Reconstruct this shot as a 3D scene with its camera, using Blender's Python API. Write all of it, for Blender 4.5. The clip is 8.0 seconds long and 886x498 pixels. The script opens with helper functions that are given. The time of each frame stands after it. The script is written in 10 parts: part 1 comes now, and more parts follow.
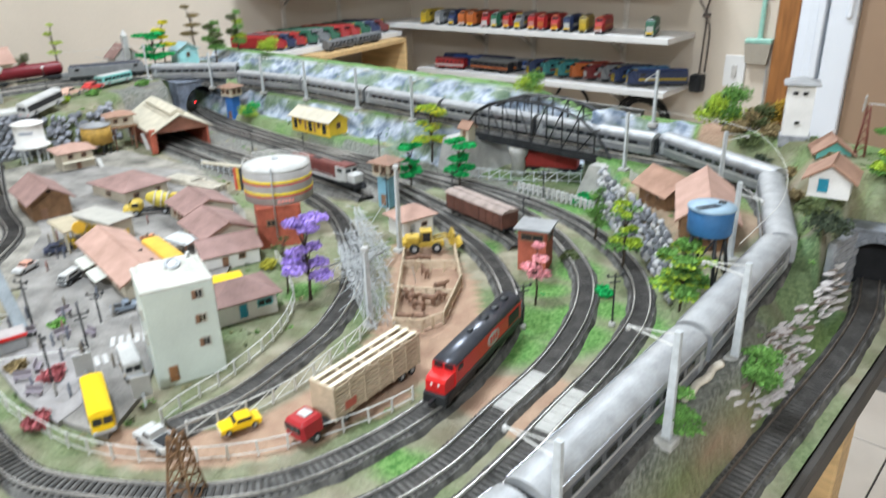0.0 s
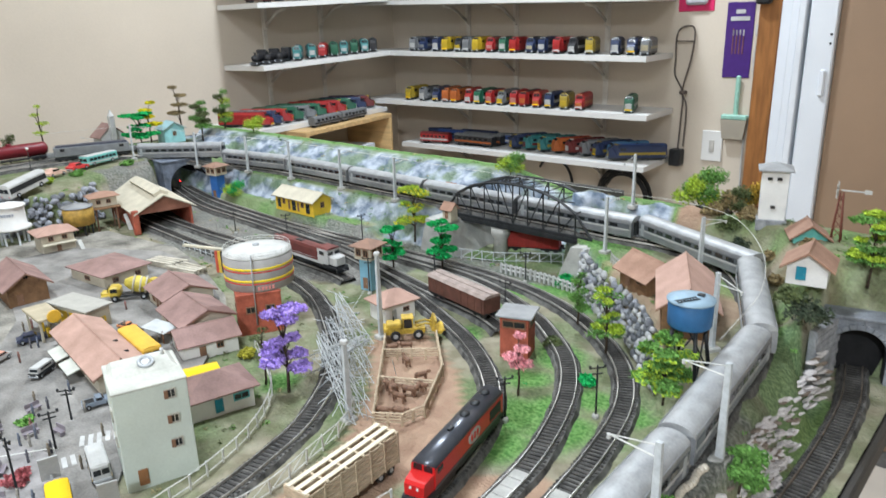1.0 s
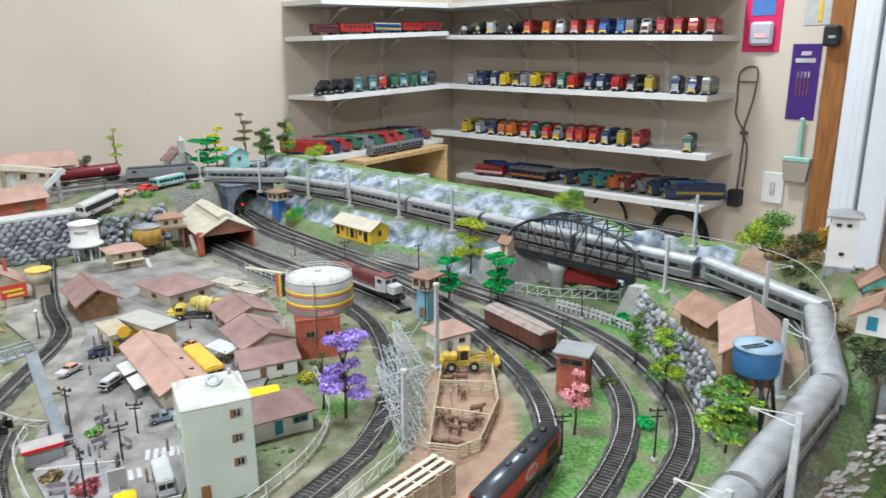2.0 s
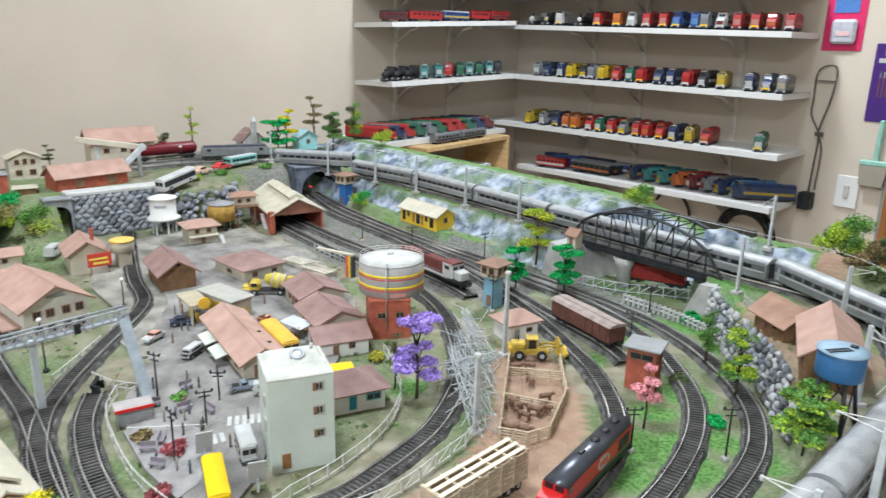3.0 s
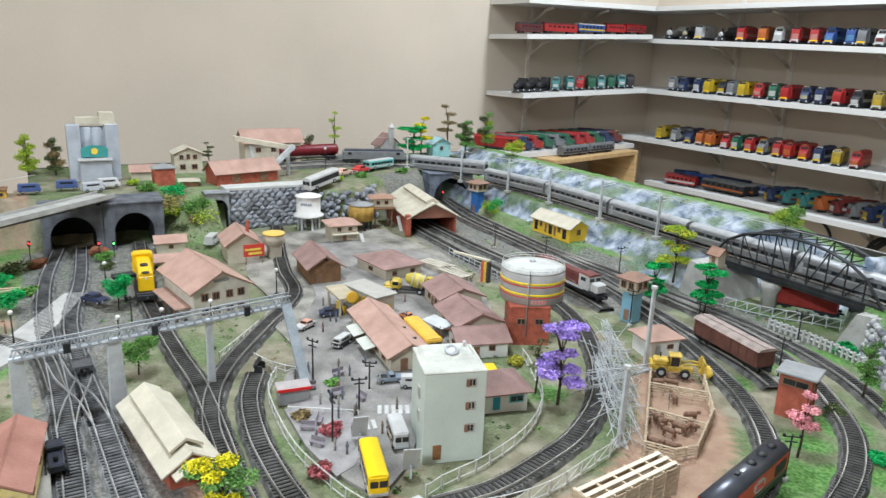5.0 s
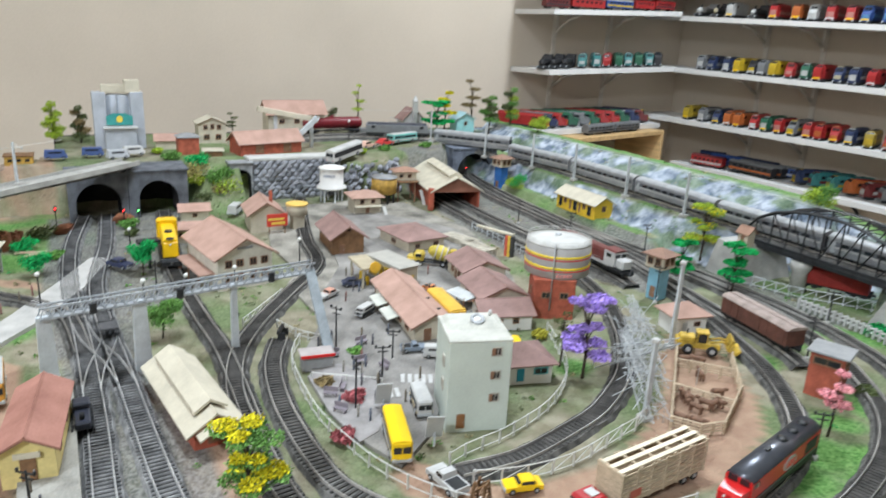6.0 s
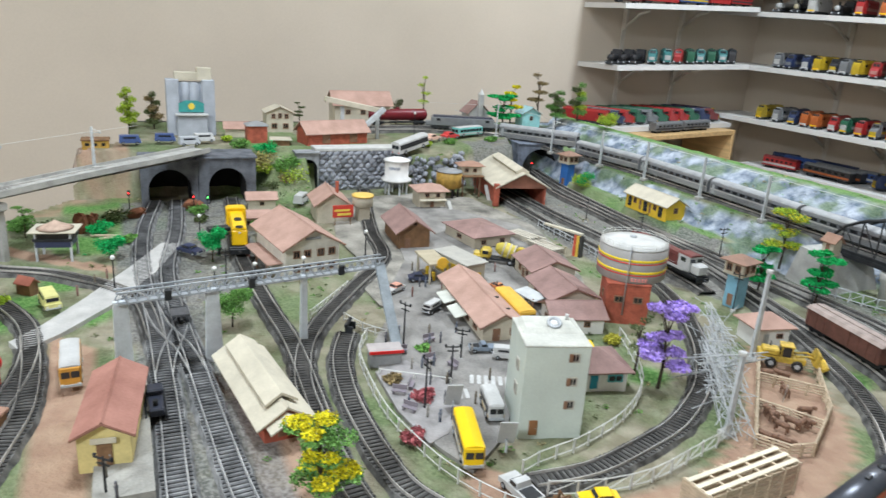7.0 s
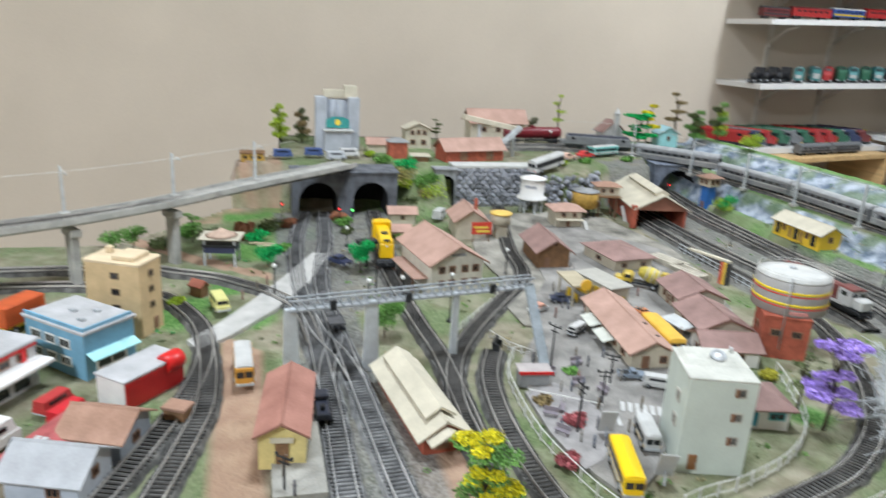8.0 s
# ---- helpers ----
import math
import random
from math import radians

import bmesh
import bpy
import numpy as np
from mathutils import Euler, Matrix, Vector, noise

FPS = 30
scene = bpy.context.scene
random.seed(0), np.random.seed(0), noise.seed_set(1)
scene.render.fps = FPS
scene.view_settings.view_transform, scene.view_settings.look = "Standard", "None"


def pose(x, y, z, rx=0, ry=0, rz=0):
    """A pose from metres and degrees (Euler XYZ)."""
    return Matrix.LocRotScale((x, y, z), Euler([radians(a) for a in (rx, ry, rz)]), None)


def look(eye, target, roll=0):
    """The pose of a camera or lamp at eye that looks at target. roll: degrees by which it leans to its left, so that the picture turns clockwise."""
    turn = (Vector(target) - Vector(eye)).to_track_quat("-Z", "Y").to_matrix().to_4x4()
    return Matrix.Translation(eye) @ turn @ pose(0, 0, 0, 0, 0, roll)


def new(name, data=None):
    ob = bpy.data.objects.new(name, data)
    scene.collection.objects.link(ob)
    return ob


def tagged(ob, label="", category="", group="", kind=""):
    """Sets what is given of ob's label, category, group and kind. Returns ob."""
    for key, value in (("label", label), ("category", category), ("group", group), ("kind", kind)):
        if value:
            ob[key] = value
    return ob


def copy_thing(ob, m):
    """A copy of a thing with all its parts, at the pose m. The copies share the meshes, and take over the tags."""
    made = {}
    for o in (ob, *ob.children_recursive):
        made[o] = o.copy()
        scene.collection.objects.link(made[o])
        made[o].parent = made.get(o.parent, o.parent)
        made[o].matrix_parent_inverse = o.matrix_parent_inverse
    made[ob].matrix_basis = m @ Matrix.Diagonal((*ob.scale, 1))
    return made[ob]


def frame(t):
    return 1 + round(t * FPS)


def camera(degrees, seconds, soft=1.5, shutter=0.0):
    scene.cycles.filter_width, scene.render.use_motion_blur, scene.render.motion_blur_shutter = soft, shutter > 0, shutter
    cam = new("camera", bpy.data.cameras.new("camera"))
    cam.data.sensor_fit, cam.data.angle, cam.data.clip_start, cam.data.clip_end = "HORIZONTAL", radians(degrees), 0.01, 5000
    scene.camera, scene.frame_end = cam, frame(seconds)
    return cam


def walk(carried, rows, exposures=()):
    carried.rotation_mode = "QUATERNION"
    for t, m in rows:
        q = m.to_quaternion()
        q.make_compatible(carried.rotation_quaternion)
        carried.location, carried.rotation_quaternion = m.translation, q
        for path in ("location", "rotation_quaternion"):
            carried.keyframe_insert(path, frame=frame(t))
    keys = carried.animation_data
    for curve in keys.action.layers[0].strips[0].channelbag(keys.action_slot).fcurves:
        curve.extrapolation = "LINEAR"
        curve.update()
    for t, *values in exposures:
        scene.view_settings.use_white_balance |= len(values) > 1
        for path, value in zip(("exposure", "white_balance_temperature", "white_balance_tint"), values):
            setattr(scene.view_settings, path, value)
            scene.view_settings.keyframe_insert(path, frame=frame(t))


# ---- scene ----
cam = camera(63.9, 8.0, soft=1.4, shutter=0.6)
PATH = [
    (0, (0.507, 0.299, 0.376), (-0.765, 1.63, -0.405), -1.6),
    (0.5, (0.507, 0.312, 0.391), (-0.746, 1.721, -0.275), -1.7),
    (1, (0.504, 0.315, 0.4), (-0.782, 1.72, -0.21), -1.6),
    (1.5, (0.503, 0.309, 0.406), (-0.839, 1.687, -0.138), -1.0),
    (2.8, (0.487, 0.272, 0.405), (-0.979, 1.519, -0.139), 0.9),
    (3, (0.486, 0.265, 0.406), (-0.997, 1.487, -0.149), 1.2),
    (3.5, (0.48, 0.251, 0.405), (-1.057, 1.407, -0.146), 1.5),
    (4, (0.478, 0.237, 0.405), (-1.104, 1.336, -0.133), 2.0),
    (4.5, (0.474, 0.224, 0.405), (-1.146, 1.271, -0.125), 2.3),
    (4.7, (0.473, 0.218, 0.404), (-1.167, 1.23, -0.131), 2.3),
    (5.8, (0.475, 0.206, 0.402), (-1.21, 1.14, -0.137), 2.5),
    (6, (0.464, 0.207, 0.387), (-1.208, 1.133, -0.202), 3.0),
    (6.5, (0.445, 0.201, 0.38), (-1.257, 1.041, -0.251), 3.3),
    (7, (0.433, 0.194, 0.384), (-1.297, 0.988, -0.231), 3.8),
    (7.5, (0.42, 0.161, 0.387), (-1.345, 0.84, -0.265), 4.3),
    (8, (0.424, 0.143, 0.392), (-1.417, 0.646, -0.205), 3.4),
]
walk(cam, [(t, look(eye, target, roll)) for t, eye, target, roll in PATH], [(0, 0.42), (0.5, 0.3), (1.0, 0.25), (1.5, 0.23), (3.5, 0.23), (4.5, 0.14), (6.0, 0.16), (7.0, 0.13), (7.5, 0.13), (8.0, 0.11)])

# ---- light: three unseen ceiling lamps, the last added as fill, and faint ambient light ----
world = bpy.data.worlds.new("room_air")
world.use_nodes = True
world.node_tree.nodes["Background"].inputs[0].default_value = (0.9, 0.95, 1.0, 1)
world.node_tree.nodes["Background"].inputs[1].default_value = 0.05
scene.world = world
WALL_X, WALL_Y, FLOOR_Z, CEIL_Z = -1.98, 2.73, -0.95, 1.8


def unseen_ceiling_lamp(x, y, size, power):
    lamp = bpy.data.lights.new("unseen_ceiling_light", "AREA")
    lamp.shape, lamp.size, lamp.energy = "DISK", size, power
    lamp.color = (0.885, 0.985, 1.085)
    ob = new("unseen_ceiling_light", lamp)
    ob.matrix_world = look((x, y, CEIL_Z - 0.06), (x, y, 0))


# Lamp positions tuned for even brightness; the third lamp is an added fill source.
LAMPS = [(-0.85, 2.02, 0.2), (-0.3, 0.35, 0.4), (1.2, -1.5, 0.4)]
for (x, y, size), power in zip(LAMPS, (34, 25, 78)):
    unseen_ceiling_lamp(x, y, size, power)

# ---- materials ----
MATS = {}


def mat(name, col, rough=0.6, var=0.12, scale=60.0, bump=0.15, metal=0.0, spec=0.4, stretch=(1, 1, 1), col2=None, fine=420.0):
    """A painted or natural surface: colour drift at two scales, fine relief."""
    if name in MATS:
        return MATS[name]
    m = bpy.data.materials.new(name)
    m.use_nodes = True
    nt = m.node_tree
    b = nt.nodes["Principled BSDF"]
    b.inputs["Roughness"].default_value = rough
    b.inputs["Metallic"].default_value = metal
    b.inputs["Specular IOR Level"].default_value = spec
    tc = nt.nodes.new("ShaderNodeTexCoord")
    mp = nt.nodes.new("ShaderNodeMapping")
    mp.inputs["Scale"].default_value = stretch
    nt.links.new(tc.outputs["Object"], mp.inputs["Vector"])
    n1 = nt.nodes.new("ShaderNodeTexNoise")
    n1.inputs["Scale"].default_value, n1.inputs["Detail"].default_value = scale, 5
    n2 = nt.nodes.new("ShaderNodeTexNoise")
    n2.inputs["Scale"].default_value, n2.inputs["Detail"].default_value = fine, 3
    for n in (n1, n2):
        nt.links.new(mp.outputs["Vector"], n.inputs["Vector"])
    add = nt.nodes.new("ShaderNodeMath")
    add.operation = "MULTIPLY_ADD"
    add.inputs[1].default_value = 0.4
    nt.links.new(n2.outputs["Fac"], add.inputs[0])
    nt.links.new(n1.outputs["Fac"], add.inputs[2])
    ramp = nt.nodes.new("ShaderNodeValToRGB")
    lo = [max(0.0, c * (1 - 2 * var)) for c in col]
    hi = [min(1.0, c * (1 + 1.2 * var)) for c in (col2 or col)]
    ramp.color_ramp.elements[0].position, ramp.color_ramp.elements[1].position = 0.45, 0.95
    ramp.color_ramp.elements[0].color, ramp.color_ramp.elements[1].color = (*lo, 1), (*hi, 1)
    nt.links.new(add.outputs[0], ramp.inputs["Fac"])
    nt.links.new(ramp.outputs["Color"], b.inputs["Base Color"])
    if bump:
        bp = nt.nodes.new("ShaderNodeBump")
        bp.inputs["Strength"].default_value, bp.inputs["Distance"].default_value = bump, 0.002
        nt.links.new(add.outputs[0], bp.inputs["Height"])
        nt.links.new(bp.outputs["Normal"], b.inputs["Normal"])
    MATS[name] = m
    return m


def paint(r, g, b, rough=0.45, metal=0.0):
    """Model paint by colour."""
    return mat("paint_%02d_%02d_%02d_%02d" % (r * 99, g * 99, b * 99, rough * 10), (r, g, b), rough, 0.08, 90, 0.06, metal)


def glow(name, col, strength):
    if name not in MATS:
        m = bpy.data.materials.new(name)
        m.use_nodes = True
        b = m.node_tree.nodes["Principled BSDF"]
        b.inputs["Base Color"].default_value = (*col, 1)
        b.inputs["Emission Color"].default_value = (*col, 1)
        b.inputs["Emission Strength"].default_value = strength
        MATS[name] = m
    return MATS[name]


def glassy(name, col, rough=0.1):
    if name not in MATS:
        m = mat(name, col, rough, 0.1, 50, 0.0, 0.0, 0.6)
    return MATS[name]


DARKGLASS = glassy("dark_window_glass", (0.02, 0.022, 0.025))
WHITE = mat("white_model_paint", (0.5, 0.5, 0.49), 0.5, 0.1, 40, 0.08)
CREAM = mat("cream_roof_paint", (0.56, 0.515, 0.41), 0.65, 0.09, 40, 0.1)
PINKROOF = mat("salmon_roof_sheet", (0.42, 0.26, 0.205), 0.8, 0.08, 35, 0.12, col2=(0.47, 0.3, 0.245))
DARKROOF = mat("maroon_roof_sheet", (0.25, 0.155, 0.138), 0.8, 0.1, 35, 0.12, col2=(0.31, 0.195, 0.175))
REDROOF = mat("brick_red_roof_sheet", (0.36, 0.12, 0.08), 0.75, 0.15, 45, 0.2)
ORANGEROOF = mat("terracotta_roof_sheet", (0.31, 0.175, 0.12), 0.8, 0.1, 45, 0.15, col2=(0.36, 0.215, 0.155))
GREYROOF = mat("grey_roof_sheet", (0.28, 0.285, 0.29), 0.7, 0.12, 45, 0.15)
PLASTER = mat("cream_plaster_wall", (0.54, 0.49, 0.39), 0.8, 0.12, 40, 0.15)
# Brighter copy of WHITE: light on upright walls is put into the colour.
WALLWHITE = mat("brightened_wall_white", (0.74, 0.73, 0.71), 0.7, 0.06, 40, 0.1)
STATIONRED = mat("station_roof_red", (0.33, 0.145, 0.11), 0.8, 0.1, 35, 0.15, col2=(0.37, 0.18, 0.14))
GREENISH = mat("pale_mint_plaster", (0.57, 0.63, 0.58), 0.75, 0.06, 25, 0.1)
REDBRICK = mat("red_brick_paper", (0.4, 0.1, 0.06), 0.75, 0.2, 90, 0.25)
YELLOWALL = mat("yellow_plaster", (0.75, 0.5, 0.04), 0.65, 0.1, 40, 0.12)
BROWNWOOD = mat("brown_wood_wall", (0.22, 0.12, 0.06), 0.75, 0.22, 80, 0.25)
LIGHTWOOD = mat("bare_balsa_wood", (0.56, 0.45, 0.32), 0.7, 0.18, 120, 0.2, stretch=(1, 1, 5))
STONEGREY = mat("grey_block_stone", (0.3, 0.31, 0.33), 0.85, 0.25, 60, 0.5)
CONCRETE = mat("pale_concrete", (0.42, 0.415, 0.39), 0.8, 0.16, 40, 0.2)
GREYMETAL = mat("grey_painted_steel", (0.42, 0.44, 0.46), 0.5, 0.12, 60, 0.1, 0.3)
BLACKMETAL = mat("black_steel", (0.03, 0.032, 0.035), 0.5, 0.25, 70, 0.15, 0.3)
SILVER = mat("silver_coach_skin", (0.3, 0.31, 0.33), 0.32, 0.14, 40, 0.05, 0.4)
BALLAST = mat("dark_ballast", (0.075, 0.074, 0.072), 0.95, 0.35, 70, 0.6, col2=(0.13, 0.126, 0.118), fine=700)
SLEEPER = mat("tarred_sleeper", (0.058, 0.054, 0.05), 0.9, 0.4, 45, 0.3)
RAIL = mat("worn_steel_rail", (0.5, 0.48, 0.45), 0.4, 0.4, 9, 0.05, 0.45)
BARK = mat("dark_bark", (0.07, 0.05, 0.035), 0.9, 0.3, 200, 0.5)
FENCEWHITE = mat("white_fence_paint", (0.6, 0.6, 0.57), 0.6, 0.12, 80, 0.1)
POLEGREY = mat("weathered_pole_grey", (0.52, 0.55, 0.57), 0.65, 0.15, 60, 0.1)
LAMPGLOBE = mat("opal_lamp_globe", (0.72, 0.72, 0.7), 0.25, 0.03, 60, 0.0)


def leaf_mat(name, c1, c2):
    if name in MATS:
        return MATS[name]
    m = mat(name, c1, 0.75, 0.2, 90, 0.2, 0.0, 0.2, (1, 1, 1), c2)
    nt = m.node_tree
    geo = nt.nodes.new("ShaderNodeNewGeometry")
    hsv = nt.nodes.new("ShaderNodeHueSaturation")
    mm = nt.nodes.new("ShaderNodeMapRange")
    mm.inputs[3].default_value, mm.inputs[4].default_value = 0.6, 1.45
    b = nt.nodes["Principled BSDF"]
    src = b.inputs["Base Color"].links[0].from_socket
    nt.links.new(geo.outputs["Random Per Island"], mm.inputs[0])
    nt.links.new(mm.outputs[0], hsv.inputs["Value"])
    nt.links.new(src, hsv.inputs["Color"])
    nt.links.new(hsv.outputs["Color"], b.inputs["Base Color"])
    return m


LEAF_GREEN = leaf_mat("leaf_mid_green", (0.07, 0.2, 0.035), (0.16, 0.33, 0.08))
LEAF_VIVID = leaf_mat("leaf_vivid_green", (0.0, 0.28, 0.06), (0.02, 0.42, 0.12))
LEAF_LIME = leaf_mat("leaf_lime", (0.22, 0.36, 0.02), (0.42, 0.55, 0.06))
LEAF_YELLOW = leaf_mat("leaf_yellow_bloom", (0.6, 0.5, 0.01), (0.78, 0.7, 0.03))
LEAF_PURPLE = leaf_mat("leaf_lilac_bloom", (0.32, 0.2, 0.62), (0.48, 0.35, 0.78))
LEAF_PINK = leaf_mat("leaf_pink_bloom", (0.7, 0.2, 0.26), (0.85, 0.4, 0.42))
LEAF_BROWN = leaf_mat("leaf_dry_brown", (0.16, 0.12, 0.06), (0.28, 0.21, 0.1))
LEAF_DARK = leaf_mat("leaf_blackish_green", (0.03, 0.045, 0.03), (0.07, 0.09, 0.055))
LEAF_OLIVE = leaf_mat("leaf_dark_olive", (0.06, 0.085, 0.03), (0.12, 0.15, 0.06))


# ---- mesh building ----
class Geo:
    """Collects faces for one mesh."""

    def __init__(self):
        self.v, self.f, self.s = [], [], []

    def add(self, verts, faces, smooth=False, m=None):
        k = len(self.v)
        self.v += [tuple(m @ Vector(p)) for p in verts] if m is not None else [tuple(p) for p in verts]
        self.f += [tuple(i + k for i in f) for f in faces]
        self.s += [smooth] * len(faces)
        return self

    def box(self, x, y, z, sx, sy, sz, rz=0.0, c=None, m=None):
        """A box standing on z, centred on x and y, with chamfered edges of size c."""
        hx, hy = sx / 2, sy / 2
        c = min(sx, sy, sz) * 0.08 if c is None else c
        t = (m or Matrix()) @ pose(x, y, z, 0, 0, rz)
        if c <= 0:
            vs = [(a * hx, b * hy, k * sz) for k in (0, 1) for a, b in ((-1, -1), (1, -1), (1, 1), (-1, 1))]
            return self.add(vs, [(3, 2, 1, 0), (4, 5, 6, 7), (0, 1, 5, 4), (1, 2, 6, 5), (2, 3, 7, 6), (3, 0, 4, 7)], False, t)
        vs, fs, at = [], [], {}
        for k in (0, 1):
            for a in (-1, 1):
                for b in (-1, 1):
                    for ax in range(3):
                        q = [a * (hx - (0 if ax == 0 else c)), b * (hy - (0 if ax == 1 else c)), (sz - (0 if ax == 2 else c)) if k else (0 if ax == 2 else c)]
                        at[a, b, k, ax] = len(vs)
                        vs.append(q)
        o = ((-1, -1), (1, -1), (1, 1), (-1, 1))
        fs.append(tuple(at[a, b, 1, 2] for a, b in o))
        fs.append(tuple(at[a, b, 0, 2] for a, b in o[::-1]))
        for s in (-1, 1):
            q = [at[s, b, k, 0] for b, k in ((-1, 0), (1, 0), (1, 1), (-1, 1))]
            fs.append(tuple(q if s > 0 else q[::-1]))
            q = [at[a, s, k, 1] for a, k in ((-1, 0), (1, 0), (1, 1), (-1, 1))]
            fs.append(tuple(q[::-1] if s > 0 else q))
            for r in (-1, 1):
                fs.append((at[s, r, 0, 0], at[s, r, 1, 0], at[s, r, 1, 1], at[s, r, 0, 1]))
        for k in (0, 1):
            for s in (-1, 1):
                fs.append((at[s, -1, k, 0], at[s, 1, k, 0], at[s, 1, k, 2], at[s, -1, k, 2]))
                fs.append((at[-1, s, k, 1], at[1, s, k, 1], at[1, s, k, 2], at[-1, s, k, 2]))
                for r in (-1, 1):
                    fs.append(tuple(at[s, r, k, ax] for ax in range(3)))
        return self.add(vs, fs, False, t)

    def lathe(self, x, y, z, prof, n=20, m=None, smooth=True):
        """A turned shape: rows of (radius, height)."""
        vs, fs = [], []
        for r, h in prof:
            vs += [(x + r * math.cos(6.2832 * i / n), y + r * math.sin(6.2832 * i / n), z + h) for i in range(n)]
        for j in range(len(prof) - 1):
            fs += [(j * n + i, j * n + (i + 1) % n, (j + 1) * n + (i + 1) % n, (j + 1) * n + i) for i in range(n)]
        self.add(vs, fs, smooth, m)
        k = len(self.v) - len(vs)
        self.f += [tuple(k + i for i in range(n))[::-1], tuple(k + (len(prof) - 1) * n + i for i in range(n))]
        self.s += [False, False]
        return self

    def tube(self, pts, r, n=6, r2=None, m=None):
        """A rod along points, tapering from r to r2."""
        pts = [Vector(p) for p in pts]
        r2 = r if r2 is None else r2
        vs, fs = [], []
        for i, p in enumerate(pts):
            d = (pts[min(i + 1, len(pts) - 1)] - pts[max(i - 1, 0)]).normalized()
            side = d.cross(Vector((0, 0, 1))) if abs(d.z) < 0.95 else d.cross(Vector((1, 0, 0)))
            side.normalize()
            up = side.cross(d)
            rr = r + (r2 - r) * i / max(1, len(pts) - 1)
            vs += [p + (side * math.cos(6.2832 * k / n) + up * math.sin(6.2832 * k / n)) * rr for k in range(n)]
        for i in range(len(pts) - 1):
            fs += [(i * n + k, i * n + (k + 1) % n, (i + 1) * n + (k + 1) % n, (i + 1) * n + k) for k in range(n)]
        fs += [tuple(range(n))[::-1], tuple((len(pts) - 1) * n + k for k in range(n))]
        return self.add(vs, fs, n > 4, m)

    def prism(self, prof, a, b, axis="x", m=None, smooth=False):
        """A flat outline (u, w) pushed from a to b along the axis; w is up."""
        n = len(prof)
        put = (lambda s, u, w: (s, u, w)) if axis == "x" else (lambda s, u, w: (u, s, w))
        vs = [put(a, u, w) for u, w in prof] + [put(b, u, w) for u, w in prof]
        fs = [tuple(range(n))[::-1], tuple(range(n, 2 * n))] + [(i, (i + 1) % n, n + (i + 1) % n, n + i) for i in range(n)]
        return self.add(vs, fs, smooth, m)

    def ball(self, x, y, z, r, n=10, sz=1.0):
        prof = [(r * math.sin(3.1416 * i / n) + 1e-5, -r * sz * math.cos(3.1416 * i / n)) for i in range(n + 1)]
        return self.lathe(x, y, z, prof, n + 4)

    def mesh(self, name, material):
        me = bpy.data.meshes.new(name)
        me.from_pydata(self.v, [], self.f)
        me.polygons.foreach_set("use_smooth", self.s)
        bm = bmesh.new()
        bm.from_mesh(me)
        bmesh.ops.recalc_face_normals(bm, faces=bm.faces)
        bm.to_mesh(me)
        bm.free()
        me.materials.append(material)
        return me


def part(name, geo, material, parent, label=""):
    ob = new(name, geo.mesh(name, material))
    ob.parent = parent
    return tagged(ob, label) if label else ob


def thing(name, label, category, x=0.0, y=0.0, z=0.0, rz=0.0, group="", kind=""):
    ob = new(name)
    ob.empty_display_size = 0.01
    ob.matrix_basis = pose(x, y, z, 0, 0, rz)
    return tagged(ob, label, category, group, kind)


def solid(name, geo, material, label, category="", kind="", group="", m=None):
    ob = new(name, geo.mesh(name, material))
    if m is not None:
        ob.matrix_basis = m
    return tagged(ob, label, category, group, kind)


# ---- lines on the plan ----
def smoothline(pts, step=0.012):
    """Evenly spaced points on a smooth curve through pts."""
    p = [Vector((*q, 0)) if len(q) == 2 else Vector(q) for q in pts]
    p = [2 * p[0] - p[1]] + p + [2 * p[-1] - p[-2]]
    fine = []
    for i in range(1, len(p) - 2):
        n = max(2, int((p[i + 1] - p[i]).length / 0.004))
        for k in range(n):
            t = k / n
            fine.append(0.5 * ((2 * p[i]) + (p[i + 1] - p[i - 1]) * t + (2 * p[i - 1] - 5 * p[i] + 4 * p[i + 1] - p[i + 2]) * t * t + (3 * p[i] - p[i - 1] - 3 * p[i + 1] + p[i + 2]) * t**3))
    fine.append(p[-2])
    out, left = [fine[0]], step
    for a, b in zip(fine, fine[1:]):
        d = (b - a).length
        while d > 0 and left <= d:
            out.append(a + (b - a) * (left / d))
            left += step
        left -= d
    return out


def heading(line, i):
    d = line[min(i + 1, len(line) - 1)] - line[max(i - 1, 0)]
    return math.degrees(math.atan2(d.y, d.x))


def along(line, s):
    """Place and heading s metres along a smooth line of even steps."""
    step = (line[1] - line[0]).length
    i = max(0, min(len(line) - 2, int(s / step)))
    p = line[i].lerp(line[i + 1], s / step - i)
    return p, heading(line, i)


def ss(a, b, t):
    k = max(0.0, min(1.0, (t - a) / (b - a)))
    return k * k * (3 - 2 * k)


def away(x, y, line):
    """Distance to a line on the plan and the side (positive: to its right)."""
    best, side = 1e9, 1.0
    for (ax, ay), (bx, by) in zip(line, line[1:]):
        dx, dy = bx - ax, by - ay
        t = max(0, min(1, ((x - ax) * dx + (y - ay) * dy) / (dx * dx + dy * dy)))
        ex, ey = x - ax - t * dx, y - ay - t * dy
        d = math.hypot(ex, ey)
        if d < best - 1e-9:
            best, side = d, (1.0 if dy * ex - dx * ey > 0 else -1.0)
    return best * side


def inside(x, y, poly):
    hit = False
    for (ax, ay), (bx, by) in zip(poly, poly[1:] + poly[:1]):
        if (ay > y) != (by > y) and x < (bx - ax) * (y - ay) / (by - ay) + ax:
            hit = not hit
    return hit

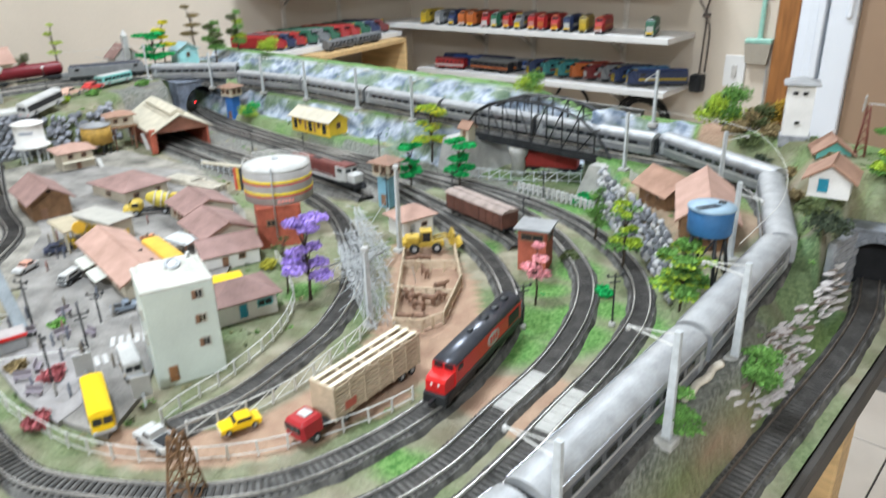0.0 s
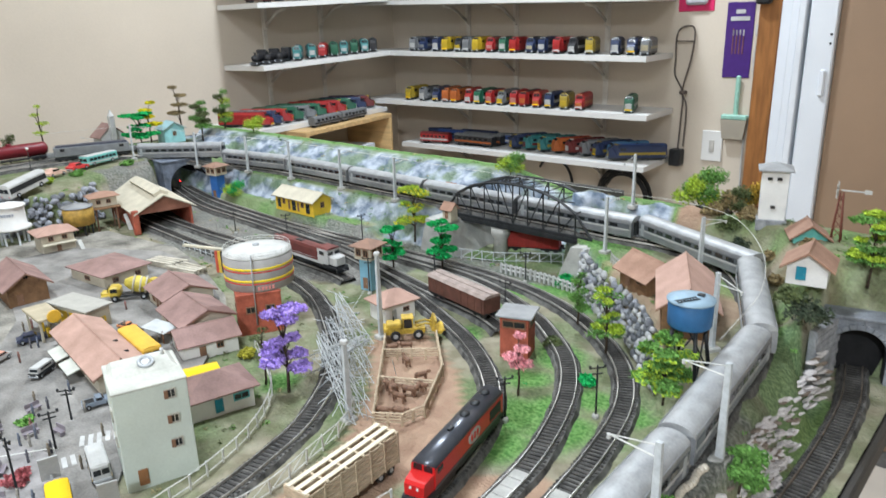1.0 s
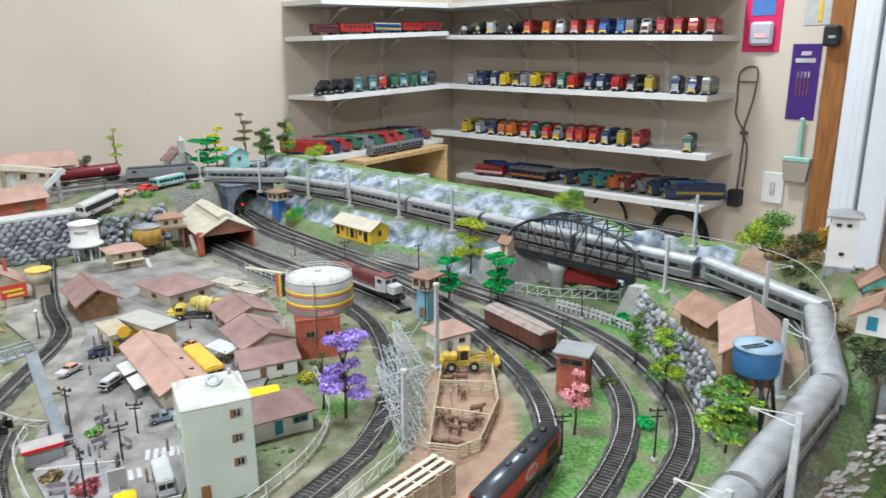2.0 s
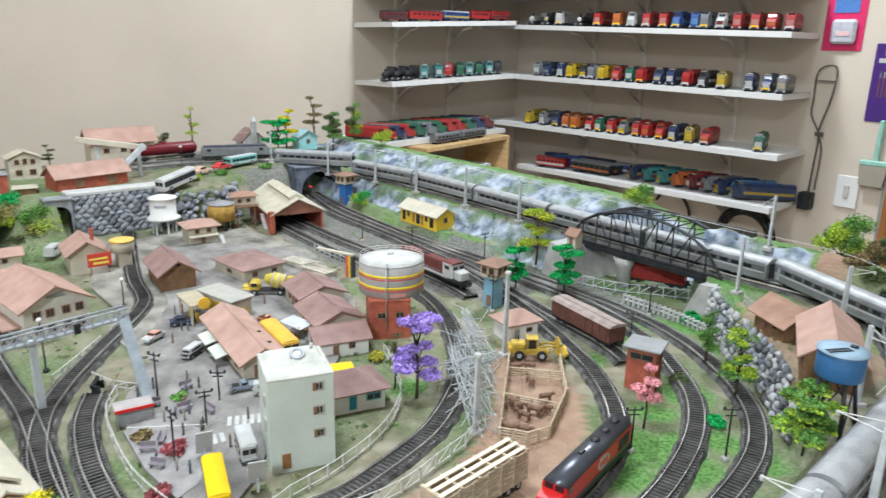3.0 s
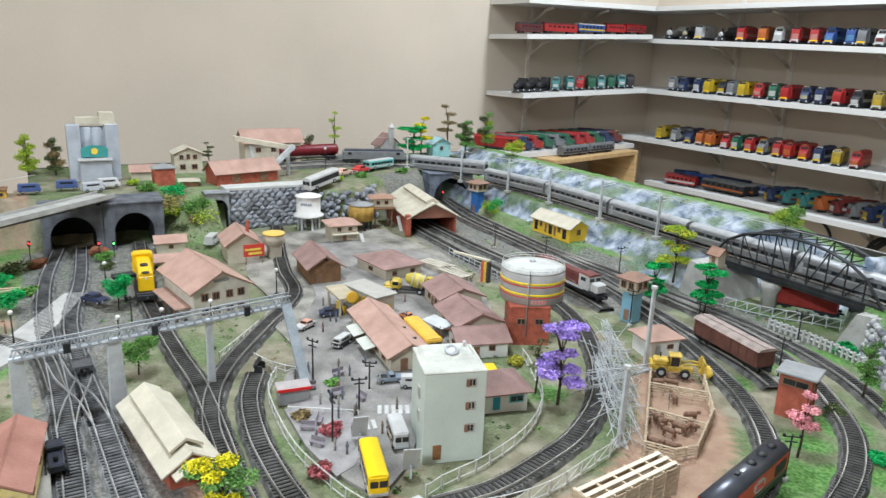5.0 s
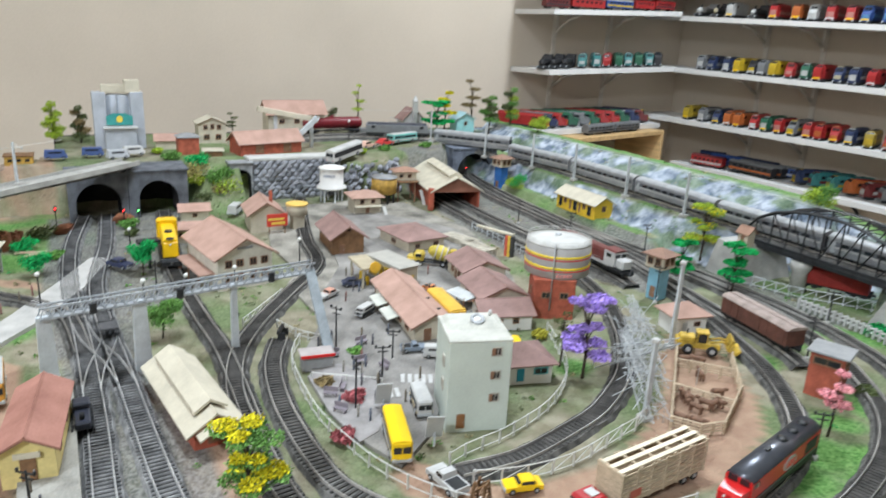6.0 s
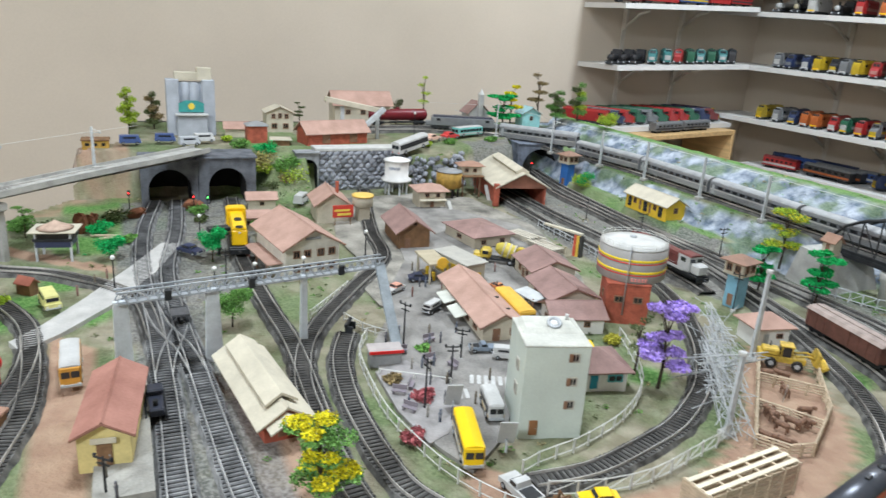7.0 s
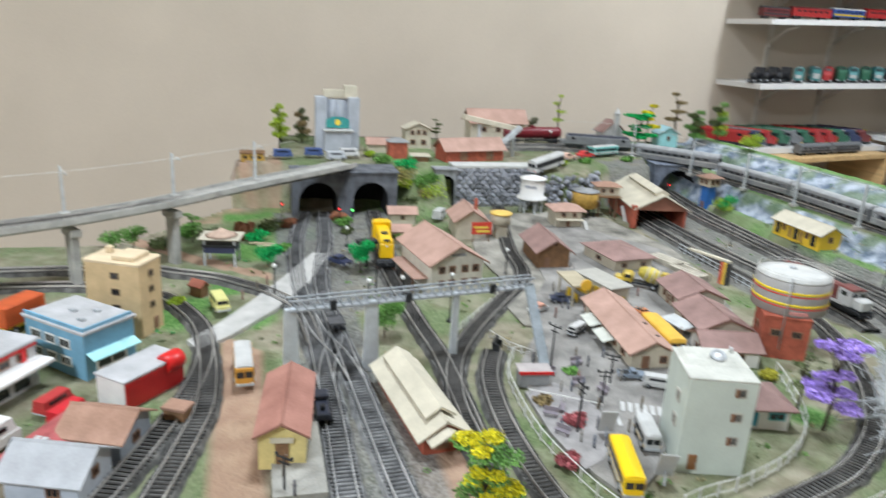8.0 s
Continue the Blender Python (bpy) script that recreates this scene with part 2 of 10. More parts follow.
# ---- the room ----
WALLPAINT = mat("beige_wall_paint", (0.58, 0.508, 0.422), 0.85, 0.035, 3.0, 0.12, col2=(0.59, 0.518, 0.432), fine=160)
BROWNPANEL = mat("brown_door_panel", (0.3, 0.2, 0.13), 0.6, 0.06, 4.0, 0.06)
CEILPAINT = mat("white_ceiling_paint", (0.75, 0.74, 0.71), 0.9, 0.04, 4, 0.1)
FLOORTILE = mat("beige_floor_tile", (0.56, 0.51, 0.45), 0.35, 0.06, 6, 0.05)
GROUT = mat("dark_floor_grout", (0.12, 0.115, 0.11), 0.9, 0.15, 60, 0.2)
SHELFWHITE = mat("white_laminate", (0.68, 0.675, 0.66), 0.35, 0.03, 8, 0.03)
PINEWOOD = mat("pine_board", (0.6, 0.4, 0.19), 0.55, 0.14, 9, 0.1, stretch=(1, 8, 8))
JAMBWOOD = mat("varnished_jamb_wood", (0.3, 0.125, 0.04), 0.4, 0.2, 10, 0.1, stretch=(8, 8, 1))
PVC = mat("white_door_profile", (0.72, 0.75, 0.8), 0.3, 0.03, 5, 0.02)
FAR_X, FAR_Y = 2.6, -2.4
g = Geo().box(WALL_X - 0.06, (FAR_Y + WALL_Y) / 2, FLOOR_Z, 0.12, WALL_Y - FAR_Y + 0.24, CEIL_Z - FLOOR_Z, c=0)
solid("wall_west", g, WALLPAINT, "beige painted room wall behind the layout", "wall", "structure")
g = Geo().box(-1.145, WALL_Y + 0.06, FLOOR_Z, 1.67, 0.12, CEIL_Z - FLOOR_Z, c=0)
solid("wall_north", g, WALLPAINT, "beige painted room wall that carries the display shelves", "wall", "structure")
g = Geo().box(-0.205 + 1.0, WALL_Y + 0.06, 1.12, 1.01 * 2 - 0.21, 0.12, CEIL_Z - 1.12, c=0).box(1.7, WALL_Y + 0.06, FLOOR_Z, 1.8, 0.12, CEIL_Z - FLOOR_Z, c=0)
solid("wall_north_door_side", g, WALLPAINT, "beige painted wall round the doorway", "wall", "structure")
g = Geo().box(FAR_X + 0.06, (FAR_Y + WALL_Y) / 2, FLOOR_Z, 0.12, WALL_Y - FAR_Y + 0.24, CEIL_Z - FLOOR_Z, c=0)
solid("wall_east", g, WALLPAINT, "plain beige wall", "wall", "structure")
g = Geo().box((WALL_X + FAR_X) / 2, FAR_Y - 0.06, FLOOR_Z, FAR_X - WALL_X, 0.12, CEIL_Z - FLOOR_Z, c=0)
solid("wall_south", g, WALLPAINT, "plain beige wall", "wall", "structure")
g = Geo().box((WALL_X + FAR_X) / 2, (FAR_Y + WALL_Y) / 2, CEIL_Z, FAR_X - WALL_X + 0.24, WALL_Y - FAR_Y + 0.24, 0.1, c=0)
solid("ceiling", g, CEILPAINT, "white painted ceiling", "ceiling", "structure")
g = Geo().box((WALL_X + FAR_X) / 2, (FAR_Y + WALL_Y) / 2, FLOOR_Z - 0.1, FAR_X - WALL_X + 0.24, WALL_Y - FAR_Y + 0.24, 0.095, c=0)
floor_ob = solid("floor", g, GROUT, "pale beige tiled floor with dark joints", "floor", "structure")

# doorway: wooden jamb, white folding-door profile, brown panel
jamb = thing("door_frame", "varnished reddish wooden door jamb on the beige wall", "door frame", kind="structure")
part("jamb_post", Geo().box(-0.289, WALL_Y - 0.012, FLOOR_Z, 0.066, 0.03, 2.1, c=0.004), JAMBWOOD, jamb)
part("jamb_head", Geo().box(0.28, WALL_Y - 0.012, 1.153, 1.1, 0.03, 0.06, c=0.004), JAMBWOOD, jamb)
door = thing("door_1", "white ribbed sliding door edge with a brown panel beside it", "door", kind="structure")
g = Geo()
for x0, x1, dep in ((-0.255, -0.222, 0.03), (-0.222, -0.197, 0.044), (-0.197, -0.176, 0.056), (-0.176, -0.167, 0.022)):
    g.box((x0 + x1) / 2, WALL_Y - dep / 2, FLOOR_Z, x1 - x0 - 0.001, dep, 2.08, c=0.003)
part("door_stile", Geo().box(-0.128, WALL_Y - 0.026, FLOOR_Z, 0.076, 0.052, 2.08, c=0.004), PVC, door, "broad white door stile")
part("door_profile", g, PVC, door, "white ribbed door profile")
part("latch", Geo().box(-0.11, WALL_Y - 0.056, 0.155, 0.018, 0.012, 0.08, c=0.005), PVC, door, "long oval white pull handle")
g = Geo().box(0.36, WALL_Y - 0.012, FLOOR_Z, 0.898, 0.04, 2.08, c=0.003)
part("panel", g, BROWNPANEL, door, "plain brown door panel")
g = Geo()
for zz in (0.308, 0.334):
    g.lathe(0, 0, 0, [(0.004, 0), (0.003, 0.002)], 10, pose(-0.101, WALL_Y - 0.0518, zz, 90, 0, 0))
part("screw", g, BLACKMETAL, door)

# ---- shelves on the two walls ----
SHELF_N = {5: (0.617, 0.612), 4: (0.491, 0.463), 3: (0.286, 0.276), 2: (0.081, 0.088), 1: (-0.098, -0.083)}
SHELF_W = {5: (0.607, 0.617), 4: (0.479, 0.506), 3: (0.262, 0.288)}
BRACKET = mat("clear_shelf_bracket", (0.62, 0.58, 0.52), 0.3, 0.08, 40, 0.05)


def north_z(k, x):
    """Top of a shelf on the north wall, which sags a little from corner to end."""
    a, b = SHELF_N[k]
    return a + (b - a) * (x + 1.8) / 1.2


def side_z(k, y):
    a, b = SHELF_W[k]
    return a + (b - a) * (y - 1.83) / 0.67


def slab(plan, zf, th=0.018):
    """A board with a flat outline whose top follows zf."""
    n = len(plan)
    return Geo().add([(u, v, zf(u, v) - th) for u, v in plan] + [(u, v, zf(u, v)) for u, v in plan], [tuple(range(n))[::-1], tuple(range(n, 2 * n))] + [(i, (i + 1) % n, n + (i + 1) % n, n + i) for i in range(n)])


for k in SHELF_N:
    x0, x1 = (-1.72 if k == 1 else WALL_X + 0.002), (-0.588 if k > 2 else -0.575)
    s = thing("wall_shelf", "white laminate wall shelf full of model locomotives", "shelf", 0, 0, 0, 0, "display shelves")
    part("board", slab([(x0, WALL_Y - 0.233), (x1, WALL_Y - 0.233), (x1 - 0.018, WALL_Y - 0.001), (x0, WALL_Y - 0.001)], lambda u, v: north_z(k, u)), SHELFWHITE, s)
    for bx in (-1.52, -1.27, -0.86):
        z = north_z(k, bx)
        br = Geo().box(bx, WALL_Y - 0.014, z - 0.1, 0.016, 0.012, 0.08, c=0.003).tube([(bx, WALL_Y - 0.014, z - 0.085), (bx, WALL_Y - 0.1, z - 0.034), (bx, WALL_Y - 0.16, z - 0.024)], 0.006)
        part("bracket", br, BRACKET, s, "small pale shelf bracket")
    if k > 2:
        s = thing("wall_shelf", "white laminate wall shelf on the side wall with model trains", "shelf", 0, 0, 0, 0, "display shelves")
        part("board", slab([(WALL_X + 0.002, 1.824), (-1.758, 1.85), (-1.758, 2.49), (WALL_X + 0.002, 2.49)], lambda u, v: side_z(k, v)), SHELFWHITE, s)
        for by in (2.02, 2.3):
            z = side_z(k, by)
            br = Geo().box(WALL_X + 0.014, by, z - 0.1, 0.012, 0.016, 0.08, c=0.003).tube([(WALL_X + 0.014, by, z - 0.085), (WALL_X + 0.1, by, z - 0.034), (WALL_X + 0.15, by, z - 0.024)], 0.006)
            part("bracket", br, BRACKET, s, "small pale shelf bracket")
    elif k == 2:
        s = thing("wall_shelf", "white laminate wall shelf on the side wall with model trains", "shelf", 0, 0, 0.075, 0, "display shelves")
        part("board", slab([(WALL_X + 0.002, 1.74), (-1.66, 1.74), (-1.8, 2.494), (WALL_X + 0.002, 2.494)], lambda u, v: -0.025), SHELFWHITE, s, "deeper white board set a little lower")
rails = thing("shelf_rail", "pale vertical slotted rails behind the shelves", "shelf rail")
for bx in (-1.52, -1.27, -0.86):
    part("rail", Geo().box(bx, WALL_Y - 0.004, -0.2, 0.02, 0.008, 1.1, c=0.002), BRACKET, rails)
for by in (2.02, 2.3):
    part("rail", Geo().box(WALL_X + 0.004, by, -0.05, 0.008, 0.02, 0.95, c=0.002), BRACKET, rails)
# open pine box unit under the side shelf
bx = thing("wooden_box_shelf", "open pine box shelf with papers inside", "box shelf", -1.811, 2.146, -0.168, 13.5)
part("top", Geo().box(0.03, 0, 0.18, 0.23, 0.58, 0.018, c=0.002), PINEWOOD, bx)
part("bottom", Geo().box(0.03, 0, 0.0, 0.23, 0.58, 0.018, c=0.002), PINEWOOD, bx)
for yy in (-0.281, 0.281):
    part("side", Geo().box(0.03, yy, 0.018, 0.23, 0.018, 0.162, c=0.002), PINEWOOD, bx)
part("leg", Geo().box(0.02, 0, -0.77, 0.2, 0.5, 0.77, c=0.004), PINEWOOD, bx)
for k in range(7):
    c = [(0.75, 0.73, 0.7), (0.6, 0.62, 0.66), (0.7, 0.66, 0.55), (0.25, 0.25, 0.28)][k % 4]
    solid("booklet", Geo().box(0, 0, 0, 0.16, 0.11 + 0.01 * k, 0.022, 8 * k - 20, c=0.001), paint(*c, 0.8), "loose sheets and booklets lying in the box shelf", "paper", m=pose(-1.72 - 0.013 * k, 2.0 + 0.05 * k, -0.1495 + 0.0225 * (k % 3)))

# ---- table and ground of the layout ----
T4 = [(-0.03, 1.29), (0.06, 1.292), (0.134, 1.278), (0.19, 1.233), (0.25, 1.136), (0.284, 1.048), (0.299, 0.985), (0.307, 0.889), (0.315, 0.79), (0.321, 0.68), (0.325, 0.58), (0.325, 0.4), (0.325, 0.15), (0.3, -0.1)]
STONEEDGE = [(-0.05, 1.235), (-0.004, 1.186), (0.04, 1.148), (0.085, 1.112), (0.13, 1.075), (0.163, 1.036), (0.2, 0.99), (0.245, 0.93), (0.27, 0.8), (0.285, 0.6), (0.285, 0.1), (0.27, -0.2)]
BENCH = 0.065


def height(x, y):
    """Ground height of the layout."""
    z = 0.0
    # bench of the upper line with the rock slope behind it, open below the truss bridge
    if y > 1.2 and x < 0.08:
        gap = ss(-0.385, -0.35, x) * (1 - ss(-0.06, -0.03, x))
        front = ss(1.225, 1.27, y) * (1 - gap) + gap * ss(1.39, 1.44, y)
        z = max(z, BENCH * front + 0.055 * ss(1.335, 1.43, y) * (1 - 0.95 * ss(-0.38, -0.08, x)))
        if -1.03 < x < -0.5 and y < 1.3:
            z = max(z, 0.02 * ss(1.17, 1.19, y))
    # raised corner inside the loop on the east side
    if x > -0.1:
        d = away(x, y, STONEEDGE[::-1])
        up = ss(0.0, 0.012, d) if y > 0.92 else ss(-0.015, 0.035, d)
        zr = BENCH * up
        if y < 1.2:
            lip = ss(1.0, 1.08, y)
            zr *= 1 - ss(0.342 - 0.02 * ss(0.8, 0.95, y) - 0.008 * lip, 0.36 - 0.037 * lip, x)
        e = away(x, y, T4)
        if e < 0 and y > 1.075 and (y > 1.2 or x < 0.318):
            zr = max(zr, BENCH + 0.062 * ss(0.025, 0.07, -e) * (1 - (0.55 + 0.45 * ss(0.0, 0.1, x)) * ss(1.335, 1.385, y)))
        zr *= 1 - 0.3 * ss(1.38, 1.45, y) * ss(0.05, 0.12, x)
        zr += 0.022 * max(0.0, 1 - math.hypot((x - 0.07) / 0.055, (y - 1.368) / 0.045))
        z = max(z, zr)
    # upper town in the north-west
    if x < -1.0 and y > 0.04:
        edge = -1.115 if y < 1.08 else -1.115 - 0.12 * ss(1.08, 1.14, y)
        bay = ss(0.775, 0.8, y) * (1 - ss(0.89, 0.94, y))
        edge += 0.05 * bay
        z = max(z, (0.092 - 0.012 * bay * ss(-1.16, -1.1, x)) * ss(edge + 0.004, edge - 0.018, x) * ss(0.05, 0.11, y) + 0.02 * ss(-1.35, -1.6, x))
        if 0.42 < y < 0.56:
            z = max(z, 0.085 * ss(-1.0, -1.12, x) * ss(0.43, 0.47, y))
    return z


ROADS = {
    "apron": [(-0.32, 0.28), (-0.15, 0.275), (-0.05, 0.27), (-0.035, 0.345), (-0.12, 0.335), (-0.3, 0.32)],
    "town": [(-0.045, 0.458), (-0.09, 0.442), (-0.16, 0.433), (-0.25, 0.438), (-0.32, 0.455), (-0.4, 0.505), (-0.5, 0.54), (-0.6, 0.6), (-0.75, 0.635), (-0.92, 0.69), (-0.92, 0.8), (-0.75, 0.9), (-0.62, 0.9), (-0.45, 0.84), (-0.3, 0.74), (-0.2, 0.645), (-0.16, 0.61), (-0.145, 0.555), (-0.085, 0.51)],
    "dirt": [(-0.065, 0.465), (-0.03, 0.44), (0.02, 0.462), (0.065, 0.51), (0.095, 0.57), (0.105, 0.65), (0.09, 0.75), (0.055, 0.835), (0.0, 0.885), (-0.07, 0.93), (-0.14, 0.955), (-0.185, 0.93), (-0.14, 0.87), (-0.06, 0.8), (-0.005, 0.72), (0.03, 0.65), (0.03, 0.57), (0.01, 0.52), (-0.03, 0.495)],
    "crossing": [(0.12, 0.72), (0.155, 0.76), (0.2, 0.79), (0.235, 0.76), (0.245, 0.69), (0.2, 0.68), (0.14, 0.685)],
    "strip": [(-0.9, -0.12), (-0.76, 0.02), (-0.7, 0.1), (-0.65, 0.165), (-0.68, 0.165), (-0.735, 0.1), (-0.8, 0.02), (-0.92, -0.1)],
    "left": [(-0.44, 0.1), (-0.36, 0.1), (-0.285, 0.095), (-0.111, 0.1), (0.02, 0.11), (0.02, 0.155), (-0.09, 0.15), (-0.275, 0.15), (-0.4, 0.14)],
    "yard": [(0.02, 0.175), (0.02, 0.3), (-0.1, 0.31), (-0.3, 0.275), (-0.5, 0.27), (-0.6, 0.38), (-0.75, 0.385), (-1.06, 0.42), (-1.06, 0.18), (-0.8, 0.17), (-0.6, 0.17), (-0.3, 0.185)],
    "north": [(-1.25, 1.21), (-1.0, 1.17), (-0.62, 1.2), (-0.4, 1.23), (-0.1, 1.25), (-0.05, 1.21), (-0.3, 1.13), (-0.3, 1.03), (-0.5, 0.93), (-0.8, 0.93), (-1.2, 0.98)],
}

GROUND = bpy.data.materials.new("scenic_ground_cover")
GROUND.use_nodes = True


def ground_nodes():
    nt = GROUND.node_tree
    b = nt.nodes["Principled BSDF"]
    b.inputs["Roughness"].default_value, b.inputs["Specular IOR Level"].default_value = 0.95, 0.15
    tc = nt.nodes.new("ShaderNodeTexCoord")

    def noise_node(scale, detail=5.0):
        n = nt.nodes.new("ShaderNodeTexNoise")
        n.inputs["Scale"].default_value, n.inputs["Detail"].default_value = scale, detail
        nt.links.new(tc.outputs["Object"], n.inputs["Vector"])
        return n.outputs["Fac"]

    def two(fac, c1, c2, p=0.38, q=0.64):
        r = nt.nodes.new("ShaderNodeValToRGB")
        r.color_ramp.elements[0].position, r.color_ramp.elements[1].position = p, q
        r.color_ramp.elements[0].color, r.color_ramp.elements[1].color = (*c1, 1), (*c2, 1)
        nt.links.new(fac, r.inputs["Fac"])
        return r.outputs["Color"]

    def mix(fac, a, c):
        m = nt.nodes.new("ShaderNodeMix")
        m.data_type = "RGBA"
        nt.links.new(fac, m.inputs[0])
        nt.links.new(a, m.inputs[6])
        nt.links.new(c, m.inputs[7])
        return m.outputs[2]

    att = nt.nodes.new("ShaderNodeAttribute")
    att.attribute_name = "cover"
    sep = nt.nodes.new("ShaderNodeSeparateColor")
    nt.links.new(att.outputs["Color"], sep.inputs["Color"])
    big, mid, fine = noise_node(9), noise_node(38), noise_node(260, 3)
    olive = two(mid, (0.2, 0.178, 0.122), (0.31, 0.284, 0.212))
    green = two(fine, (0.082, 0.138, 0.05), (0.168, 0.232, 0.108))
    mask = two(big, (0, 0, 0), (0.8, 0.8, 0.8), 0.4, 0.62)
    bare = mix(mask, olive, green)
    dirt = two(mid, (0.32, 0.205, 0.145), (0.41, 0.285, 0.2), 0.35, 0.7)
    lush = two(fine, (0.06, 0.165, 0.038), (0.165, 0.31, 0.095))
    stone_ = two(mid, (0.13, 0.17, 0.23), (0.5, 0.55, 0.63), 0.36, 0.64)
    rock = mix(two(noise_node(17), (0, 0, 0), (0.75, 0.75, 0.75), 0.48, 0.6), stone_, green)
    grit_ = two(fine, (0.1, 0.1, 0.098), (0.25, 0.245, 0.235))
    grit = mix(two(noise_node(22), (0, 0, 0), (0.35, 0.35, 0.35), 0.5, 0.66), grit_, olive)
    c = mix(sep.outputs[0], bare, dirt)
    c = mix(sep.outputs[1], c, lush)
    c = mix(sep.outputs[2], c, rock)
    c = mix(att.outputs["Alpha"], c, grit)
    nt.links.new(c, b.inputs["Base Color"])
    add = nt.nodes.new("ShaderNodeMath")
    nt.links.new(mid, add.inputs[0])
    nt.links.new(fine, add.inputs[1])
    bp = nt.nodes.new("ShaderNodeBump")
    bp.inputs["Strength"].default_value, bp.inputs["Distance"].default_value = 0.8, 0.003
    nt.links.new(add.outputs[0], bp.inputs["Height"])
    nt.links.new(bp.outputs["Normal"], b.inputs["Normal"])


ground_nodes()
LUSH = [(-0.25, 1.2, 0.028), (-0.18, 1.2, 0.028), (-0.1, 1.195, 0.026), (-0.2, 1.09, 0.025), (-0.35, 1.078, 0.02), (-0.09, 1.075, 0.025), (-0.4, 1.19, 0.03), (0.1, 0.85, 0.045), (0.13, 0.9, 0.035), (0.07, 0.93, 0.03), (0.07, 1.12, 0.03), (0.02, 1.16, 0.03), (-0.06, 1.2, 0.04), (-0.14, 1.2, 0.035), (0.155, 0.93, 0.03), (-0.15, 0.74, 0.03), (0.165, 0.6, 0.025), (0.12, 0.8, 0.05), (0.16, 0.86, 0.05), (0.07, 1.0, 0.045), (0.2, 0.93, 0.03), (-0.1, 1.16, 0.04), (0.0, 1.19, 0.03), (-0.17, 0.68, 0.035), (0.3, 1.08, 0.02), (0.325, 0.93, 0.018), (0.322, 0.86, 0.015), (-0.5, 0.13, 0.04), (-0.62, 0.1, 0.04), (-0.8, 0.13, 0.06), (-0.9, 0.25, 0.05), (-0.52, 0.03, 0.06), (-0.82, 0.1, 0.05), (-0.56, 0.05, 0.04), (-0.07, 0.98, 0.03), (0.21, 0.87, 0.02)]


def ground_sheet():
    x0, x1, y0, y1, st = -1.46, 0.402, -0.6, 1.46, 0.01
    nx, ny = int((x1 - x0) / st) + 1, int((y1 - y0) / st) + 1
    vs, keep, cov = [], [], []
    for j in range(ny):
        for i in range(nx):
            x, y = x0 + i * (x1 - x0) / (nx - 1), y0 + j * (y1 - y0) / (ny - 1)
            z = height(x, y)
            slope = math.hypot(height(x + 0.01, y) - z, height(x, y + 0.01) - z) / 0.01
            rough_z = noise.noise(Vector((x * 40, y * 40, 0))) * 0.0015 + noise.noise(Vector((x * 14, y * 14, 3))) * 0.0012 - 0.002
            if slope > 0.35:
                rough_z += noise.noise(Vector((x * 28, y * 28, 7))) * 0.011
            vs.append((x, y, z + rough_z))
            rock = ss(0.3, 0.7, slope)
            if not (y > 1.18 and x < 0.05):
                rock = 0.0
            else:
                rock = max(rock, ss(1.325, 1.35, y) * (1 - ss(1.405, 1.44, y)) * 0.95)
            dirt = 1.0 if any(inside(x, y, ROADS[k]) for k in ("dirt", "crossing", "left", "strip", "apron")) else 0.0
            if z > 0.05 and 0.02 < x < 0.25 and 1.0 < y < 1.2:
                dirt = 0.7
            if z > 0.05 and x > 0.09 and y > 1.12:
                dirt = max(dirt, max(0.0, min(0.5, 0.05 + 1.0 * noise.noise(Vector((x * 22, y * 22, 9))))))
                hillgreen = max(0.0, min(0.6, 0.22 + 1.1 * noise.noise(Vector((x * 19, y * 19, 5)))))
            else:
                hillgreen = 0.0
            if math.hypot((x - 0.07) / 0.06, (y - 1.366) / 0.045) < 1:
                dirt = 0.95
            if x < -0.98 and y < 0.2:
                dirt = max(0.0, min(1.0, 0.5 + noise.noise(Vector((x * 30, y * 30, 2)))))
            grit = 1.0 if any(inside(x, y, ROADS[k]) for k in ("yard", "north")) else 0.0
            lush = max(1 - ss(r * 0.45, r * 1.1, math.hypot(x - a, y - b) + 0.012 * noise.noise(Vector((x * 30, y * 30, 1)))) for a, b, r in LUSH)
            lush = max(lush, hillgreen)
            if x < -0.99 and 0.4 < y < 0.58:
                lush = max(lush, 0.4 + 0.4 * noise.noise(Vector((x * 25, y * 25, 2))))
            if y > 1.17 and x < 0.06:
                lush = max(lush, min(1.0, max(0.0, 0.42 + 0.9 * noise.noise(Vector((x * 13, y * 13, 6))))))
            if y > 1.405 and x < 0.1:
                lush = max(lush, 0.8)
            if -1.1 < x < -0.76 and 0.08 < y < 0.2:
                lush = max(lush, min(1.0, max(0.0, 0.5 + 0.9 * noise.noise(Vector((x * 15, y * 15, 8))))))
            if 0.3 < x < 0.37 and 0.5 < y < 1.1:
                streak = noise.noise(Vector((x * 60, y * 14, 4)))
                if x < 0.343:
                    grit = max(grit, 1.0 if y < 0.9 else 0.3)
                    lush = 0.25
                else:
                    dirt, lush = max(0.0, min(0.8, 0.35 + streak)), max(0.0, 0.35 - streak)
                if y > 0.95:
                    lush = 0.75
            cov.append((dirt * (1 - rock), lush * (1 - rock), rock, grit * (1 - rock) * 0.85))
    fs = []
    for j in range(ny - 1):
        for i in range(nx - 1):
            x, y = vs[j * nx + i][:2]
            if y < 0.2 and x < -0.85 - max(0.0, y + 0.1) * 1.42:
                continue
            fs.append((j * nx + i, j * nx + i + 1, (j + 1) * nx + i + 1, (j + 1) * nx + i))
    me = bpy.data.meshes.new("ground")
    me.from_pydata(vs, [], fs)
    me.polygons.foreach_set("use_smooth", [True] * len(fs))
    att = me.color_attributes.new("cover", "FLOAT_COLOR", "POINT")
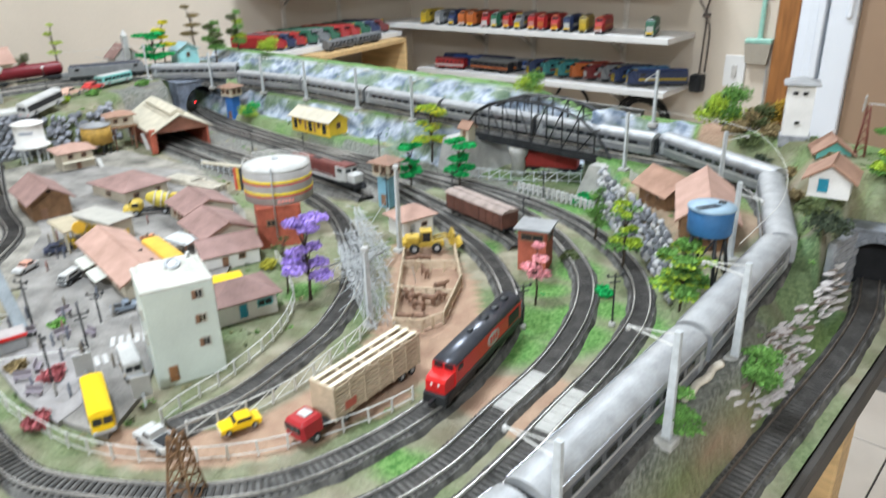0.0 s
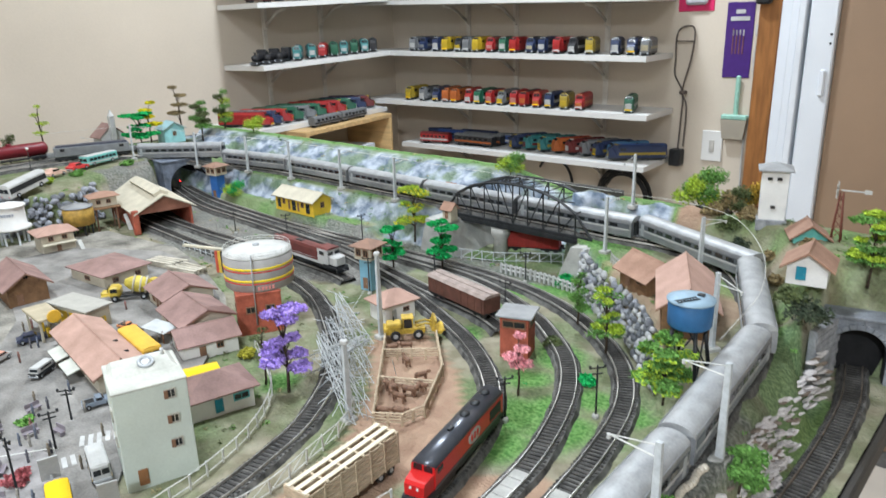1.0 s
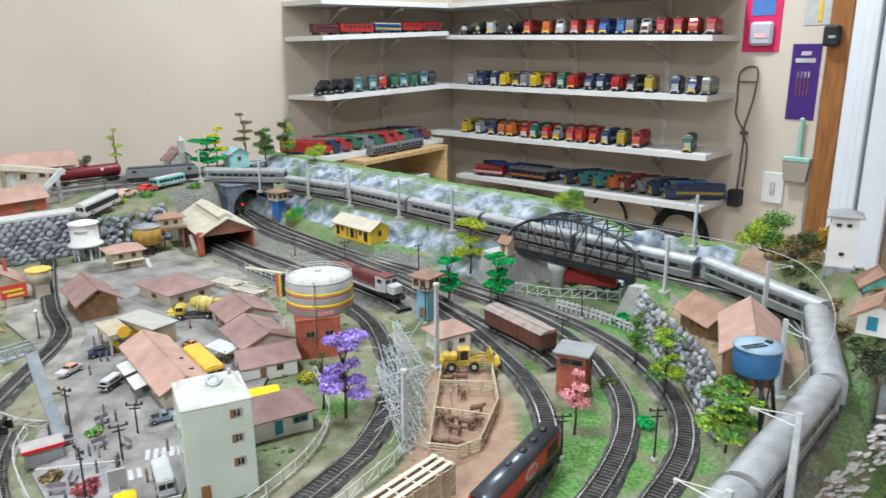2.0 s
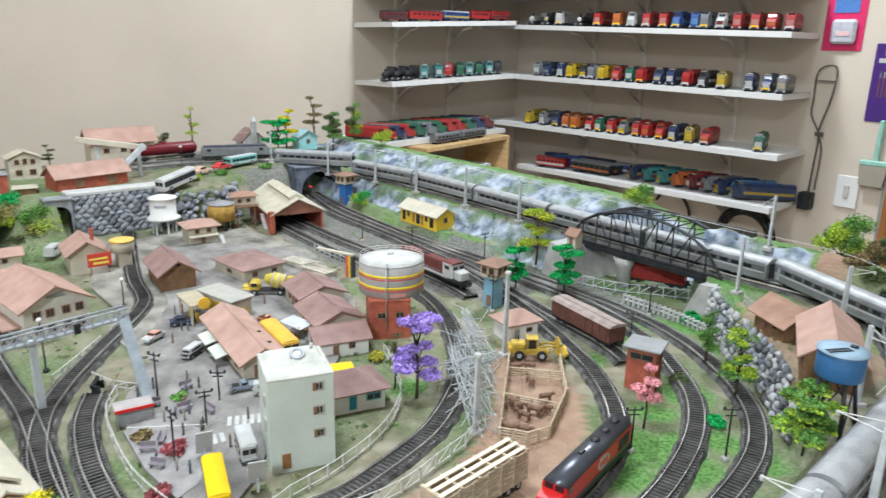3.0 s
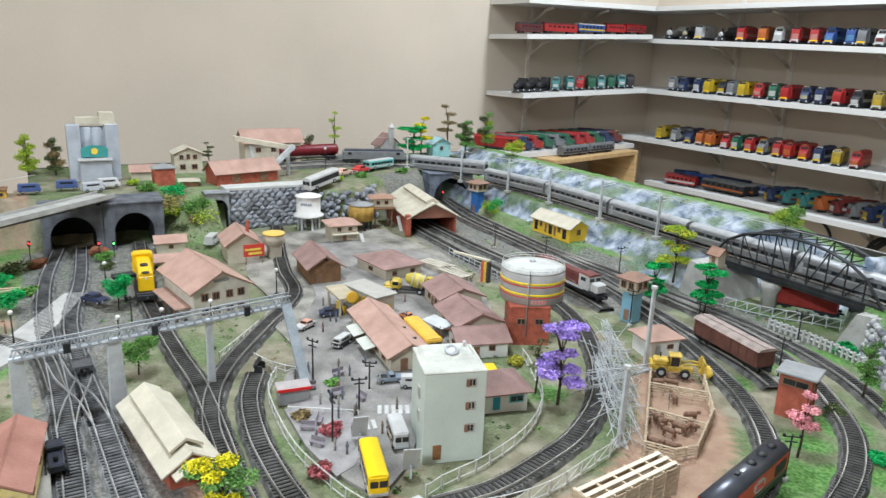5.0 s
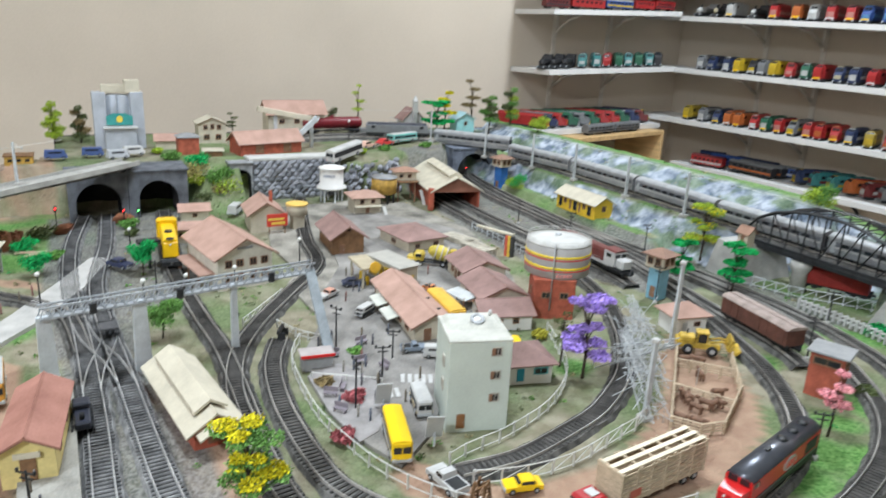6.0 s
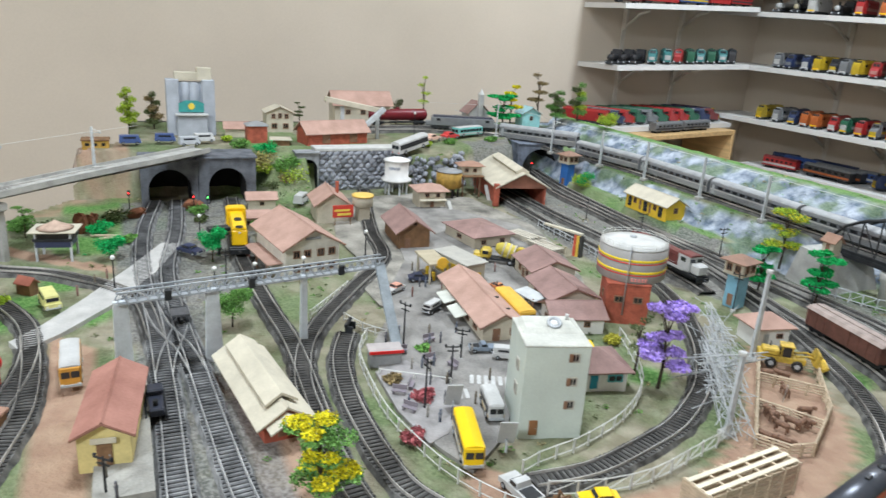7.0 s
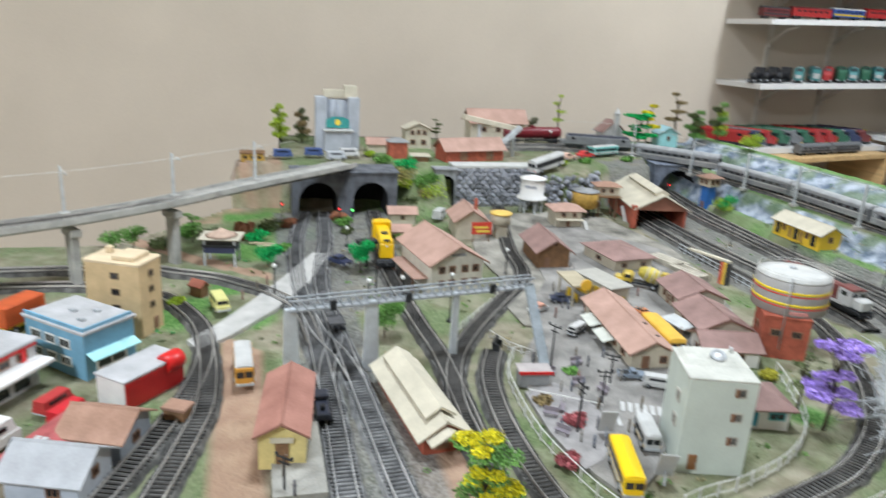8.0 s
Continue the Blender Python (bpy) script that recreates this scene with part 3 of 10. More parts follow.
    att.data.foreach_set("color", [c for q in cov for c in q])
    me.materials.append(GROUND)
    tagged(new("ground", me), "model landscape of scenic turf, earth and painted rock", "ground", "", "structure")


ground_sheet()
TABLEWOOD = mat("dark_table_edge", (0.05, 0.045, 0.04), 0.6, 0.15, 12, 0.1)
tb = thing("layout_table", "large dark-edged wooden table that carries the layout", "table")
OUT = [(0.402, -0.6), (0.402, 1.46), (-1.46, 1.46), (-1.46, 0.2), (-1.27, 0.2), (-0.85, -0.1), (-0.85, -0.6)]
part("top", Geo().add([(a, b, -0.026) for a, b in OUT] + [(a, b, -0.015) for a, b in OUT], [tuple(range(7))[::-1], tuple(range(7, 14))] + [(i, (i + 1) % 7, 7 + (i + 1) % 7, 7 + i) for i in range(7)]), TABLEWOOD, tb)
part("fascia", Geo().box(0.407, 0.45, -0.026, 0.008, 2.1, 0.024, c=0.002), TABLEWOOD, tb, "black painted edge board")
part("fascia", Geo().box(-0.78, 1.464, -0.1, 1.36, 0.008, 0.2, c=0.002), TABLEWOOD, tb)
part("fascia", Geo().box(0.15, 1.464, -0.1, 0.5, 0.008, 0.14, c=0.002), TABLEWOOD, tb)
part("fascia", Geo().box(-1.464, 0.83, -0.1, 0.008, 1.26, 0.2, c=0.002), TABLEWOOD, tb)
for lx, ly in ((0.3, -0.5), (0.3, 0.6), (0.3, 1.4), (-0.78, -0.5), (-1.4, 0.35), (-1.4, 1.4)):
    part("leg", Geo().box(lx, ly, FLOOR_Z, 0.07, 0.07, -0.026 - FLOOR_Z, c=0.004), PINEWOOD, tb)

# paved surfaces
ASPHALT = mat("town_asphalt", (0.185, 0.176, 0.165), 0.9, 0.22, 22, 0.25, col2=(0.275, 0.262, 0.245))
PAVING = mat("pale_road_concrete", (0.46, 0.45, 0.43), 0.85, 0.12, 35, 0.2)


def flat_patch(name, poly, z0, z1, material, label):
    n = len(poly)
    g = Geo().add([(x, y, z0) for x, y in poly] + [(x, y, z1) for x, y in poly], [tuple(range(n))[::-1], tuple(range(n, 2 * n))] + [(i, (i + 1) % n, n + (i + 1) % n, n + i) for i in range(n)])
    return solid(name, g, material, label, "road", "structure")


LOT = [(-0.43, 0.5), (-0.55, 0.497), (-0.6, 0.53), (-0.75, 0.525), (-0.9, 0.56), (-1.02, 0.62), (-1.04, 0.8), (-0.98, 0.9), (-0.75, 0.93), (-0.62, 0.905), (-0.45, 0.85), (-0.36, 0.8), (-0.4, 0.6)]
flat_patch("pavement_lot", LOT, -0.006, 0.0012, mat("packed_pale_earth", (0.2, 0.188, 0.162), 0.95, 0.28, 20, 0.35, col2=(0.3, 0.282, 0.245)), "packed pale earth round the town buildings")
flat_patch("road_town", ROADS["town"], -0.004, 0.0025, ASPHALT, "grey asphalt streets of the model town")
flat_patch("pavement_square", [(-0.095, 0.436), (-0.16, 0.428), (-0.245, 0.432), (-0.262, 0.475), (-0.2, 0.5), (-0.15, 0.49), (-0.105, 0.46)], -0.004, 0.0032, mat("pale_square_paving", (0.3, 0.285, 0.28), 0.85, 0.16, 45, 0.2), "pale paved square with benches")
flat_patch("road_crossing", [(-0.4, 0.07), (-0.44, 0.108), (-0.52, 0.165), (-0.63, 0.22), (-0.76, 0.265), (-0.77, 0.235), (-0.66, 0.185), (-0.55, 0.13), (-0.47, 0.085), (-0.43, 0.055)], -0.004, 0.004, PAVING, "pale concrete road that crosses the yard tracks")
flat_patch("pavement_station", [(-0.09, 0.15), (-0.09, 0.196), (-0.32, 0.196), (-0.32, 0.183), (-0.15, 0.18), (-0.15, 0.15)], -0.004, 0.012, mat("worn_platform_slab", (0.31, 0.3, 0.27), 0.85, 0.2, 30, 0.2), "pale concrete station platform")
flat_patch("pavement_front", [(0.36, 0.42), (0.29, 0.42), (0.29, 0.62), (0.352, 0.66)], BENCH - 0.07, BENCH * 0.2, PAVING, "grey concrete slab beside the track")

# ---- railway tracks ----
TRACKS = {
    "T0": [(-0.012, 0.5), (-0.01, 0.564), (-0.028, 0.637), (-0.051, 0.699), (-0.098, 0.77), (-0.143, 0.815), (-0.213, 0.869), (-0.342, 0.938), (-0.5, 0.967), (-0.75, 0.965), (-1.1, 0.985)],
    "T0b": [(-0.345, 1.012), (-0.42, 1.022), (-0.6, 1.026), (-0.8, 1.02), (-1.1, 1.03)],
    "S": [(-0.03, 1.012), (-0.09, 1.035), (-0.2, 1.056), (-0.3, 1.078), (-0.4, 1.1), (-0.5, 1.118)],
    "W": [(-1.375, 0.78), (-1.385, 1.0), (-1.39, 1.2)],
    "T1": [(-0.351, 0.43), (-0.285, 0.403), (-0.206, 0.389), (-0.137, 0.386), (-0.076, 0.388), (-0.029, 0.397), (0.024, 0.428), (0.08, 0.472), (0.117, 0.525), (0.133, 0.592), (0.135, 0.673), (0.117, 0.765), (0.082, 0.845), (0.034, 0.901), (-0.041, 0.954), (-0.111, 0.988), (-0.185, 1.019), (-0.3, 1.058), (-0.469, 1.1), (-0.774, 1.125), (-1.009, 1.139), (-1.26, 1.2)],
    "T2": [(-1.08, 0.68), (-0.905, 0.631), (-0.75, 0.593), (-0.62, 0.568), (-0.499, 0.482), (-0.417, 0.422), (-0.341, 0.378), (-0.272, 0.356), (-0.208, 0.347), (-0.11, 0.347), (-0.023, 0.352), (0.06, 0.386), (0.13, 0.445), (0.178, 0.52), (0.194, 0.612), (0.184, 0.703), (0.171, 0.8), (0.137, 0.905), (0.087, 0.987), (0.015, 1.051), (-0.032, 1.08), (-0.104, 1.115), (-0.189, 1.138), (-0.3, 1.147), (-0.6, 1.152), (-1.0, 1.178), (-1.26, 1.225)],
    "T3": [(0.18, 0.3), (0.225, 0.45), (0.238, 0.6), (0.224, 0.748), (0.213, 0.84), (0.193, 0.929), (0.157, 1.0), (0.11, 1.052), (0.055, 1.094), (-0.016, 1.133), (-0.109, 1.162), (-0.214, 1.174), (-0.33, 1.172), (-0.5, 1.168), (-0.7, 1.158)],
    "A": [(0.0, 0.215), (-0.099, 0.213), (-0.2, 0.214), (-0.321, 0.213), (-0.45, 0.21), (-0.646, 0.202), (-0.85, 0.21), (-1.05, 0.238)],
    "B": [(0.0, 0.272), (-0.085, 0.261), (-0.207, 0.253), (-0.339, 0.246), (-0.478, 0.238), (-0.636, 0.236), (-0.838, 0.262), (-1.05, 0.278)],
    "AB": [(-0.3, 0.2135), (-0.35, 0.221), (-0.42, 0.238), (-0.47, 0.2385)],
    "BA": [(-0.3, 0.248), (-0.36, 0.238), (-0.43, 0.218), (-0.49, 0.209)],
    "C": [(-0.11, 0.347), (-0.22, 0.354), (-0.348, 0.359), (-0.461, 0.353), (-0.685, 0.349), (-0.85, 0.366), (-1.05, 0.385)],
    "L1": [(-0.03, -0.02), (-0.14, 0.019), (-0.203, 0.041), (-0.293, 0.068), (-0.385, 0.079), (-0.468, 0.07), (-0.538, 0.041), (-0.585, 0.01), (-0.624, -0.049), (-0.645, -0.15), (-0.64, -0.4)],
    "L2": [(-0.4, 0.21), (-0.52, 0.196), (-0.586, 0.159), (-0.626, 0.119), (-0.661, 0.078), (-0.688, 0.019), (-0.706, -0.023), (-0.715, -0.15), (-0.71, -0.4)],
    "L3": [(-0.02, 0.03), (-0.12, 0.055), (-0.2, 0.074), (-0.27, 0.086), (-0.36, 0.084), (-0.44, 0.074)],
    "R": [(0.362, 0.1), (0.368, 0.4), (0.373, 0.6), (0.374, 0.748), (0.375, 0.86), (0.376, 0.979), (0.37, 1.094), (0.352, 1.188)],
}
UPPER = [(-1.3, 0.62), (-1.335, 0.75), (-1.35, 0.88), (-1.33, 1.0), (-1.28, 1.12), (-1.2, 1.21), (-1.1, 1.265), (-0.96, 1.295), (-0.78, 1.303), (-0.62, 1.301), (-0.45, 1.297), (-0.3, 1.295), (-0.15, 1.293)] + T4
CARRY = {}
PITCH = 0.006  # sleeper spacing


def rail_line(name, pts, z, label, zf=None, metal=RAIL, ties=SLEEPER, bed=BALLAST):
    line = smoothline([(*p, 0) for p in pts], PITCH)
    for p in line:
        p.z = zf(p.x, p.y) if zf else z
    CARRY[name] = line
    tr = thing("railway_track", label, "railway track", group="railway tracks", kind="structure")
    n = len(line)
    side = []
    for i in range(n):
        d = line[min(i + 1, n - 1)] - line[max(i - 1, 0)]
        d.normalize()
        side.append(Vector((d.y, -d.x, 0)))
    off = (sum(ord(c) for c in name) % 5) * 0.00012
    prof = [(-0.0172, -0.005), (-0.0138, 0.0011 + off), (0.0138, 0.0011 + off), (0.0172, -0.005)]
    vs = [p + s * (u + 0.0022 * noise.noise(p * 60 + Vector((u * 900, 0, 0)))) + Vector((0, 0, w)) for p, s in zip(line, side) for u, w in prof]
    fs = [(i * 4 + k, i * 4 + k + 1, i * 4 + k + 5, i * 4 + k + 4) for i in range(n - 1) for k in range(3)]
    part("ballast", Geo().add(vs, fs), bed, tr, "grey crushed ballast")
    g = Geo()
    for i in range(n):
        g.box(line[i].x, line[i].y, line[i].z + 0.0008 + off, 0.0025, 0.0258 + 0.0014 * math.sin(i * 7.3), 0.0015, heading(line, i), c=0)
    tagged(part("sleepers", g, ties, tr, "dark tarred sleepers"), kind="stuff")
    for s in (-0.00875, 0.00875):
        vs = []
        for p, q in zip(line, side):
            c = p + q * s
            vs += [c + q * u + Vector((0, 0, w + off)) for u, w in ((-0.0009, 0.0022), (-0.00042, 0.0048), (0.00042, 0.0048), (0.0009, 0.0022))]
        fs = [(i * 4 + k, i * 4 + (k + 1) % 4, i * 4 + 4 + (k + 1) % 4, i * 4 + 4 + k) for i in range(n - 1) for k in range(4)]
        part("rail", Geo().add(vs, fs), metal, tr)
    return tr


for k, pts in TRACKS.items():
    if k == "R":
        rail_line(k, pts, 0.002, "dusty model railway track with rusty rails", None, mat("rusty_rail_steel", (0.13, 0.105, 0.085), 0.75, 0.3, 90, 0.2), mat("dusty_sleeper", (0.05, 0.046, 0.042), 0.95, 0.3, 90, 0.3))
    elif k in ("A", "B", "AB", "BA"):
        rail_line(k, pts, 0.002, "yard track with worn shiny rails on pale ballast", None, mat("shiny_yard_rail", (0.6, 0.6, 0.6), 0.35, 0.3, 14, 0.05, 0.45), mat("grey_yard_sleeper", (0.1, 0.1, 0.102), 0.9, 0.4, 60, 0.3), mat("yard_ballast", (0.135, 0.138, 0.143), 0.95, 0.35, 60, 0.6, col2=(0.235, 0.235, 0.232), fine=700))
    else:
        rail_line(k, pts, 0.1 if k == "W" else 0.002, "model railway track with dark sleepers on grey ballast")


def upper_z(x, y):
    return BENCH + 0.001 + 0.029 * ss(-1.12, -1.3, x)


rail_line("U", UPPER, 0, "raised model railway track along the rock bench", upper_z)

# ---- buildings ----
TEALDOOR = paint(0.02, 0.25, 0.36)
FRAMEBROWN = mat("brown_window_frame", (0.24, 0.13, 0.08), 0.6, 0.15, 90, 0.1)
FRAMEWHITE = mat("white_window_frame", (0.75, 0.74, 0.7), 0.5, 0.05, 90, 0.05)


def face_pose(side, w, d):
    """Pose of a wall face: local x runs along the wall, -y out of it."""
    return {"f": pose(0, -d / 2, 0), "b": pose(0, d / 2, 0, 0, 0, 180), "r": pose(w / 2, 0, 0, 0, 0, 90), "l": pose(-w / 2, 0, 0, 0, 0, -90)}[side]


def add_window(parent, side, w, d, u, zc, ww, hh, frame=FRAMEBROWN, pane=DARKGLASS, bars=1):
    m = face_pose(side, w, d)
    t = min(ww, hh) * 0.14
    g = Geo()
    for a in (-1, 1):
        g.box(u + a * (ww / 2 - t / 2), -0.0004, zc - hh / 2, t, 0.0016, hh, c=0, m=m)
        g.box(u, -0.0004, zc + (hh / 2 - t if a > 0 else -hh / 2), ww - 2 * t, 0.0016, t, c=0, m=m)
    for k in range(bars):
        g.box(u + ((k + 1) / (bars + 1) - 0.5) * (ww - 2 * t), -0.0003, zc - hh / 2 + t, t * 0.6, 0.0013, hh - 2 * t, c=0, m=m)
    fr = part("window", g, frame, parent)
    part("pane", Geo().box(u, 0.0001, zc - hh / 2 + t, ww - 2 * t, 0.001, hh - 2 * t, c=0, m=m), pane, fr)


def add_door(parent, side, w, d, u, ww, hh, material=FRAMEBROWN, z=0.0):
    m = face_pose(side, w, d)
    dr = part("door", Geo().box(u, -0.0003, z, ww, 0.0016, hh, c=0.0003, m=m), material, parent)
    part("handle", Geo().box(u + ww * 0.32, -0.0014, z + hh * 0.45, ww * 0.08, 0.0006, ww * 0.08, c=0, m=m), GREYMETAL, dr)


def gable_roof(w, d, h, rh, ov, th, ridge="x"):
    """Two slabs meeting at the ridge."""
    g = Geo()
    span, run = (d, w) if ridge == "x" else (w, d)
    sl = rh / (span / 2)
    e = span / 2 + ov
    prof = [(-e, h - ov * sl), (0, h + rh), (e, h - ov * sl), (e, h - ov * sl + th), (0, h + rh + th * 1.2), (-e, h - ov * sl + th)]
    a = run / 2 + ov
    g.prism(prof[:2] + prof[4:], -a, a, ridge)
    g.prism(prof[1:4] + prof[4:5], -a, a, ridge)
    return g


def hip_roof(w, d, h, rh, ov, th):
    a, b = w / 2 + ov, d / 2 + ov
    r = max(0.0, a - b)
    q = max(0.0, b - a)
    base = [(-a, -b), (a, -b), (a, b), (-a, b)]
    vs = [(x, y, h) for x, y in base] + [(x, y, h + th) for x, y in base]
    top = [(-r, -q, h + rh), (r, q, h + rh)]
    fs = [(3, 2, 1, 0)] + [(i, (i + 1) % 4, 4 + (i + 1) % 4, 4 + i) for i in range(4)]
    if r >= q:
        fs += [(4, 5, 9, 8), (5, 6, 9), (6, 7, 8, 9), (7, 4, 8)]
    else:
        fs += [(4, 5, 8), (5, 6, 9, 8), (6, 7, 9), (7, 4, 8, 9)]
    return Geo().add(vs + top, fs)


def house(name, label, L, R, d, h, rh, wall, roof, z=0.002, kind="gable", ridge="x", ov=0.005, wins=(), doors=(), frame=FRAMEBROWN, th=0.0016, pane=DARKGLASS, cat="house", group="", chimney=False):
    """A house with its front from L to R on the plan, as seen from the street, and its depth behind."""
    dx, dy = R[0] - L[0], R[1] - L[1]
    w, rz = math.hypot(dx, dy), math.degrees(math.atan2(dy, dx))
    nx, ny = -dy / w, dx / w
    t = thing(name, label, cat, (L[0] + R[0]) / 2 + nx * d / 2, (L[1] + R[1]) / 2 + ny * d / 2, z, rz, group)
    g = Geo()
    if kind == "gable":
        half = (d if ridge == "x" else w) / 2
        prof = [(-half, -0.006), (half, -0.006), (half, h), (0, h + rh), (-half, h)]
        run = (w if ridge == "x" else d) / 2
        g.prism(prof, -run, run, ridge)
    else:
        g.box(0, 0, -0.006, w, d, h + 0.006, c=0.0006)
    walls = part("wall", g, wall, t)
    if kind == "gable":
        rf = part("roof", gable_roof(w, d, h, rh, ov, th, ridge), roof, t)
        run, sp = ((w, d) if ridge == "x" else (d, w))
        cap = [(0.0018, h + rh + th * 0.6), (0, h + rh + th * 1.9), (-0.0018, h + rh + th * 0.6)]
        part("ridge_cap", Geo().prism(cap, -run / 2 - ov, run / 2 + ov, ridge), roof, rf)
        part("fascia", Geo().prism([(-sp / 2 - ov, h - ov * rh / (sp / 2) - 0.0012), (0, h + rh - 0.0012), (sp / 2 + ov, h - ov * rh / (sp / 2) - 0.0012), (sp / 2 + ov, h - ov * rh / (sp / 2)), (0, h + rh), (-sp / 2 - ov, h - ov * rh / (sp / 2))], -run / 2 - ov, -run / 2 - ov + 0.001, ridge), FRAMEBROWN, rf)
    elif kind == "hip":
        part("roof", hip_roof(w, d, h, rh, ov, th), roof, t)
    elif kind == "flat":
        part("roof", Geo().box(0, 0, h, w + 2 * ov, d + 2 * ov, rh, c=0.0008), roof, t)
    for side, u, zc, ww, hh in wins:
        add_window(t, side, w, d, u, zc, ww, hh, frame, pane)
    for side, u, ww, hh, dm in doors:
        add_door(t, side, w, d, u, ww, hh, dm)
    if chimney:
        part("chimney", Geo().box(w * 0.25, 0, h + rh * 0.3, 0.006, 0.006, rh + 0.008), REDBRICK, t)
    return t, w, d


# four-storey mint apartment block
APTROOF = mat("chalky_roof_white", (0.52, 0.52, 0.47), 0.8, 0.12, 45, 0.2)
t, w, d = house("apartment_block", "pale mint four-storey apartment block with a flat chalky white roof", (-0.084, 0.524), (-0.065, 0.585), 0.066, 0.094, 0.0025, GREENISH, APTROOF, kind="flat", ov=0.0005,
                wins=[("f", 0.017, 0.084, 0.0085, 0.0095), ("f", 0.017, 0.0585, 0.0085, 0.0095), ("f", 0.017, 0.0335, 0.0085, 0.0095), ("l", 0.01, 0.066, 0.01, 0.012), ("l", 0.01, 0.04, 0.01, 0.012)], doors=[("f", -0.017, 0.0085, 0.016, mat("orange_brown_door", (0.3, 0.14, 0.06), 0.6))], cat="apartment block", frame=mat("pale_window_reveal", (0.45, 0.43, 0.38), 0.7, 0.12, 90, 0.1))
for zz in (0.084, 0.0585, 0.0335):
    part("shutter", Geo().box(0.0125, -d / 2 - 0.0012, zz - 0.004, 0.0034, 0.0016, 0.008, c=0), FRAMEBROWN, t, "brown shutter leaf")
part("stair_hood", Geo().add([(-w * 0.47, -d * 0.1, 0.0965), (w * 0.47, -d * 0.1, 0.0965), (w * 0.45, d * 0.46, 0.0965), (-w * 0.45, d * 0.46, 0.0965), (-w * 0.4, 0.0, 0.1), (w * 0.4, 0.0, 0.1), (w * 0.38, d * 0.42, 0.1005), (-w * 0.38, d * 0.42, 0.1005)], [(3, 2, 1, 0), (4, 5, 6, 7), (0, 1, 5, 4), (1, 2, 6, 5), (2, 3, 7, 6), (3, 0, 4, 7)]), APTROOF, t, "low raised roof deck")
part("hatch_ring", Geo().lathe(0, 0, 0, [(0.0045, 0), (0.0075, 0), (0.0078, 0.0018), (0.0072, 0.003), (0.0052, 0.003), (0.0045, 0.0012)], 22, pose(0.004, 0.006, 0.1015, 24, 0, 0)), GREYMETAL, t, "round grey ring hatch")
part("hatch_dome", Geo().lathe(0, 0, 0, [(0.0046, 0.001), (0.003, 0.0022), (0.0005, 0.0028)], 16, pose(0.004, 0.006, 0.1015, 24, 0, 0)), LAMPGLOBE, t)
part("vent_pipe", Geo().lathe(0.021, 0.02, 0.1, [(0.0018, 0), (0.0018, 0.006)], 10), WHITE, t)
# small white house behind it
house("bungalow", "small white bungalow with maroon hipped roof and blue door", (-0.147, 0.622), (-0.131, 0.691), 0.055, 0.02, 0.017, WALLWHITE, DARKROOF, kind="hip", wins=[("f", 0.021, 0.012, 0.018, 0.009), ("r", 0.0, 0.012, 0.012, 0.009), ("l", 0.0, 0.012, 0.012, 0.009)], doors=[("f", -0.004, 0.009, 0.016, TEALDOOR)], frame=paint(0.1, 0.45, 0.5), ov=0.006)
# fuel tank on a brick pump house
t, w, d = house("pump_house", "red brick pump house with small windows under a round tank", (-0.302, 0.782), (-0.274, 0.834), 0.055, 0.052, 0.003, REDBRICK, REDBRICK, kind="flat", wins=[("f", -0.012, 0.032, 0.013, 0.01), ("f", 0.014, 0.032, 0.013, 0.01), ("l", 0.0, 0.032, 0.013, 0.01)], cat="pump house", ov=0.0005)
TANKGREY = mat("tank_grey_paint", (0.33, 0.32, 0.31), 0.55, 0.1, 40, 0.1)
tk = thing("storage_tank", "round grey storage tank with yellow and red bands and white railing", "storage tank", -0.327, 0.838, 0.057)
part("shell", Geo().lathe(0, 0, 0, [(0.051, 0), (0.052, 0.001), (0.052, 0.05), (0.05, 0.051)], 48), TANKGREY, tk)
part("cover", Geo().lathe(0, 0, 0.051, [(0.0515, 0), (0.0515, 0.002), (0.03, 0.0045), (0.001, 0.006)], 48), mat("tank_cover_grey", (0.55, 0.55, 0.53), 0.6, 0.14, 30, 0.1), tk, "pale weathered tank cover")
for zb, hb, c in ((0.034, 0.004, (0.8, 0.6, 0.03)), (0.0305, 0.0022, (0.6, 0.06, 0.04)), (0.0155, 0.004, (0.8, 0.6, 0.03)), (0.012, 0.0022, (0.6, 0.06, 0.04))):
    part("band", Geo().lathe(0, 0, zb, [(0.0521, 0), (0.0525, 0.0003), (0.0525, hb - 0.0003), (0.0521, hb)], 48), paint(*c), tk)
g = Geo()
for k in range(28):
    a = 6.2832 * k / 28
    g.tube([(0.05 * math.cos(a), 0.05 * math.sin(a), 0.052), (0.05 * math.cos(a), 0.05 * math.sin(a), 0.061)], 0.0004, 4)
for zz in (0.057, 0.061):
    g.tube([(0.05 * math.cos(6.2832 * k / 40), 0.05 * math.sin(6.2832 * k / 40), zz) for k in range(41)], 0.0004, 4)
part("railing", g, FENCEWHITE, tk, "thin white railing")
g = Geo()
for k in range(5):
    a = -0.62 + 0.1 * k
    g.box(0, 0, 0.0035, 0.0035, 0.0012, 0.0055, c=0.0002, m=pose(0.0525 * math.cos(a), 0.0525 * math.sin(a), 0, 0, 0, math.degrees(a) + 90))
part("lettering", g, paint(0.75, 0.3, 0.28), tk, "row of pale red letter bars")
part("pipe", Geo().tube([(0.04, -0.035, 0.05), (0.04, -0.037, 0.06), (0.043, -0.04, 0.03), (0.043, -0.04, -0.05)], 0.001, 6), GREYMETAL, tk)
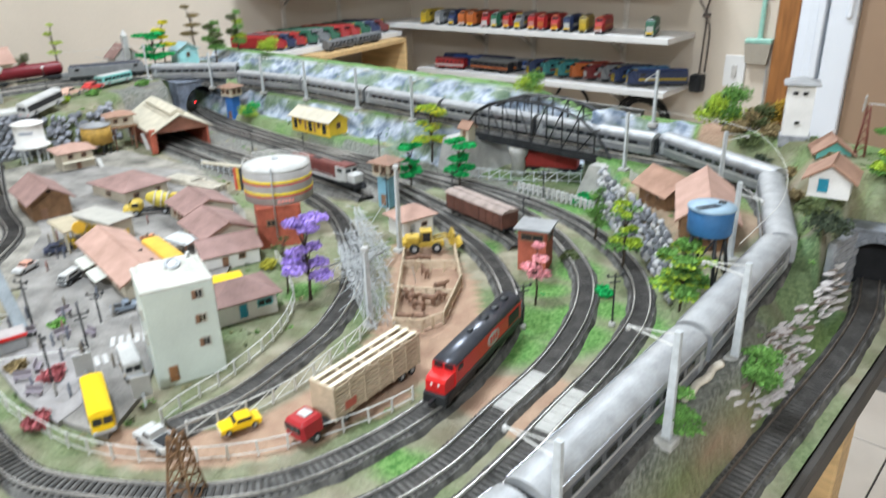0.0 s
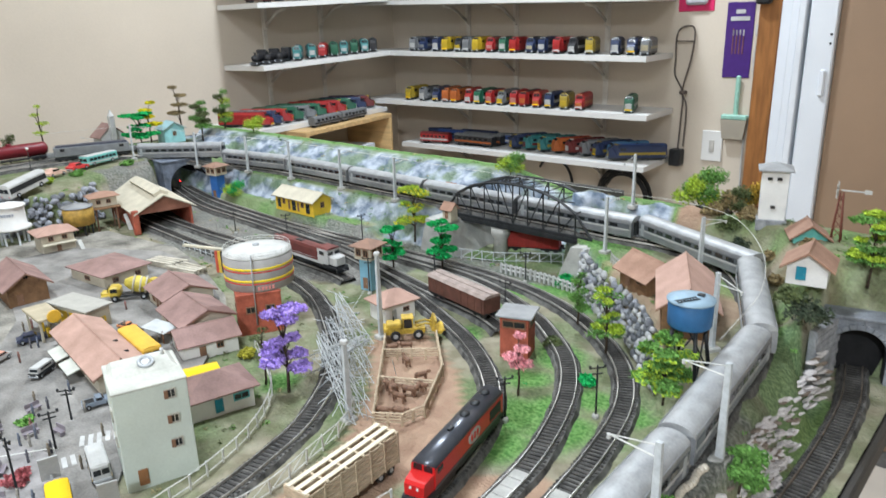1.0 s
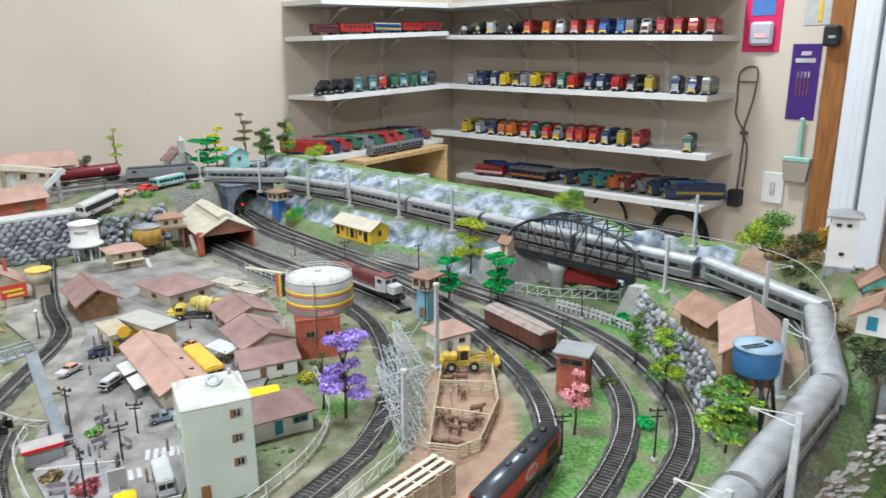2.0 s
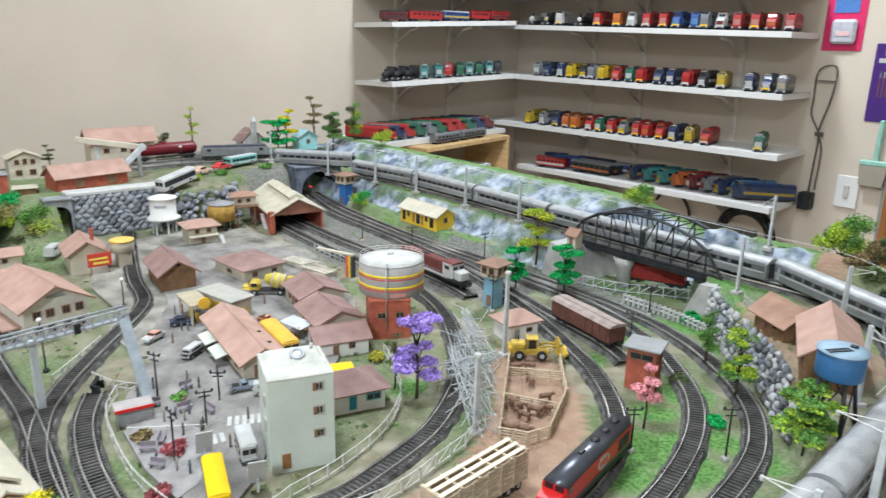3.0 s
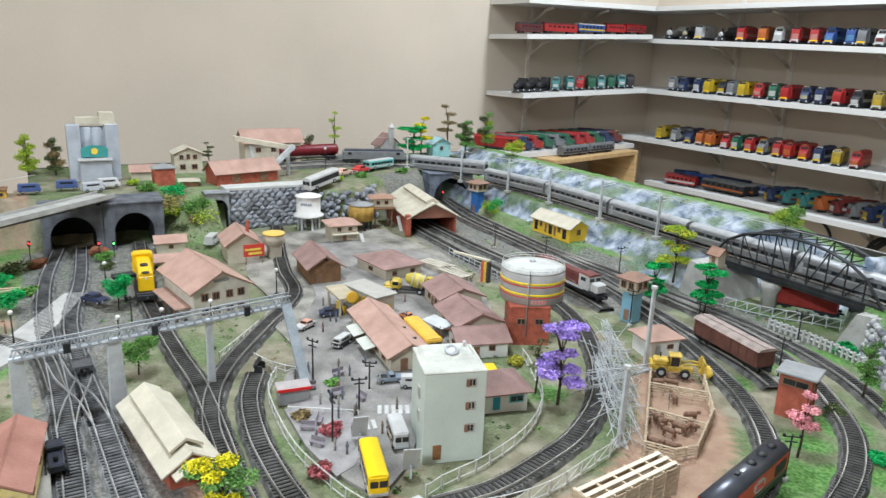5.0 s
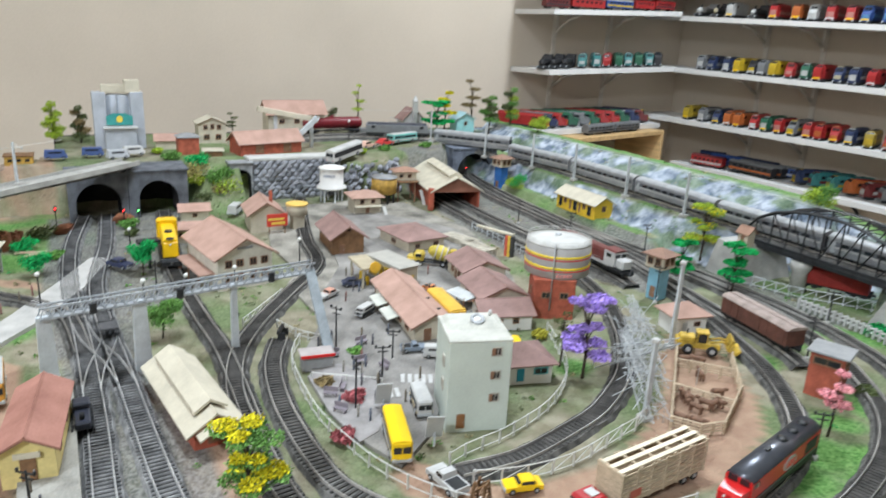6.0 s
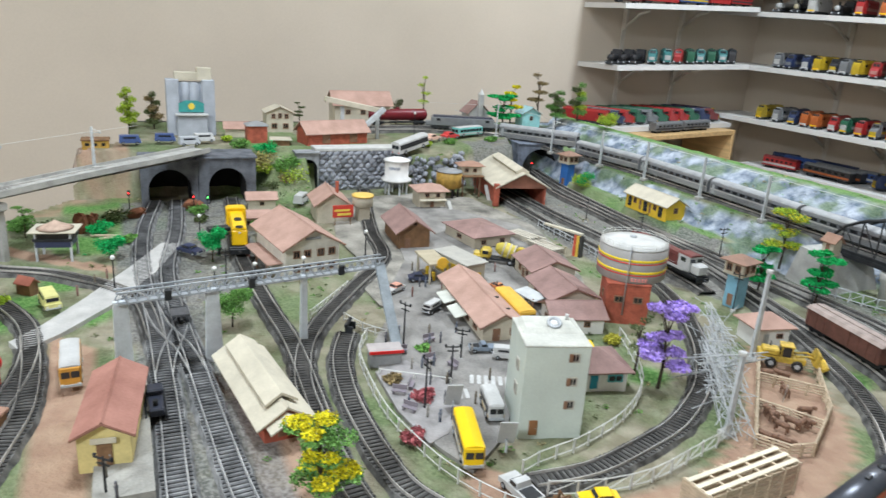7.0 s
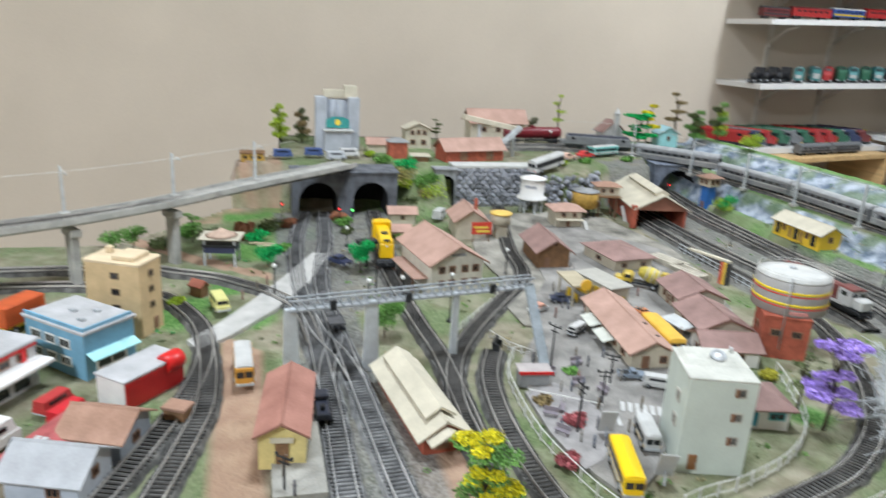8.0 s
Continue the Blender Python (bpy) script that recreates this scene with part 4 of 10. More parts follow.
part("hatch", Geo().lathe(-0.01, 0.005, 0.055, [(0.005, 0), (0.005, 0.004), (0.001, 0.005)], 14), GREYMETAL, tk)
tk.matrix_basis = tk.matrix_basis @ Matrix.Diagonal((0.915, 0.915, 0.89, 1))
# brick signal hut by the curve
house("brick_hut", "small red brick trackside hut with a grey overhanging roof", (0.008, 0.957), (0.042, 0.97), 0.034, 0.05, 0.003, REDBRICK, GREYROOF, kind="flat", ov=0.005, wins=[("f", 0.0, 0.041, 0.03, 0.01), ("r", 0, 0.041, 0.022, 0.01), ("l", 0, 0.041, 0.022, 0.01)], cat="hut")
# pink-roofed hut by the pen
house("hut", "little white hut with salmon hipped roof beside the cattle pen", (-0.176, 0.934), (-0.166, 0.984), 0.04, 0.022, 0.016, WALLWHITE, PINKROOF, kind="hip", ov=0.006, wins=[("f", 0.01, 0.011, 0.01, 0.007)], doors=[("f", -0.01, 0.007, 0.014, GREYMETAL)], cat="hut")
# cream goods shed, two-step roof
t, w, d = house("goods_shed", "long goods shed with cream two-step roof and red end wall", (-0.149, 0.292), (-0.154, 0.331), 0.148, 0.021, 0.012, REDBRICK, CREAM, ridge="y", ov=0.0095, cat="shed", doors=[("f", 0.0, 0.014, 0.016, FRAMEBROWN)])
part("monitor_roof", Geo().prism([(-0.016, 0.0285), (0, 0.0385), (0.016, 0.0285), (0.016, 0.0315), (0, 0.0415), (-0.016, 0.0315)], -0.066, 0.074, "y"), CREAM, t, "raised cream roof along the ridge")
part("end_canopy", Geo().prism([(-0.02, 0.016), (0, 0.027), (0.02, 0.016), (0.02, 0.018), (0, 0.029), (-0.02, 0.018)], -0.096, -0.081, "y"), CREAM, t)
# red-roofed station with yellow walls
t, w, d = house("station", "small yellow station building with a long brick-red roof", (-0.14, 0.139), (-0.135, 0.18), 0.112, 0.03, 0.011, mat("pale_yellow_plaster", (0.68, 0.56, 0.24), 0.7, 0.1), STATIONRED, ridge="y", ov=0.0045, wins=[("r", -0.03, 0.017, 0.01, 0.012), ("r", 0.02, 0.017, 0.01, 0.012), ("l", 0.0, 0.017, 0.01, 0.012)], doors=[("f", 0.0, 0.012, 0.021, BROWNWOOD)], cat="station", z=0.012)
part("sign_board", Geo().box(0, -d / 2 - 0.002, 0.022, 0.02, 0.0015, 0.005), CREAM, t)
# white station with large gable
t, w, d = house("station_hall", "white two-storey station hall with a broad salmon gable roof", (-0.557, 0.396), (-0.57, 0.48), 0.135, 0.05, 0.024, mat("off_white_plaster", (0.66, 0.63, 0.56), 0.75, 0.1), PINKROOF, ridge="y", ov=0.008, cat="station hall",
                wins=[("f", u, zz, 0.011, 0.012) for u in (-0.026, -0.009, 0.012, 0.03) for zz in (0.037, 0.015)] + [("r", u, 0.03, 0.01, 0.012) for u in (-0.045, -0.01, 0.03)])
part("name_board", Geo().box(0, -d / 2 - 0.001, 0.058, 0.024, 0.0012, 0.004), GREYROOF, t)
g = Geo().box(-w / 2 - 0.012, 0.0, 0.02, 0.024, 0.11, 0.0022, 0, 0.0005)
part("side_canopy", g, PINKROOF, t, "low salmon lean-to roof")
for yy in (-0.045, 0.0, 0.045):
    part("canopy_post", Geo().box(-w / 2 - 0.022, yy, -0.002, 0.002, 0.002, 0.022, c=0), FRAMEBROWN, t)
house("cottage", "small cream cottage with flat salmon roof near the tunnel", (-0.825, 0.372), (-0.82, 0.418), 0.045, 0.022, 0.006, PLASTER, PINKROOF, ridge="x", wins=[("f", -0.01, 0.012, 0.009, 0.008), ("f", 0.01, 0.012, 0.009, 0.008)], ov=0.005)
house("cottage", "small cream cottage with salmon roof beside the tunnel portals", (-0.962, 0.405), (-0.957, 0.458), 0.04, 0.02, 0.008, PLASTER, PINKROOF, ridge="x", wins=[("f", 0.0, 0.011, 0.009, 0.008)], ov=0.005)
house("wooden_house", "brown plank house with maroon gable roof", (-0.662, 0.612), (-0.657, 0.667), 0.1, 0.032, 0.018, BROWNWOOD, DARKROOF, ridge="y", wins=[("f", 0.0, 0.043, 0.008, 0.006), ("r", 0.0, 0.016, 0.01, 0.01)], doors=[("f", -0.012, 0.009, 0.018, FRAMEBROWN)], ov=0.008)
t, w, d = house("corner_house", "salmon-roofed corner house behind a billboard", (-0.85, 0.515), (-0.845, 0.575), 0.08, 0.035, 0.02, PLASTER, PINKROOF, ridge="y", wins=[("f", 0.015, 0.02, 0.01, 0.01)], ov=0.007, chimney=True)
wt = thing("round_tank", "low round cream tank with a yellow rim", "tank", -0.85, 0.605, 0.03)
part("shell", Geo().lathe(0, 0, 0, [(0.02, 0), (0.02, 0.018), (0.019, 0.019)], 28), PLASTER, wt)
part("rim", Geo().lathe(0, 0, 0.0185, [(0.0215, 0), (0.0215, 0.003), (0.018, 0.004), (0.001, 0.005)], 28), paint(0.75, 0.5, 0.12), wt, "yellow tank cover")
part("stand", Geo().box(0, 0, -0.03, 0.024, 0.024, 0.031), PLASTER, wt)
bb = thing("billboard", "red roadside billboard with yellow letter bars", "billboard", -0.822, 0.558, 0.002, 90)
part("panel", Geo().box(0, 0, 0.014, 0.04, 0.0016, 0.024, c=0.0003), paint(0.6, 0.06, 0.04), bb)
part("lettering", Geo().box(-0.002, -0.0012, 0.026, 0.03, 0.0006, 0.004, c=0).box(0.002, -0.0012, 0.018, 0.026, 0.0006, 0.0045, c=0), paint(0.8, 0.6, 0.1), bb, "yellow letter bars")
for u in (-0.015, 0.015):
    part("post", Geo().box(u, 0.001, -0.004, 0.0015, 0.0015, 0.02, c=0), BROWNWOOD, bb)
# filling station
fs_ = thing("filling_station", "filling station canopy with cream roof and a yellow round sign", "filling station", -0.513, 0.61, 0.002, -2)
part("canopy", Geo().box(0, 0, 0.031, 0.066, 0.032, 0.004, c=0.0008), mat("beige_canopy_sheet", (0.44, 0.38, 0.27), 0.7, 0.14, 50, 0.15), fs_)
for u, v in ((-0.027, -0.012), (-0.027, 0.012), (0.027, -0.012), (0.027, 0.012)):
    part("column", Geo().box(u, v, -0.004, 0.003, 0.003, 0.036, c=0.0003), CREAM, fs_)
part("sign_disc", Geo().lathe(0, 0, 0, [(0.009, 0), (0.009, 0.0015), (0.0085, 0.002)], 22, pose(0.0345, 0.004, 0.036, 0, 90, 0)), paint(0.8, 0.48, 0.05), fs_, "round yellow sign")
for u in (-0.015, 0.012):
    part("pump", Geo().box(u, 0, 0.0, 0.006, 0.005, 0.014, c=0.0008), YELLOWALL, fs_, "yellow fuel pump")
house("workshop", "long workshop with cream flat roof and yellow lower wall", (-0.471, 0.651), (-0.479, 0.686), 0.082, 0.03, 0.003, PLASTER, mat("pale_flat_roof", (0.4, 0.385, 0.345), 0.7, 0.08), kind="flat", ov=0.004, doors=[("f", 0.005, 0.009, 0.016, YELLOWALL)], wins=[("l", 0.02, 0.014, 0.036, 0.02), ("l", -0.02, 0.014, 0.034, 0.02)], frame=YELLOWALL, pane=YELLOWALL, cat="workshop")
t, w, d = house("market_hall", "long market hall with salmon roof and small shopfront awnings", (-0.283, 0.585), (-0.277, 0.637), 0.175, 0.024, 0.013, PLASTER, PINKROOF, ridge="y", ov=0.007, wins=[("l", u, 0.012, 0.014, 0.012) for u in (-0.06, -0.03, 0.03, 0.06)] + [("f", 0.015, 0.012, 0.01, 0.01)], doors=[("f", -0.008, 0.01, 0.017, FRAMEBROWN), ("l", 0.0, 0.012, 0.017, FRAMEBROWN)], cat="market hall")
for v in (0.03, -0.02):
    aw = part("awning", Geo().box(0, 0, 0, 0.02, 0.04, 0.0015, c=0.0003, m=pose(-w / 2 - 0.011, v, 0.015, 0, -14, 0)), mat("pale_awning", (0.55, 0.56, 0.5), 0.7, 0.08), t, "pale shopfront awning")
for k in range(2):
    part("skylight", Geo().box(0.012, -0.02 - 0.04 * k, 0.0305, 0.014, 0.003, 0.0016, c=0), BLACKMETAL, t)
# row of maroon-roofed town houses
for k, (y0, y1, x0, dd) in enumerate(((0.722, 0.79, -0.342, 0.085), (0.752, 0.822, -0.445, 0.075))):
    house("row_house", "terraced house with maroon roof in the town row", (x0, y0), (x0 + 0.01, y1), dd, 0.021 + 0.003 * k, 0.014, PLASTER, DARKROOF, ridge="y", ov=0.006, wins=[("l", -0.015, 0.012, 0.009, 0.01), ("l", 0.015, 0.012, 0.009, 0.01), ("f", 0.012, 0.012, 0.009, 0.009)], doors=[("l", 0.0, 0.008, 0.015, FRAMEBROWN)], group="town row")
house("row_house", "low terraced house with maroon roof by the grass bank", (-0.287, 0.69), (-0.268, 0.758), 0.055, 0.019, 0.012, WALLWHITE, DARKROOF, ridge="x", ov=0.005, wins=[("f", 0.012, 0.01, 0.009, 0.008), ("l", 0.0, 0.01, 0.012, 0.008)], doors=[("f", -0.01, 0.008, 0.013, FRAMEBROWN)], group="town row")
house("row_house", "maroon-roofed house with a broad hipped roof", (-0.63, 0.742), (-0.64, 0.82), 0.1, 0.02, 0.014, PLASTER, DARKROOF, kind="hip", ov=0.006, wins=[("f", -0.02, 0.01, 0.01, 0.008), ("f", 0.02, 0.01, 0.01, 0.008), ("l", 0.0, 0.01, 0.014, 0.008)], group="town row")
t = thing("porch_roof", "pale sheet porch roof on thin posts beside the row houses", "porch", -0.375, 0.705, 0.002, 20)
part("sheet", Geo().box(0, 0, 0.017, 0.04, 0.03, 0.0016, c=0.0003, m=pose(0, 0, 0, 0, 6, 0)), mat("pale_sheet_roof", (0.5, 0.52, 0.52), 0.6, 0.1), t)
for u, v in ((-0.017, -0.012), (0.017, -0.012), (-0.017, 0.012), (0.017, 0.012)):
    part("post", Geo().box(u, v, -0.004, 0.0016, 0.0016, 0.022, c=0), FRAMEBROWN, t)
# yellow yard office
# Dark glass doors stand in for the shaded openings of its front arcade.
house("yard_office", "bright yellow yard office with cream gable roof", (-0.8, 1.197), (-0.668, 1.197), 0.048, 0.028, 0.014, YELLOWALL, CREAM, z=0.021, ov=0.006, wins=[("f", -0.035, 0.016, 0.009, 0.012), ("f", 0.03, 0.016, 0.009, 0.012), ("r", 0.0, 0.017, 0.01, 0.012)], doors=[("f", 0.0, 0.012, 0.021, DARKGLASS), ("f", 0.048, 0.012, 0.021, DARKGLASS), ("f", -0.017, 0.006, 0.02, FRAMEBROWN), ("f", 0.015, 0.006, 0.02, FRAMEBROWN), ("f", -0.052, 0.011, 0.021, DARKGLASS)], cat="office")
# engine shed: open brick hall
es = thing("engine_shed", "red brick engine shed with cream roof over two tracks", "engine shed", -0.9, 0.99, 0.002, 79)
part("wall", Geo().box(-0.054, 0.11, -0.004, 0.004, 0.22, 0.044, c=0.0005), REDBRICK, es)
part("wall", Geo().box(0.054, 0.11, -0.004, 0.004, 0.22, 0.044, c=0.0005), REDBRICK, es)
part("back_wall", Geo().prism([(-0.052, -0.004), (0.052, -0.004), (0.052, 0.04), (0, 0.068), (-0.052, 0.04)], 0.216, 0.22, "y"), REDBRICK, es)
part("gable", Geo().prism([(-0.056, 0.036), (0.056, 0.036), (0.056, 0.04), (0, 0.068), (-0.056, 0.04)], 0.0, 0.004, "y"), mat("brown_gable_board", (0.28, 0.12, 0.08), 0.7, 0.15), es, "brown gable boards")
part("roof", Geo().prism([(-0.064, 0.0362), (0, 0.0692), (0, 0.072), (-0.064, 0.039)], -0.008, 0.228, "y").prism([(0.064, 0.0362), (0, 0.0692), (0, 0.072), (0.064, 0.039)], -0.008, 0.228, "y"), CREAM, es)
part("ridge_vent", Geo().prism([(-0.014, 0.067), (0.014, 0.067), (0.016, 0.072), (0, 0.08), (-0.016, 0.072)], 0.01, 0.2, "y"), CREAM, es, "raised cream ridge vent")
part("buttress", Geo().box(-0.06, 0.0, -0.004, 0.012, 0.012, 0.05, c=0.001), REDBRICK, es)
# cabin on stilts with stair
cb = thing("yard_cabin", "cream cabin on a balcony with terracotta roof beside the engine shed", "cabin", -1.02, 0.915, 0.002, 80)
part("room", Geo().box(0, 0, 0.046, 0.05, 0.035, 0.02, c=0.0006), PLASTER, cb)
part("roof", hip_roof(0.05, 0.035, 0.066, 0.01, 0.006, 0.0012), ORANGEROOF, cb)
part("balcony", Geo().box(0, -0.005, 0.043, 0.056, 0.05, 0.003, c=0.0005), BROWNWOOD, cb)
for u in (-0.02, 0.02):
    for v in (-0.022, 0.012):
        part("stilt", Geo().box(u, v, -0.004, 0.003, 0.003, 0.05, c=0), FRAMEBROWN, cb)
part("stair", Geo().box(0, 0, 0, 0.008, 0.062, 0.003, c=0.0004, m=pose(0.035, -0.045, 0.002, 44, 0, 0)), CONCRETE, cb, "pale outdoor stair")
for u in (-0.012, 0.008):
    add_window(cb, "f", 0.05, 0.035, u, 0.057, 0.009, 0.009)
# round tanks by the stone wall
ot = thing("round_tank", "round ochre wooden tank on a dark trestle", "tank", -1.0, 0.855, 0.002)
part("shell", Geo().lathe(0, 0, 0.022, [(0.029, 0), (0.029, 0.034), (0.027, 0.035)], 30), mat("ochre_tank_boards", (0.46, 0.28, 0.06), 0.6, 0.2, 120, 0.2), ot)
part("cover", Geo().lathe(0, 0, 0.057, [(0.03, 0), (0.03, 0.002), (0.001, 0.007)], 30), GREYROOF, ot, "grey conical cover")
for a in range(6):
    part("leg", Geo().box(0.022 * math.cos(a * 1.047), 0.022 * math.sin(a * 1.047), -0.004, 0.003, 0.003, 0.026, c=0), BLACKMETAL, ot)
wt = thing("water_tower", "white round water tank with grey letter bars on a low stand", "water tower", -1.045, 0.745, 0.002)
part("shell", Geo().lathe(0, 0, 0.03, [(0.034, 0), (0.034, 0.004), (0.027, 0.008), (0.027, 0.043), (0.028, 0.045)], 32), WALLWHITE, wt)
part("cover", Geo().lathe(0, 0, 0.075, [(0.03, 0), (0.03, 0.002), (0.015, 0.006), (0.001, 0.008)], 32), WALLWHITE, wt)
g = Geo()
for k in range(6):
    a = -0.95 + 0.16 * k
    g.box(0, 0, 0.058, 0.0028, 0.001, 0.0055, c=0, m=pose(0.0274 * math.cos(a), 0.0274 * math.sin(a), 0, 0, 0, math.degrees(a) + 90))
part("lettering", g, paint(0.25, 0.28, 0.35), wt, "row of grey-blue letter bars")
for a in range(6):
    part("leg", Geo().box(0.024 * math.cos(a * 1.047), 0.024 * math.sin(a * 1.047), -0.004, 0.0035, 0.0035, 0.036, c=0), POLEGREY, wt)
t, w, d = house("balcony_house", "cream house on stilts with salmon hipped roof and outside stair", (-0.915, 0.75), (-0.91, 0.808), 0.05, 0.034, 0.013, PLASTER, PINKROOF, kind="hip", ov=0.008, wins=[("f", -0.012, 0.026, 0.009, 0.009), ("f", 0.012, 0.026, 0.009, 0.009)], doors=[("f", 0.0, 0.008, 0.015, FRAMEBROWN)])
part("balcony", Geo().box(0, -d / 2 - 0.007, 0.016, w, 0.014, 0.0025, c=0.0004), CREAM, t)
part("stair", Geo().box(0, 0, 0, 0.008, 0.04, 0.003, c=0.0004, m=pose(w / 2 + 0.006, -d / 2 - 0.018, 0.001, 36, 0, 0)), CONCRETE, t)

# signal cabins on coloured bases
def signal_cabin(x, y, z, rz, base, bh, w, label):
    w *= 0.85
    t = thing("signal_cabin", label, "signal cabin", x, y, z, rz, "signal cabins")
    part("base", Geo().box(0, 0, -0.004, w * 0.8, w * 0.8, bh + 0.004, c=0.0008), base, t)
    part("cabin", Geo().box(0, 0, bh, w * 1.15, w * 1.15, 0.021, c=0.0008), PLASTER, t)
    part("roof", hip_roof(w * 1.15, w * 1.15, bh + 0.021, 0.011, 0.006, 0.0012), mat("cabin_brown_roof", (0.27, 0.16, 0.115), 0.75, 0.12, 60, 0.15), t)
    for s in "frl":
        for u in (-0.25, 0.25):
            add_window(t, s, w * 1.15, w * 1.15, u * w, bh + 0.012, w * 0.34, 0.012)
    add_door(t, "f", w * 0.8, w * 0.8, 0, 0.009, 0.018, FRAMEBROWN)


signal_cabin(-0.298, 1.018, 0.002, 10, paint(0.2, 0.4, 0.52), 0.048, 0.033, "tall signal cabin with cream top on a pale blue base")
signal_cabin(-1.055, 1.208, 0.004, 10, paint(0.03, 0.14, 0.42), 0.055, 0.036, "signal cabin with cream top on a deep blue base")

# raised corner: pink depot, brown hut, blue tank
house("depot", "large depot with a broad salmon roof on the stone terrace", (0.197, 1.0), (0.246, 1.024), 0.118, 0.037, 0.02, BROWNWOOD, PINKROOF, z=BENCH, ridge="y", ov=0.007, doors=[("f", 0.0, 0.02, 0.022, FRAMEBROWN)], wins=[("l", -0.03, 0.018, 0.012, 0.01), ("l", 0.03, 0.018, 0.012, 0.01)], cat="depot")
house("plank_hut", "brown plank hut with terracotta roof behind a white fence", (0.078, 1.128), (0.13, 1.1), 0.045, 0.022, 0.016, BROWNWOOD, ORANGEROOF, z=BENCH, ov=0.008, wins=[("f", 0.012, 0.012, 0.01, 0.009)], doors=[("f", -0.012, 0.009, 0.016, FRAMEBROWN)], cat="hut")
bt = thing("water_tower", "blue round water tank on a black trestle with a small ladder", "water tower", 0.2585, 0.925, BENCH + 0.003)
part("shell", Geo().lathe(0, 0, 0.053, [(0.0195, 0), (0.0205, 0.002), (0.0208, 0.024), (0.02, 0.025)], 32), mat("blue_tank_paint", (0.03, 0.13, 0.3), 0.5, 0.12, 60, 0.1), bt)
part("cover", Geo().lathe(0, 0, 0.078, [(0.0222, 0), (0.0222, 0.0015), (0.012, 0.003), (0.001, 0.0038)], 32), mat("pale_blue_cover", (0.28, 0.4, 0.5), 0.55, 0.1, 60, 0.1), bt, "paler blue tank cover")
for a in range(4):
    c, s = math.cos(a * 1.571 + 0.785), math.sin(a * 1.571 + 0.785)
    part("leg", Geo().tube([(0.024 * c, 0.024 * s, -0.004), (0.015 * c, 0.015 * s, 0.054)], 0.0019, 6), BLACKMETAL, bt)
    c2, s2 = math.cos(a * 1.571 + 2.356), math.sin(a * 1.571 + 2.356)
    part("brace", Geo().tube([(0.024 * c, 0.024 * s, 0.0), (0.016 * c2, 0.016 * s2, 0.052)], 0.0009, 5), BLACKMETAL, bt)
g = Geo()
lean = pose(-0.002, -0.008, 0.0815, 0, 0, 62)
for k in range(7):
    g.box(-0.012 + 0.0035 * k, -0.004, 0, 0.0008, 0.006, 0.0008, c=0, m=lean)
g.box(-0.0015, -0.0068, 0, 0.024, 0.0008, 0.0008, c=0, m=lean).box(-0.0015, -0.0012, 0, 0.024, 0.0008, 0.0008, c=0, m=lean)
part("ladder", g, BLACKMETAL, bt)
part("hatch", Geo().box(0.006, 0.008, 0.0805, 0.006, 0.005, 0.0025), BLACKMETAL, bt)
# hill houses in the east
HILL = BENCH + 0.06
t = thing("lookout_tower", "square white lookout tower with dark slit windows and grey roof", "tower", 0.2, 1.322, HILL + 0.001, 20)
part("shaft", Geo().prism([(-0.0165, 0), (0.0165, 0), (0.0165, 0.071), (-0.0165, 0.071)], -0.0165, 0.0165), WALLWHITE, t)
part("plinth", Geo().box(0, 0, -0.012, 0.038, 0.038, 0.016, c=0.001), STONEGREY, t)
part("roof", hip_roof(0.036, 0.036, 0.071, 0.01, 0.004, 0.002), GREYROOF, t)
for u, zz in ((-0.007, 0.059), (0.005, 0.059), (0.0, 0.02)):
    part("slit_window", Geo().box(u, -0.0172, zz, 0.006, 0.003, 0.004, c=0), DARKGLASS, t)
house("cottage", "white cottage with terracotta roof and teal door on the hill", (0.287, 1.11), (0.327, 1.117), 0.042, 0.018, 0.014, WALLWHITE, ORANGEROOF, z=HILL - 0.004, ridge="y", ov=0.007, doors=[("f", -0.006, 0.01, 0.015, TEALDOOR)], wins=[("l", 0.0, 0.011, 0.009, 0.008)])
house("cottage", "teal cottage with terracotta roof behind the windmill", (0.253, 1.248), (0.288, 1.264), 0.035, 0.016, 0.014, paint(0.15, 0.5, 0.45), ORANGEROOF, z=HILL - 0.011, ridge="y", ov=0.006, wins=[("f", 0.01, 0.009, 0.008, 0.007)])
wm = thing("windmill", "small red lattice wind pump with pale blades", "windmill", 0.294, 1.275, HILL - 0.008, -85)
for a in range(4):
    c, s = math.cos(a * 1.571 + 0.785), math.sin(a * 1.571 + 0.785)
    part("leg", Geo().tube([(0.009 * c, 0.009 * s, -0.004), (0.0025 * c, 0.0025 * s, 0.07)], 0.0009, 5), paint(0.17, 0.05, 0.035), wm)
g = Geo()
for k in range(6):
    q = 0.009 - 0.0011 * k
    zz = 0.011 * k
    for a in range(4):
        c, s, c2, s2 = math.cos(a * 1.571 + 0.785), math.sin(a * 1.571 + 0.785), math.cos(a * 1.571 + 2.356), math.sin(a * 1.571 + 2.356)
        g.tube([(q * c, q * s, zz), ((q - 0.001) * c2, (q - 0.001) * s2, zz + 0.011)], 0.0005, 4)
part("brace", g, paint(0.17, 0.05, 0.035), wm)
for k in range(8):
    part("blade", Geo().box(0, 0, 0.002, 0.003, 0.0006, 0.009, c=0, m=pose(0, -0.005, 0.072, 0, 45 * k, 0)), WHITE, wm)
part("tail", Geo().box(0, 0.014, 0.0715, 0.0008, 0.03, 0.0015, c=0).box(0, 0.028, 0.07, 0.0008, 0.008, 0.005, c=0), WHITE, wm)
